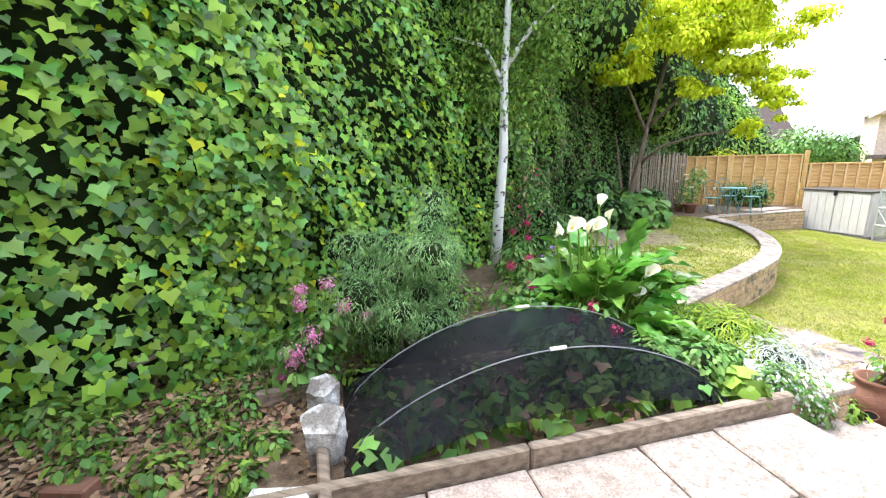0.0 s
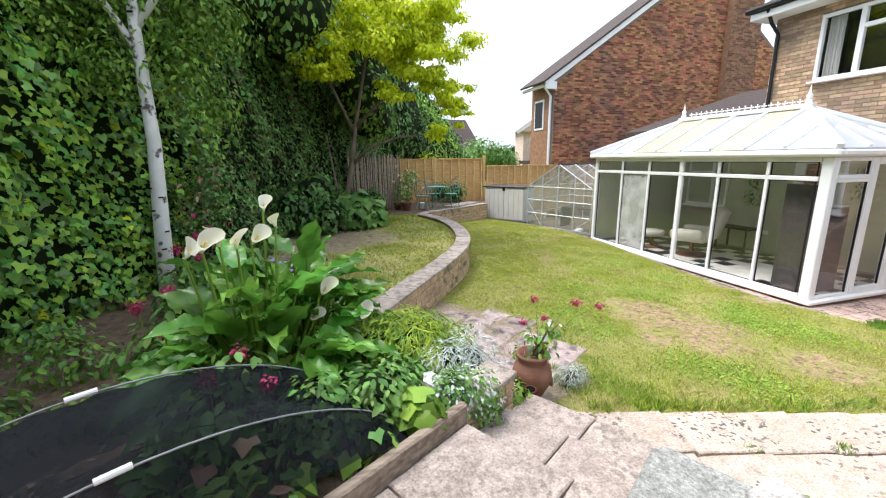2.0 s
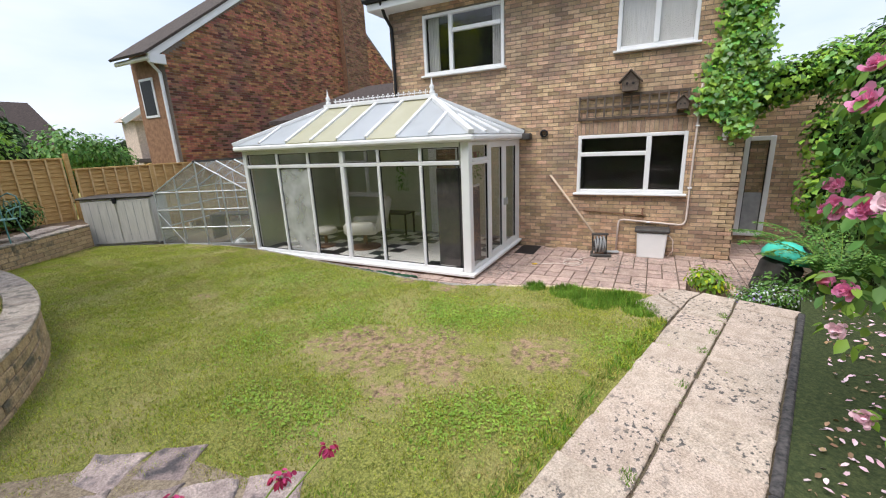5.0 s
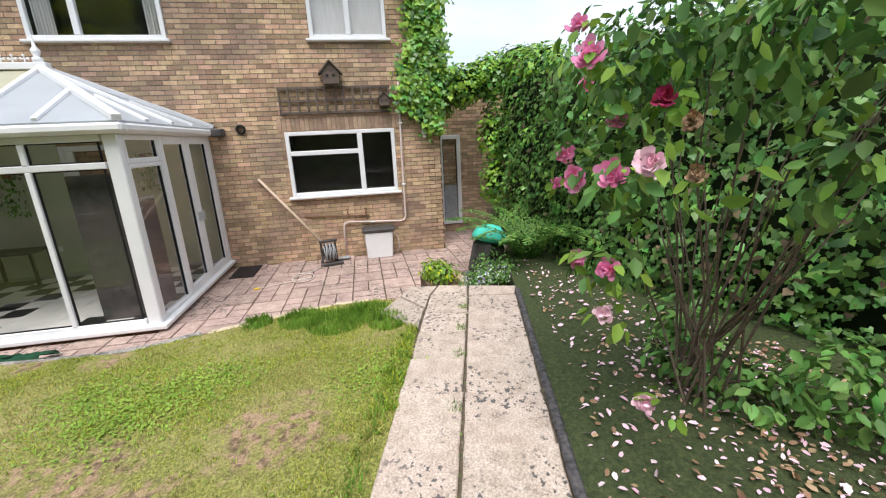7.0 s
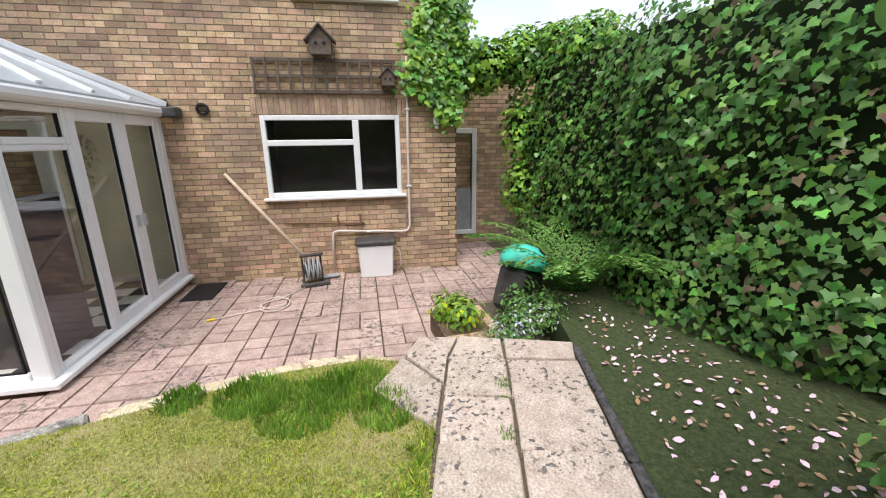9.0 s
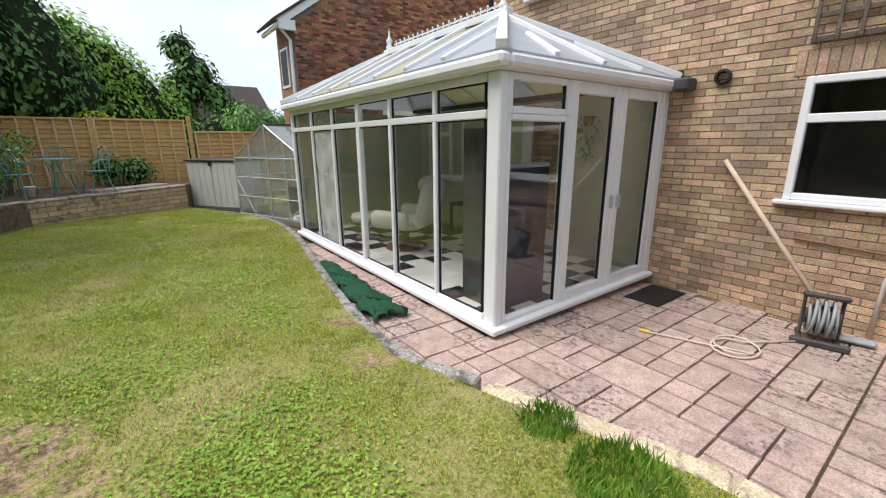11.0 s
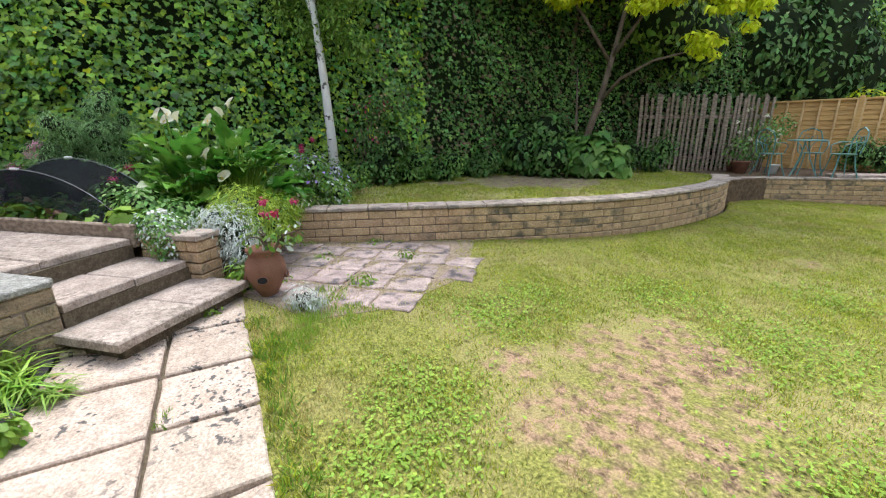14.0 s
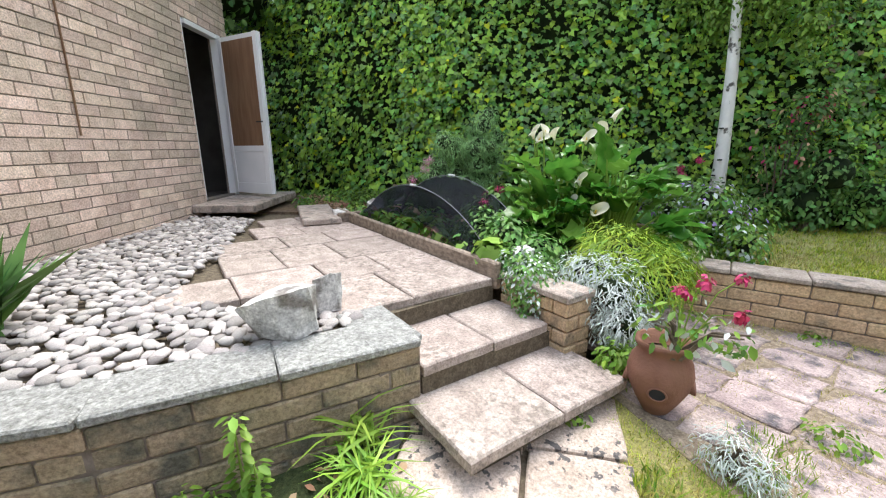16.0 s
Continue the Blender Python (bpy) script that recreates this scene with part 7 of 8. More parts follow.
PEBAREA = [(1.0, -0.53), (2.72, -0.53), (2.76, 0.2), (2.68, 0.85), (2.5, 1.4), (2.25, 1.9), (2.0, 2.1), (1.85, 1.95), (1.9, 1.5), (1.75, 0.95), (1.2, 0.78), (0.6, 0.72), (-0.04, 0.5), (-0.9, 0.3), (-1.15, -0.2), (-1.1, -0.53)]
pb = thing("pebble_bed", "bed of rounded grey and cream pebbles between wall and paving", "pebbles", kind="stuff")
rnd = random.Random(9)
cells = []
yy = -0.5
while yy < 2.2:
    xx = -1.1
    while xx < 2.8:
        x, y = xx + rnd.uniform(-.025, .025), yy + rnd.uniform(-.02, .02)
        if inside(np.array([x]), np.array([y]), PEBAREA)[0]:
            cells.append((x, y))
        xx += 0.068
    yy += 0.058
cells.sort(key=lambda c: (c[0] - 2.5) ** 2 + (c[1] - 1.6) ** 2)
joined_v, joined_f = [], []
tmpl = [(np.array([v.co[:] for v in me.vertices]), [tuple(p.vertices) for p in me.polygons]) for me in PEB]
for i, (x, y) in enumerate(cells):
    s = rnd.uniform(0.026, 0.043)
    m = pose(x, y, 0.44 + rnd.uniform(0, .022), rnd.uniform(-15, 15), rnd.uniform(-15, 15), rnd.uniform(0, 360)) @ Matrix.Diagonal((s * rnd.uniform(1.1, 1.5), s, s * rnd.uniform(.5, .75), 1))
    if i < 300:
        piece("pebble", PEB[i % 6], m, pb)
    else:
        v, f = tmpl[i % 6]
        mm = np.array(m)
        k = len(joined_v)
        joined_v += [tuple(q) for q in (v @ mm[:3, :3].T + mm[:3, 3])]
        joined_f += [tuple(k + j for j in q) for q in f]
o = part("pebbles", (joined_v, joined_f), "pebble", pb, kind="stuff")
o.data.shade_smooth()


def rock(label, at, pts, seed, rz=0, s=1.0):
    """A broken stone: the hull of its corners, its faces cut up and roughened."""
    bm = bmesh.new()
    for q in pts:
        bm.verts.new(q)
    bmesh.ops.convex_hull(bm, input=bm.verts)
    bmesh.ops.triangulate(bm, faces=bm.faces)
    bmesh.ops.subdivide_edges(bm, edges=bm.edges, cuts=3, use_grid_fill=True)
    bmesh.ops.triangulate(bm, faces=bm.faces)
    for v in bm.verts:
        v.co += Vector(noise.noise_vector(v.co * 22 + Vector((seed, 0, 0)))) * 0.009
        v.co *= s
    t = part("rock", bm, "rock", None)
    t.matrix_basis = pose(*at, 0, 0, rz)
    return tagged(t, label, "rock")


BIG = [(.19, .0, .05), (.15, .08, .09), (.05, .13, .13), (-.12, .12, .15), (-.16, .0, .12), (-.02, -.13, .10), (.12, -.09, .06), (-.15, .09, -.07), (-.14, -.09, -.06), (-.02, .12, -.1), (.0, -.11, -.1), (.11, .05, -.07), (.16, -.02, .0)]
SMALL = [(.08, .0, .02), (.07, .05, .12), (-.02, .06, .15), (-.09, .02, .13), (-.07, -.06, .10), (.04, -.06, .09), (.05, .05, -.06), (-.07, .05, -.07), (-.06, -.06, -.07), (.05, -.05, -.07)]
rock("large pale jagged rock with a dark broken underside on the pebbles", (2.2, 1.74, 0.55), BIG, 3, -69)
rock("smaller pale jagged rock beside the larger one on the pebbles", (1.93, 1.87, 0.52), SMALL, 8, -60, 1.0)
rock("pale broken rock at the end of the netted bed", (-0.93, 1.78, 0.51), SMALL, 5, 30, 1.3)
rock("pale upright rock beside the netted bed", (-1.12, 2.05, 0.53), SMALL, 6, 0, 1.1)
rock("small weathered grey stone at the corner of the raised bed", (1.33, 3.06, 0.52), SMALL, 9, 40, 0.8)
t = thing("stone_block", "pale stone block at the corner of the timber edging", "stone", (-0.9, 1.36, 0.5), 20)
part("block", bmbox((-.13, -.09, -0.08), (.13, .09, .06), 0.01), "rock", t)
t = thing("loose_brick", "old orange brick lying on the bed's soil", "brick", (-1.93, 1.22, 0.44), 15)
part("body", bmbox((-.11, -.05, 0), (.11, .05, .07), 0.008), "terracotta", t)
t = thing("plank", "pale weathered plank leaning in the ivy", "plank", (-2.35, 2.1, 0.72), 75)
part("board", bmbox((-.25, -.04, 0), (.25, .04, .03), 0.005, pose(0, 0, 0, 20, -8)), "old_wood", t)

# fallen leaves and low plants of the bed
ground_cover("leaf_litter", [(-3.4, 0.3), (-1.6, 0.7), (-1.2, 1.6), (-1.3, 2.4), (-2.2, 3.2), (-3.2, 1.8)], 4200, lambda x, y: 0.445 + 0 * x, 0.048, "dry_leaf", "brown fallen leaves on the soil")
ground_cover("leaf_litter", [(-1.2, 1.4), (0.9, 3.0), (-0.2, 3.9), (-1.6, 2.9)], 500, lambda x, y: 0.445 + 0 * x, 0.045, "dry_leaf", "brown fallen leaves under the net")
for x, y, s in ((-1.9, 1.75, .2), (-1.65, 1.4, .15), (-2.2, 1.45, .2), (-2.3, 2.2, .25), (-1.75, 2.85, .25), (-1.3, 2.9, .25), (-1.1, 2.45, .16), (-2.5, 1.8, .2), (-1.25, 1.5, .12), (-2.7, 1.1, .2), (-0.5, 3.4, .22), (-0.35, 4.4, .28), (-1.75, 1.95, .2), (-2.0, 1.3, .16), (-1.55, 1.7, .14), (-2.6, 1.5, .24), (-3.0, 1.4, .3), (-2.5, 0.9, .22), (-2.0, 2.5, .26), (-1.6, 2.3, .2), (-1.3, 1.75, .12), (0.1, 3.1, .16), (0.2, 4.9, .25), (0.0, 5.3, .3), (-0.1, 5.8, .3), (-0.9, 4.1, .3), (0.2, 4.2, .22), (-1.3, 4.6, .3), (-1.1, 3.6, .25), (-2.1, 0.6, .2)):
    bush("bed_weed", "low leafy green plant on the bed's soil", (x, y, 0.43), [(0, 0, s * .4, s, s * .7), (s * .5, 0, s * .3, s * .7, s * .5)], int(900 * s) + 60, 0.05, "leaf", category="plant", stems=2, mats=(("leaf", .5), ("leaf_fresh", .5)))

# ---- turf side ----
tp = [(2.75, 1.7), (3.4, 1.95), (4.3, 1.6), (5.3, 1.25), (6.4, 1.0), (7.1, 0.8), (8.4, 0.5), (6, -.2), (4, -.8), (3.2, -0.5)]
tz = lambda x, y: 0.088 - 0.03 * x
pet = thing("fallen_petals", "pale pink rose petals scattered on the dark turf", "petals", kind="stuff")
ground_cover("petals", tp, 600, tz, 0.042, "palepink", "", parent=pet)
ground_cover("petals", tp, 420, tz, 0.04, "dry_leaf", "", parent=pet)
ground_cover("petals", [(3.7, 1.2), (4.9, 1.0), (5.6, .6), (5.2, -.2), (4.2, -.3), (3.6, .4)], 220, tz, 0.03, "palepink", "", parent=pet)
ground_cover("petals", [(3.9, 0.9), (5.2, 0.6), (5.8, .2), (5.2, -.4), (4.0, -.4)], 240, tz, 0.04, "dry_leaf", "", parent=pet)
ground_cover("petals", [(2.75, 1.7), (3.3, 2.0), (3.8, 1.7), (3.5, 0.9), (3.1, 0.6)], 190, tz, 0.055, "palepink", "", parent=pet)
edg = tagged(new("lawn_edging"), "black plastic edging strip along the path", kind="structure")
for i in range(8):
    a, b = pp(-0.3 + i * 0.62, -0.61), pp(-0.3 + (i + 1) * 0.62 - 0.01, -0.61)
    bar("edging_strip", (*a, path_z(*a) - 0.004), (*b, path_z(*b) - 0.004), 0.06, 0.03, "edging", edg, bevel=0.012)

# rose bush
RB = (4.85, 0.65, -0.1)
rose = bush("rose_bush", "tall rambling rose bush with pink blooms and bare lower stems", RB, [(-.1, .75, 1.5, .28, .22), (-.45, .8, 1.5, .25, .2), (.1, .3, 2.1, .5, .45), (-.5, .3, 2.0, .45, .45), (-.85, .3, 1.5, .3, .35), (-.3, .85, 1.1, .2, .15), (-.3, .5, 2.55, .5, .35), (-1.0, .45, 2.1, .4, .4), (-.1, .7, 1.9, .35, .3)], 1900, 0.075, "leaf", hollow=0.2, stems=0, mats=(("leaf", .38), ("leaf_dark", .5), ("leaf_fresh", .12)))
rr = random.Random(4)
for i in range(26):
    x, y = rr.uniform(-.9, .35), rr.uniform(-.2, .5)
    z = rr.uniform(1.2, 2.5)
    part("stem", tube([(rr.uniform(-.3, .15), rr.uniform(-.15, .15), -.02), (x * .4 + rr.uniform(-.1, .1), y * .4, z * .4), (x * .8, y * .8 + .05, z * .75), (x, y, z)], [.009, .007, .005, .003], 5), "bark", rose)


def bloom(at, s, mat, parent):
    """A full double rose: shells of cupped petals round a heart, nodding outwards."""
    cc, nn, k = [], [], 0
    face = Vector((-0.75, 0.55, rr.uniform(-0.1, 0.5))).normalized()
    side = face.orthogonal().normalized()
    up = face.cross(side)
    for q in range(5):
        for i in range(5 + 2 * q):
            a = i * 6.283 / (5 + 2 * q) + q * 1.1 + rr.uniform(-.2, .2)
            out = side * math.cos(a) + up * math.sin(a)
            r = s * (0.10 + 0.17 * q)
            p = out * r + face * (s * (0.42 - 0.14 * q))
            w = out * (0.9 - 0.12 * q) * -1 + face * (0.3 + 0.18 * q) + Vector((rr.uniform(-.2, .2), rr.uniform(-.2, .2), rr.uniform(-.2, .2)))
            cc.append((at[0] + p.x, at[1] + p.y, at[2] + p.z))
            nn.append(tuple(w))
    leaves("bloom", cc, nn, s * .62, PETAL, mat, parent, spin=RNG.uniform(0, 6.28, len(cc)), vary=.25, kind="stuff")


PETAL = (np.array([(-.25, 0, 0), (.25, 0, 0), (.5, .45, .12), (.3, .85, .3), (0, .95, .36), (-.3, .85, .3), (-.5, .45, .12)]), [(0, 1, 2, 6), (2, 3, 4, 5, 6)])
ROSES = [(4.61, 1.6, 1.91, 0.062, 'pink'), (4.79, 1.6, 1.49, 0.045, 'pink'), (4.69, 1.6, 1.38, 0.062, 'pink'), (4.4, 1.6, 1.42, 0.055, 'pink'), (4.17, 1.6, 1.47, 0.052, 'palepink'), (4.88, 1.6, 1.34, 0.03, 'pink'), (4.64, 1.6, 0.99, 0.042, 'pink'), (4.38, 1.6, 1.02, 0.045, 'pink'), (4.39, 1.6, 0.8, 0.04, 'palepink'), (3.96, 1.6, 1.45, 0.028, 'dry_leaf'), (4.0, 1.6, 1.61, 0.03, 'dry_leaf'), (4.5, 1.3, 1.72, 0.05, 'crimson'), (4.83, 1.3, 1.64, 0.045, 'pink'), (5.15, 1.3, 1.86, 0.04, 'pink'), (4.2, 1.5, 0.45, 0.045, 'palepink'), (4.9, 1.5, 2.1, 0.05, 'pink')]
for x, y, z, s, m in ROSES:
    bloom((x - RB[0], y - RB[1], z - RB[2]), s, m, rose)
c, n = clump_points(150, [(x - RB[0], y - RB[1] - .05, z - RB[2] - .02, .13, .09) for x, y, z, s, m in ROSES], .4)
leaves("foliage", c, n, .07, OVAL, "leaf_fresh", rose, kind="stuff")
bush("turf_plant", "tangle of green leaves below the rose bush", (4.95, 0.55, -0.1), [(0, 0, .2, .3, .25), (.3, -.2, .3, .3, .25), (-.35, -.1, .15, .3, .2), (-.6, -.4, .3, .35, .3)], 1100, 0.07, "leaf", category="plant")

# fern, turquoise barrow, planter by the corner of the house
fern = thing("fern", "large green fern against the ivy hedge", "fern", (8.4, 0.28, -0.40))
def frond_at(a, L, q):
    return Vector((math.cos(a) * L * q * (.45 + .35 * q), math.sin(a) * L * q * (.45 + .35 * q), L * (1.15 * q - .62 * q ** 2.2)))


for i in range(26):
    a, L = i * 2.4, rr.uniform(1.1, 1.65)
    part("frond_stem", tube([frond_at(a, L, q) for q in np.linspace(0, 1, 10)], 0.004, 4), "leaf_fresh", fern)
    cc, nn, spn = [], [], []
    for k in range(44):
        q = 0.14 + 0.86 * k / 44
        p, d = frond_at(a, L, q), (frond_at(a, L, min(1, q + .03)) - frond_at(a, L, q - .03)).normalized()
        w = .16 * math.sin(math.pi * min(1, q * .85 + .13))
        side = d.cross(Vector((0, 0, 1))).normalized()
        for sg in (-1, 1):
            for m_ in range(3):
                cc.append(tuple(p + side * sg * w * (.2 + .3 * m_) + d * .01 * m_ - Vector((0, 0, .012 * m_))))
                nn.append(tuple(side.cross(d) * (1 if side.cross(d).z > 0 else -1) + Vector((rr.uniform(-.2, .2), rr.uniform(-.2, .2), 0))))
    leaves("frond", cc, nn, 0.042, OVAL, "leaf", fern, kind="stuff", spin=RNG.uniform(0, 6.28, len(cc)))
t = thing("toy_car_lid", "turquoise plastic shell lying among the ferns", "toy", (8.55, 0.83, 0.07), 25)
t.rotation_euler.x = radians(16)
smooth(part("shell", lathe([(.27, 0), (.28, .08), (.24, .17), (.14, .24), (0.0, .26)], 20), "turquoise", t))
part("base", bmbox((-.2, -.2, -.52), (.2, .2, .0), .06), "darkgrey", t, "dark underside")
# Black discs laid on the closed shell paint the shade of openings
for a in (200, 260):
    o = part("slot", lathe([(0.0, 0), (.055, 0)], 12), "black", t)
    o.matrix_basis = pose(.185 * math.cos(radians(a)), .185 * math.sin(radians(a)), .215, 0, 0, a) @ pose(0, 0, 0, 0, 35, 0)
bush("border_plant", "low leafy plant in front of the turquoise shell", (8.15, 1.02, -0.42), [(0, 0, .2, .22, .22), (.25, -.15, .25, .22, .25), (-.2, -.25, .22, .24, .24)], 900, 0.05, "leaf", category="plant", stems=2)
t = thing("brick_planter", "low brick planter at the end of the path", "planter", (8.0, 1.62, -0.46), 5)
for r in range(3):
    for k in range(3):
        piece("brick", BRICK, pose(-.24 + .225 * k + (.05 if r % 2 else 0), -.2, r * .072), t)
        piece("brick", BRICK, pose(-.32, -.12 + .15 * k, r * .072, 0, 0, 90), t)
part("soil", bmbox((-.28, -.16, 0), (.3, .3, .2)), "soil", t)
bush("lime_plant", "yellow-green leafy plant in the brick planter", (8.0, 1.68, -0.22), [(-.1, 0, .1, .22, .17), (.12, .1, .1, .2, .15)], 500, 0.06, "leaf_fresh", category="plant", mats=(("leaf_fresh", .8), ("leaf_lime", .2)))
bush("aubrieta", "grey-green trailing plant with mauve flowers at the path's end", (7.6, 1.25, -0.25), [(0, 0, .1, .25, .15), (.2, -.3, .1, .28, .15), (-.1, .15, .08, .2, .12)], 1500, 0.035, "leaf", category="plant", mats=(("leaf", .75), ("leaf_silver", .2), ("purple", .05)))

# hall door and passage wall
hd = tagged(new("door_2"), "grey half-glazed side door in the passage", kind="structure")
dl = framed("door", 0, 0.5, -0.35, 1.66, 0.09, hd, y=0.0)
dl.matrix_basis = pose(12.02, 0.9, 0, 0, 0, -90)
part("lower_panel", bmbox((0.09, 0.03, -0.26), (0.41, 0.05, 0.55), 0.004), "grey", dl)
brick_wall("passage_wall", (12.1, 1.12), -90, 2.6, -0.75, 2.6, "brick", "mortar", 0.2, (), "buff brick passage wall beside the grey door")

ground_cover("leaf_litter", [(6.6, -.3), (7.9, .75), (8.6, 0.95), (9.6, .3), (9.0, -.2)], 700, lambda x, y: -0.36 + 0 * x, 0.06, "dry_leaf", "brown fallen leaves below the fern")

# ---- garage door and what shows behind it ----
gd = thing("garage_door_leaf", "open side door, brown board above a white panel, swung outwards", "door", (-2.38, -0.5, 0.64), 60)
part("leaf_core", bmbox((0.0, -0.02, 0.0), (0.80, 0.02, 2.14), 0.004), "white", gd)
for sg in (-1, 1):
    y0, y1 = (-0.028, -0.02) if sg < 0 else (0.02, 0.028)
    part("upper_panel", bmbox((0.07, y0, 0.68), (0.73, y1, 2.08), 0.002), "brownboard", gd, "brown board")
    part("lower_panel", bmbox((0.1, y0, 0.16), (0.70, y1, 0.6), 0.004), "white", gd)
    part("stile", bmbox((0.0, y0 * 1.4, 0.0), (0.07, y1 * 1.4, 2.14), 0.003), "white", gd)
    part("stile", bmbox((0.73, y0 * 1.4, 0.0), (0.80, y1 * 1.4, 2.14), 0.003), "white", gd)
    part("rail", bmbox((0.07, y0 * 1.3, 0.0), (0.73, y1 * 1.3, 0.15), 0.003), "white", gd)
    part("rail", bmbox((0.07, y0 * 1.3, 0.6), (0.73, y1 * 1.3, 0.68), 0.003), "white", gd)
    part("handle", tube([(0.765, sg * 0.04, 1.0), (0.765, sg * 0.075, 1.0), (0.68, sg * 0.075, 1.0)], 0.009, 8), "black", gd, "dark lever handle")
fr = thing("garage_door_frame", "white painted door frame in the brick wall", "door frame", kind="structure")
part("jamb", bmbox((-2.46, -0.64, 0.6), (-2.395, -0.52, 2.83), 0.004), "white", fr)
part("jamb", bmbox((-1.60, -0.64, 0.6), (-1.545, -0.56, 2.83), 0.004), "white", fr)
part("head", bmbox((-2.395, -0.64, 2.77), (-1.6, -0.53, 2.83), 0.004), "white", fr)
t = thing("mower", "red and green garden tools just inside the garage door", "tool", (-2.1, -1.15, 0.6))
part("handle", tube([(0, 0, .1), (-.25, .1, .75)], 0.012), "red", t)
part("housing", bmbox((-.2, -.12, 0), (.1, .12, .18), .04), "red", t)
part("hose", tube([(.1 + .1 * math.cos(k * .6), .1 * math.sin(k * .6), .05 + k * .008) for k in range(22)], .012, 6), "greycloth", t, "green hose")
t = thing("wall_cable", "thin rusty cable hanging on the garage wall", "cable")
part("cable", tube([(0.27, -0.535, 1.4), (0.26, -0.535, 2.0), (0.25, -0.535, 3.4)], 0.009, 6), "brownboard", t)

# ---- shed ----
sa = math.degrees(math.atan2(-1.35, 0.93))
shd = thing("storage_shed", "low grey plastic storage shed with two ribbed doors", "shed", (6.52, 14.86, -0.36), sa)
part("body", bmbox((0.02, 0.03, 0.03), (1.62, 0.8, 1.2), 0.02), "shed", shd)
for i in range(2):
    dr = part("door", bmbox((0.05 + 0.79 * i, -0.0, 0.08), (0.82 + 0.77 * i, 0.03, 1.15), 0.012), "shed", shd)
    for k in range(1, 4):
        part("groove", bmbox((0.05 + 0.79 * i + 0.19 * k, -0.004, 0.14), (0.058 + 0.79 * i + 0.19 * k, 0.002, 1.1)), "grey", dr)
part("base", bmbox((-0.03, -0.04, -0.05), (1.67, 0.85, 0.04), 0.01), "darkgrey", shd, "dark base")
part("lid", bmbox((-0.03, -0.03, 1.2), (1.67, 0.85, 1.25), 0.02), "darkgrey", shd, "dark lid")
part("latch", bmbox((0.78, -0.03, 1.08), (0.87, 0.0, 1.22), 0.01), "black", shd, "black latch")

# ---- greenhouse ----
ga = math.degrees(math.atan2(10.9 - 13.1, 8.2 - 7.35))
gh = thing("greenhouse", "small aluminium-framed greenhouse with dirty clear panes", "greenhouse", (7.35, 13.1, -0.36), ga)
W, D, EH, RH = 2.36, 2.3, 1.3, 2.0
part("base_rail", bmbox((0, -0.03, 0), (W, 0.03, 0.05)), "alu", gh)
for x in (0, W * .25, W * .5, W * .75, W):
    top = EH + (RH - EH) * (1 - abs(x - W / 2) / (W / 2))
    bar("post", (x, 0, 0), (x, 0, top), .03, .03, "alu", gh, up=(0, 1, 0))
    bar("post", (x, D, 0), (x, D, top), .03, .03, "alu", gh, up=(0, 1, 0))
for z in (0.45, 0.88, EH):
    for y in (0, D):
        bar("rail", (0, y, z), (W, y, z), .025, .03, "alu", gh)
    for x in (0, W):
        bar("rail", (x, 0, z), (x, D, z), .025, .03, "alu", gh)
for y in (0, D / 3, 2 * D / 3, D):
    for x in (0, W):
        bar("rafter", (x, y, EH), (W / 2, y, RH), .03, .03, "alu", gh)
        bar("post", (x, y, 0), (x, y, EH), .025, .025, "alu", gh, up=(0, 1, 0))
for a in ((0, 0), (W, 0)):
    bar("brace", (a[0], 0, .45 if a[0] else .85), (W * .25 if not a[0] else W * .75, 0, 0.05), .02, .02, "alu", gh)
bar("ridge", (W / 2, -.03, RH), (W / 2, D, RH), .06, .05, "darkgrey", gh)
for k, (x0, x1) in enumerate(((0, W * .25), (W * .25, W * .5), (W * .5, W * .75), (W * .75, W))):
    t0, t1 = (EH + (RH - EH) * (1 - abs(x - W / 2) / (W / 2)) for x in (x0, x1))
    for y in (0.0, D):
        part("pane", ([(x0, y, .05), (x1, y, .05), (x1, y, t1), (x0, y, t0)], [(0, 1, 2, 3)]), "glass_dirty", gh)
for y0, y1 in ((0, D / 3), (D / 3, 2 * D / 3), (2 * D / 3, D)):
    for x in (0, W):
        part("pane", ([(x, y0, .05), (x, y1, .05), (x, y1, EH), (x, y0, EH)], [(0, 1, 2, 3)]), "glass_dirty", gh)
        part("roof_pane", ([(x, y0, EH), (x, y1, EH), (W / 2, y1, RH), (W / 2, y0, RH)], [(0, 1, 2, 3)]), "glass_dirty", gh)
t = thing("staging", "dark staging with pots inside the greenhouse", "bench", (8.3, 12.6, -0.36), ga)
part("top", bmbox((0, 0, .6), (1.6, .5, .64)), "darkgrey", t)
part("leg", bmbox((0, 0, 0), (.05, .5, .6)), "darkgrey", t)
part("leg", bmbox((1.55, 0, 0), (1.6, .5, .6)), "darkgrey", t)
t = thing("white_sack", "crumpled pale sack at the foot of the greenhouse", "sack", (8.15, 11.35, -0.36))
smooth(part("sack", (tmpl[2][0] * np.array([.16, .12, .09]) + np.array([0, 0, .06]), tmpl[2][1]), "white", t))

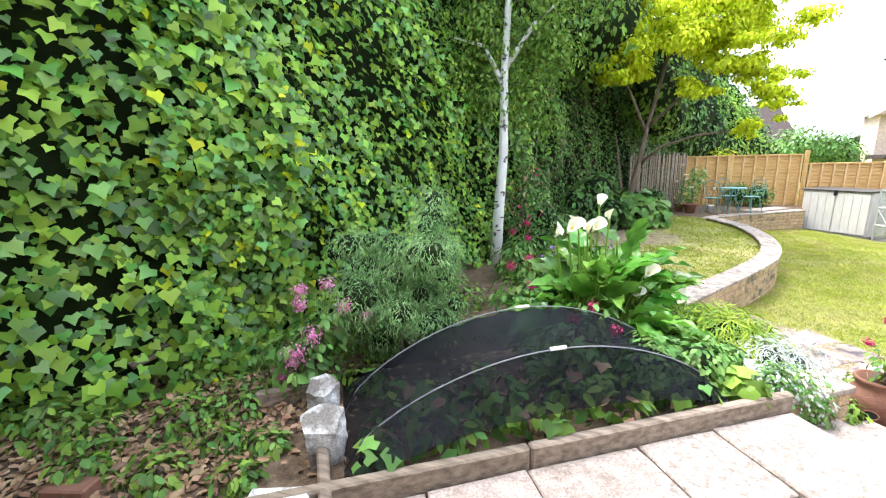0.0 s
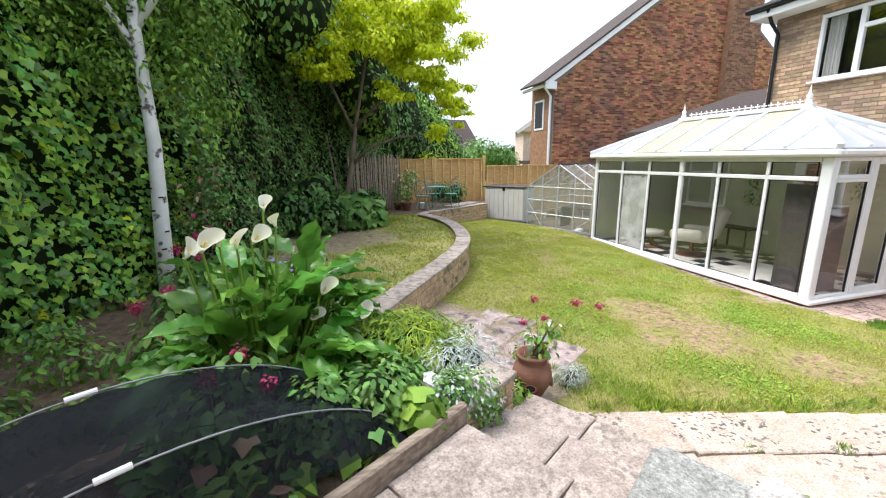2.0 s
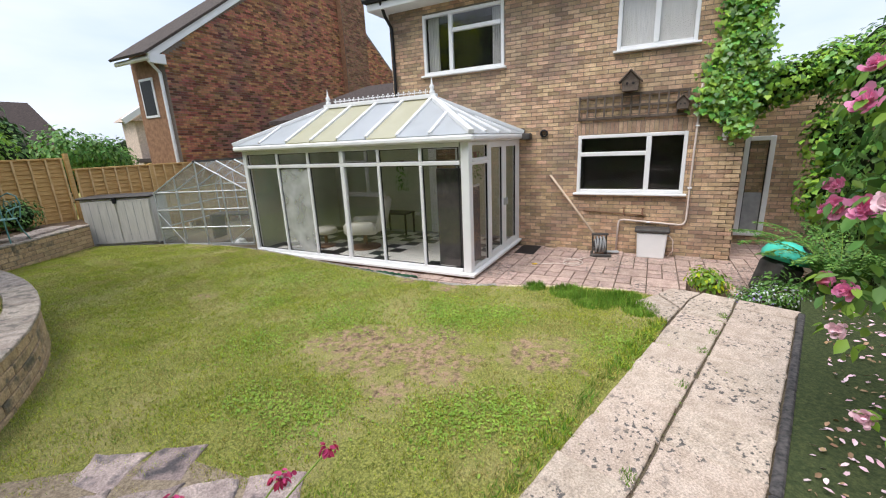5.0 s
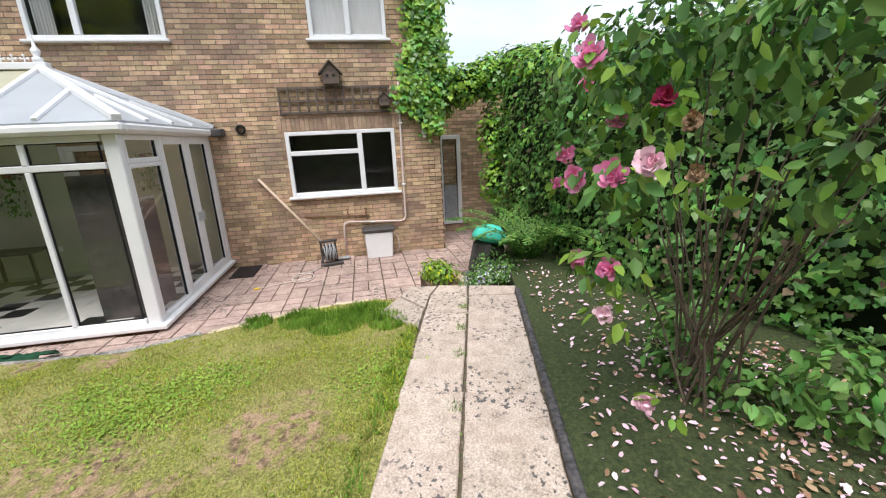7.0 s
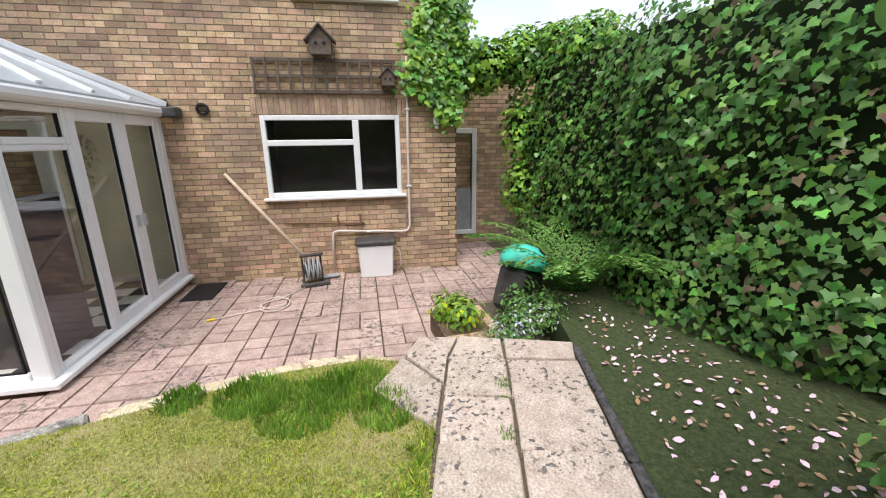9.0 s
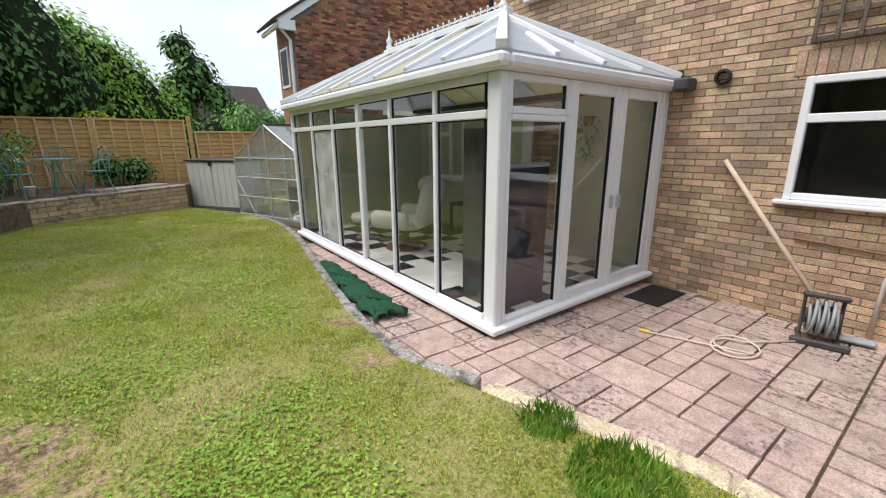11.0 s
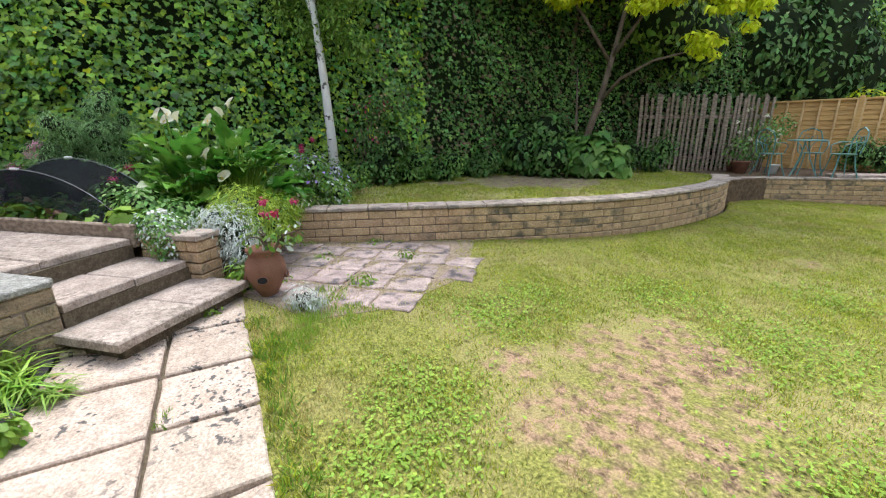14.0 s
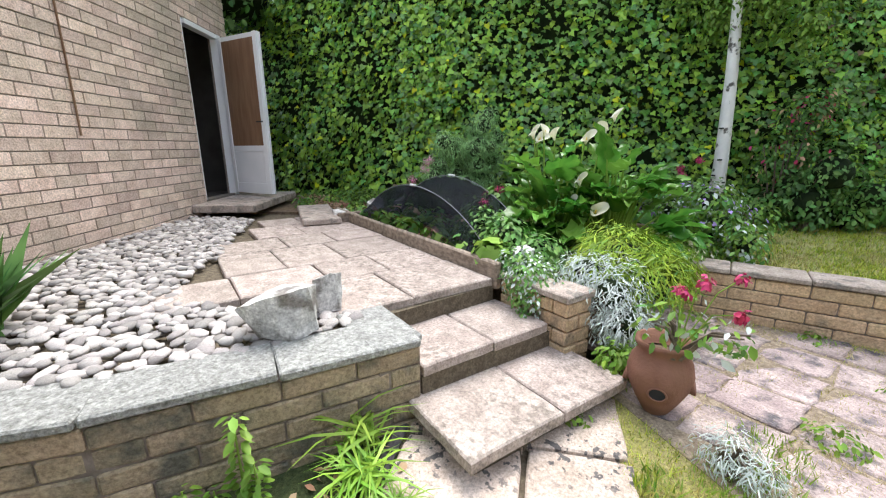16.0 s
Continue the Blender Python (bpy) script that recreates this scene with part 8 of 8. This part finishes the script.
# ---- bistro set ----
def bistro_chair(at, rz):
    t = thing("bistro_chair", "teal-painted wrought metal bistro chair on the seating corner", "chair", at, rz, "bistro chairs")
    ob = part("seat", lathe([(0.0, .43), (.19, .43), (.2, .445), (.0, .45)], 20), "teal", t)
    for x, y in ((-.15, -.15), (.15, -.15), (-.15, .15), (.15, .15)):
        part("leg", tube([(x * .8, y * .8, .44), (x * 1.0, y * 1.0, .2), (x * 1.35, y * 1.35, 0)], .012, 6), "teal", t)
    part("backrest", tube([(-.17, .16, .44), (-.2, .2, .7), (-.15, .22, .86), (0, .23, .93), (.15, .22, .86), (.2, .2, .7), (.17, .16, .44)], .012, 6), "teal", t)
    for sg in (-1, 1):
        part("scroll", tube([(0, .19, .46), (sg * .05, .2, .6), (sg * .12, .21, .68), (sg * .1, .22, .78), (sg * .03, .22, .76), (0, .22, .66)], .008, 6), "teal", t)
        part("armrest", tube([(sg * .2, .19, .66), (sg * .25, .02, .66), (sg * .22, -.12, .6), (sg * .17, -.12, .45)], .01, 6), "teal", t)
    return t


for x, y, rz in ((3.8, 13.15, 150), (4.35, 13.85, 20), (4.85, 13.6, -60)):
    bistro_chair((x, y, 0.3), rz)
t = thing("bistro_table", "small round teal metal garden table", "table", (4.3, 13.3, 0.3))
part("tabletop", lathe([(0, .69), (.3, .69), (.31, .7), (.3, .71), (0, .71)], 28), "teal", t)
for k in range(3):
    a = k * 2.094
    part("leg", tube([(.03 * math.cos(a), .03 * math.sin(a), .69), (.1 * math.cos(a), .1 * math.sin(a), .35), (.26 * math.cos(a), .26 * math.sin(a), 0)], .012, 6), "teal", t)
for x, y, r, h, m, lb in ((3.3, 13.3, .16, .26, "terracotta", "round terracotta pot by the seating corner"), (3.1, 13.6, .13, .22, "terracotta", "small terracotta pot by the seating corner"), (3.85, 13.5, .09, .2, "white", "small white bucket by the seating corner")):
    t = thing("plant_pot", lb, "plant pot", (x, y, 0.3))
    smooth(part("body", lathe([(r * .7, 0), (r, h * .9), (r * 1.08, h * .92), (r * 1.08, h), (r * .95, h), (r * .85, h * .8), (0.0, h * .8)], 20), m, t))
bush("white_rose", "rose bush with pale yellow blooms against the picket fence", (3.5, 14.0, 0.3), [(0, 0, .7, .35, .5), (-.3, -.5, .5, .3, .4), (.2, .4, 1.0, .3, .3)], 900, 0.06, "leaf", category="shrub", mats=(("leaf", .93), ("lily", .02), ("leaf_fresh", .05)))
rb2 = bush("corner_shrub", "dark green shrub behind the bistro set", (5.5, 15.1, 0.3), [(0, 0, .35, .45, .4), (-.5, .1, .4, .4, .4)], 1500, 0.06, "leaf_dark", core=.6)
c = RNG.uniform(-1, 1, (14, 3)) * np.array([.4, .5, .45]) + np.array([3.45, 13.7, 1.25])
for q in c:
    cc, nn = clump_points(14, [(*q, .035)], .3)
    leaves("rose_bloom", cc - np.array([3.5, 14.0, .3]), nn, 0.04, OVAL, "lily", bpy.data.objects["white_rose"], kind="stuff")
t = thing("spare_slabs", "pink paving slabs stacked flat on the soil", "paving slab", (5.35, 14.05, 0.3), 30)
for k, (x, y) in enumerate(((0, 0), (.55, .1), (-.5, -.1))):
    part("slab", bmbox((x - .25, y - .2, .0), (x + .25, y + .2, .05), .006), "slab", t)

# ---- patio paving ----
patio = tagged(new("patio_paving"), "pinkish block paving of the patio in mixed sizes", kind="structure")
edge_poly = [(7.3, 2.2), (7.45, 2.7), (7.35, 3.2), (7.17, 3.85), (7.0, 4.4), (6.84, 4.9), (6.9, 5.9), (7.07, 7.0), (7.35, 8.4), (7.7, 9.6), (7.83, 10.3), (7.83, 5.06), (10.6, 5.06), (10.6, 1.12), (12.0, 1.1), (12.0, 0.2), (9.6, 0.2), (9.2, 0.9), (8.6, 1.3), (8.2, 1.7), (7.4, 1.55), (7.1, 1.9)]
mv, mf = [], []
rnd = random.Random(21)
cellsz = 0.45
cnt = 0


def paver(x0, x1, y0, y1):
    global cnt
    e, j = 0.005, 0.004
    cx, cy = (x0 + x1) / 2, (y0 + y1) / 2
    if not inside(np.array([cx]), np.array([cy]), edge_poly)[0]:
        return
    z = patio_z(cx, cy) + rnd.uniform(-.003, .003)
    ob = part("paver", ([(x0 + j - cx, y0 + j - cy, -.04), (x1 - j - cx, y0 + j - cy, -.04), (x1 - j - cx, y1 - j - cy, -.04), (x0 + j - cx, y1 - j - cy, -.04),
                         (x0 + j + e - cx, y0 + j + e - cy, 0), (x1 - j - e - cx, y0 + j + e - cy, 0), (x1 - j - e - cx, y1 - j - e - cy, 0), (x0 + j + e - cx, y1 - j - e - cy, 0)],
                        [(4, 5, 6, 7), (0, 1, 5, 4), (1, 2, 6, 5), (2, 3, 7, 6), (3, 0, 4, 7)]), "paver", patio)
    ob.matrix_basis = pose(cx, cy, z, 0, rnd.uniform(1.6, 2.6), 0)
    cnt += 1


M["buff_kerb"] = material("buff_kerb_stone", (0.50, 0.40, 0.27), (0.62, 0.51, 0.36), 0.95, 9, objrand=0.1, bump=0.5, c3=(0.3, 0.25, 0.18), big=14, cut=(0.55, 0.65))
M["kerb_concrete"] = material("pebbly_kerb_concrete", (0.20, 0.185, 0.165), (0.40, 0.375, 0.34), 0.95, 40, objrand=0.1, bump=1.0, bscale=45, c3=(0.12, 0.115, 0.10), big=9, cut=(0.48, 0.6))
M["paver"] = material("pink_paver", (0.40, 0.285, 0.245), (0.52, 0.385, 0.335), 0.95, 9, objrand=0.13, bump=0.6, c3=(0.20, 0.165, 0.15), big=22, cut=(0.52, 0.6), clus=1.3)
yy = 0.2
r_ = 0
while yy < 10.4:
    xx = 6.7 + (0.0)
    c_ = 0
    while xx < 12:
        k = (r_ * 2 + c_ * 3) % 5
        if k == 0:
            paver(xx, xx + .45, yy, yy + .45)
        elif k == 3:
            for i in range(2):
                paver(xx + .225 * i, xx + .225 * (i + 1), yy, yy + .225)
                paver(xx + .225 * i, xx + .225 * (i + 1), yy + .225, yy + .45)
        elif k == 1:
            for i in range(2):
                paver(xx, xx + .45, yy + .225 * i, yy + .225 * (i + 1))
        elif k == 2:
            for i in range(2):
                paver(xx + .225 * i, xx + .225 * (i + 1), yy, yy + .225)
                paver(xx, xx + .45, yy + .225, yy + .45) if i == 0 else None
        else:
            for i in range(2):
                paver(xx + .225 * i, xx + .225 * (i + 1), yy, yy + .45)
        xx += .45
        c_ += 1
    yy += .45
    r_ += 1
kerb = tagged(new("lawn_kerb"), "rough concrete kerb between lawn and patio", kind="structure")
kl = even(curve([(7.02, 4.35), (6.8, 4.9), (6.86, 5.9), (7.04, 7.0), (7.31, 8.4), (7.52, 9.6), (7.62, 10.8), (7.5, 12.2), (7.0, 13.35)], 3), 0.45)
for x, y, dx, dy, l in along(kl, 0.45):
    z = lawn_z(x, y) - .015
    ob = part("kerb_stone", bmbox((-l / 2 + .003, -.055, -.3), (l / 2 - .003, .065, 0), .015), "kerb_concrete", kerb)
    ob.matrix_basis = pose(x, y, z, 0, 0, math.degrees(math.atan2(dy, dx)))
for x, y, dx, dy, l in along(even(curve([(7.16, 2.3), (7.4, 2.7), (7.36, 3.15), (7.2, 3.75), (7.0, 4.3)], 3), 0.4), 0.4):
    z = lawn_z(x, y) - .04
    ob = part("kerb_stone", bmbox((-l / 2 + .003, -.1, -.3), (l / 2 - .003, .1, 0), .015), "buff_kerb", kerb, "pale buff kerb stone")
    ob.matrix_basis = pose(x, y, z, 0, 0, math.degrees(math.atan2(dy, dx)))
t = thing("green_netting", "crumpled dark green netting lying along the kerb", "netting")
vs, fs = [], []
for i in range(26):
    for j in range(9):
        u, v = i / 25, j / 8
        y = 5.95 + u * 2.1
        x = 7.1 + .18 * u + v * (.38 - .1 * u)
        vs.append((x + .04 * math.sin(i * 1.1 + j), y + .05 * math.sin(j * 1.7 + i * .6), patio_z(x, y) + .02 + .05 * abs(math.sin(i * .8 + j * .9)) + .05 * math.sin(v * 3.1)))
        if i and j:
            k = i * 9 + j
            fs.append((k - 10, k - 9, k, k - 1))
o = smooth(part("sheet", (vs, fs), "greycloth", t))
o.modifiers.new("thick", "SOLIDIFY").thickness = 0.006

# ---- climbing ivy on the house ----
cl = thing("wall_creeper", "green climbing creeper covering the corner of the house", "climber", kind="stuff")
c, n = [], []
for (y, z, r) in ((1.3, 4.6, .42), (1.35, 4.1, .4), (1.33, 3.6, .38), (1.3, 3.2, .35), (1.4, 2.9, .4), (1.5, 2.55, .38), (1.35, 2.2, .3), (1.2, 2.7, .4), (1.7, 2.3, .2), (1.25, 1.9, .2)):
    k = int(700 * r)
    c.append(np.stack([HX - .05 - RNG.uniform(0, .16, k), y + RNG.normal(0, r * .42, k), z + RNG.normal(0, r * .5, k)], 1))
c = np.concatenate(c)
n = np.stack([-np.ones(len(c)), np.zeros(len(c)), np.full(len(c), .5)], 1) + RNG.normal(0, .35, c.shape)
leaves("foliage", c, n, .085, IVY, "ivy_light", cl, kind="stuff")
leaves("foliage", c + RNG.normal(0, .06, c.shape) + np.array([.03, 0, 0]), n, .085, IVY, "ivy", cl, kind="stuff")
bush("arch_ivy", "mass of pale green ivy bridging the passage", (10.9, 0.3, 0.0), [(0, 0.3, 2.55, .45, .4), (.1, -.3, 2.7, .5, .45), (-.3, -.9, 2.75, .5, .45), (.4, .6, 2.3, .3, .3), (-.9, -1.0, 2.7, .5, .4), (-.1, -.35, 1.6, .4, .6), (-.1, -.4, .7, .4, .6)], 6200, 0.085, "ivy_light", IVY, stems=0, core=.65, mats=(("ivy_light", .6), ("ivy", .4)))
bush("far_tree_top", "leafy tree top beyond the passage", (12.5, -1.2, 0.0), [(0, 0, 3.0, .8, .6), (.9, .5, 2.9, .6, .5)], 1800, 0.12, "leaf", stems=0, core=.7)

# ---- grass ----


def grass(name, poly, zf, k, size, label, worn=(), mats=(("blade", .8), ("blade_long", .2)), bare=.07, skip=None):
    P = np.array(poly)
    x, y = RNG.uniform(P[:, 0].min(), P[:, 0].max(), k * 2), RNG.uniform(P[:, 1].min(), P[:, 1].max(), k * 2)
    keep = inside(x, y, poly)
    if skip:
        w1, w2 = .05 * np.sin(x * 11 + y * 7), .05 * np.sin(y * 13 - x * 5)
        keep &= ~inside(x + w1, y + w2, skip)
    dens = np.ones(len(x))
    wob = sum(np.sin(x * f * math.cos(f * 7.1) + y * f * math.sin(f * 7.1) + f) / (1 + f * .09) for f in (4.3, 7.7, 12.1, 19.3, 31.7, 47.1))
    for wx, wy, r in worn:
        d = np.hypot(x - wx, y - wy) + .16 * r * wob
        dens = np.minimum(dens, np.clip((d - r * .75) / (r * .45), bare, 1))
    dens *= .62 + .38 * np.sin(x * 3.1 + 1.3 * np.sin(y * 2.3)) * np.sin(y * 2.7 + x)
    keep &= RNG.uniform(0, 1, len(x)) < dens
    x, y = x[keep], y[keep]
    m = len(x) // 26
    pick = RNG.integers(0, m, len(x) // 2)
    x[:len(pick)] = x[:m][pick] + RNG.normal(0, .017, len(pick))
    y[:len(pick)] = y[:m][pick] + RNG.normal(0, .017, len(pick))
    c = np.stack([x, y, zf(x, y)], 1)
    a = RNG.uniform(0, 6.28, len(x))
    n = np.stack([np.cos(a), np.sin(a), RNG.uniform(.1, 1.3, len(x))], 1)
    g = thing(name, label, "grass", kind="stuff")
    r = RNG.uniform(0, 1, len(x))
    q = 0
    for m, s in mats:
        w = (r >= q) & (r < q + s)
        q += s
        leaves("blades", c[w], n[w], size, BLADE, m, g, spin=math.pi + RNG.normal(0, .5, int(w.sum())), kind="stuff")
    return g


NEARL = [(x, y) for x, y in LAWN]
grass("lawn_grass", NEARL, lawn_z, 640000, 0.022, "short patchy lawn grass", WORN, (("blade", .70), ("blade_long", .14), ("straw", .16)), skip=[(1.0, 4.25), (2.15, 5.8), (2.9, 4.95), (2.98, 4.1), (2.75, 3.62), (1.9, 3.35)])
EDGEP = [pp(-.5 + .1 * k, .41 + .03 * math.sin(k * 1.7) + .02 * math.sin(k * 4.1)) for k in range(50)]
grass("edge_grass", [pp(-.3, .36)] + [(x, y) for x, y in EDGEP[2:42]] + [pp(3.7, .55), pp(-.3, .55)], lambda x, y: path_z(x, y) - .01, 16000, .05, "longer grass hanging over the path's edge", (), (("blade", .5), ("blade_long", .5)))
grass("paving_weeds", [(1.05, 4.3), (2.05, 5.6), (2.7, 5.0), (2.85, 4.1), (2.75, 3.65), (1.9, 3.4)], lambda x, y: lawn_z(x, y) + .005, 9000, .02, "straw and weeds between the broken slabs", (), (("straw", .85), ("blade", .15)))
cl_ = thing("clover", "patches of round clover leaves in the lawn", "clover", kind="stuff")
for cx, cy, cr, ck in ((5.6, 4.3, .5, 1300), (5.9, 3.9, .4, 900), (5.2, 5.6, .6, 1300), (3.6, 4.6, .4, 800), (6.1, 7.4, .7, 1200), (4.2, 3.2, .35, 700), (5.9, 4.7, .45, 900), (4.0, 3.6, .4, 800), (4.3, 5.9, .5, 800), (6.2, 6.2, .4, 600), (5.6, 2.6, .4, 700), (3.6, 5.1, .3, 400), (5.2, 6.9, .4, 500)):
    P_ = np.stack([RNG.normal(cx, cr * .5, ck), RNG.normal(cy, cr * .5, ck)], 1)
    c = np.concatenate([P_, (lawn_z(P_[:, 0], P_[:, 1]) + .02)[:, None]], 1)
    leaves("clover_leaves", c, np.tile([0, 0, 1.], (ck, 1)) + RNG.normal(0, .3, (ck, 3)), .022, OVAL, "clover", cl_, kind="stuff")
grass("upper_grass", UPPER, lambda x, y: 0.346 + 0 * x, 150000, 0.033, "thin grass of the raised lawn", UW, (("blade", .72), ("blade_long", .14), ("straw", .14)), .02)
for x, y, k, sp_, sz in ((6.75, 3.0, 1100, .30, .085), (6.95, 3.35, 900, .24, .09), (6.9, 2.7, 900, .27, .085), (6.6, 2.5, 500, .2, .09), (7.0, 3.8, 350, .15, .09)):
    tuft("grass_tuft", "long unmown grass at the lawn's edge", (x, y, lawn_z(x, y)), int(k * 1.5), sz * .72, sp_)
for x, y, k, s in ((2.72, 3.62, 900, .2), (2.95, 3.5, 600, .16), (2.55, 3.85, 600, .18), (3.1, 3.35, 500, .15), (3.0, 3.8, 500, .2)):
    tuft("grass_tuft", "clover-rich grass beside the terracotta pot", (x, y, .01), k // 2, .04, s, "clover")
for x, y, s in ((1.2, 4.35, .1), (1.6, 4.95, .1), (2.0, 3.72, .1), (2.3, 3.1, .08), (0.9, 4.05, .1), (2.5, 4.2, .12), (1.7, 4.3, .12), (2.2, 4.9, .12)):
    bush("wall_weed", "small straggling weed between the stones", (x, y, 0.0), [(0, 0, .04, s, .06)], 110, 0.03, "leaf_fresh", category="plant", stems=0)
for u, v in ((1.2, 0), (2.4, .01), (3.1, 0), (3.6, .01), (4.1, 0), (.6, 0)):
    x, y = pp(u, v)
    tuft("joint_weed", "moss and weed in the path's joint", (x, y, path_z(x, y) - .01), 70, .035, .06)
st = thing("moss_strip", "green moss along the path's centre joint", "moss", kind="stuff")
c = np.array([(*pp(u, RNG.normal(0, .012)), 0) for u in RNG.uniform(1.6, 4.6, 1500)])
c[:, 2] = path_z(c[:, 0], c[:, 1]) - .012
leaves("foliage", c, np.tile([0, 0, 1.], (len(c), 1)) + RNG.normal(0, .5, c.shape), .02, OVAL, "blade_long", st, kind="stuff")
for ob in bpy.data.objects:
    if ob.type == "MESH" and ob.data.materials and ob.data.materials[0] and ob.data.materials[0].name in ("window_glass", "misted_glass", "greenhouse_glass"):
        ob.visible_shadow = False
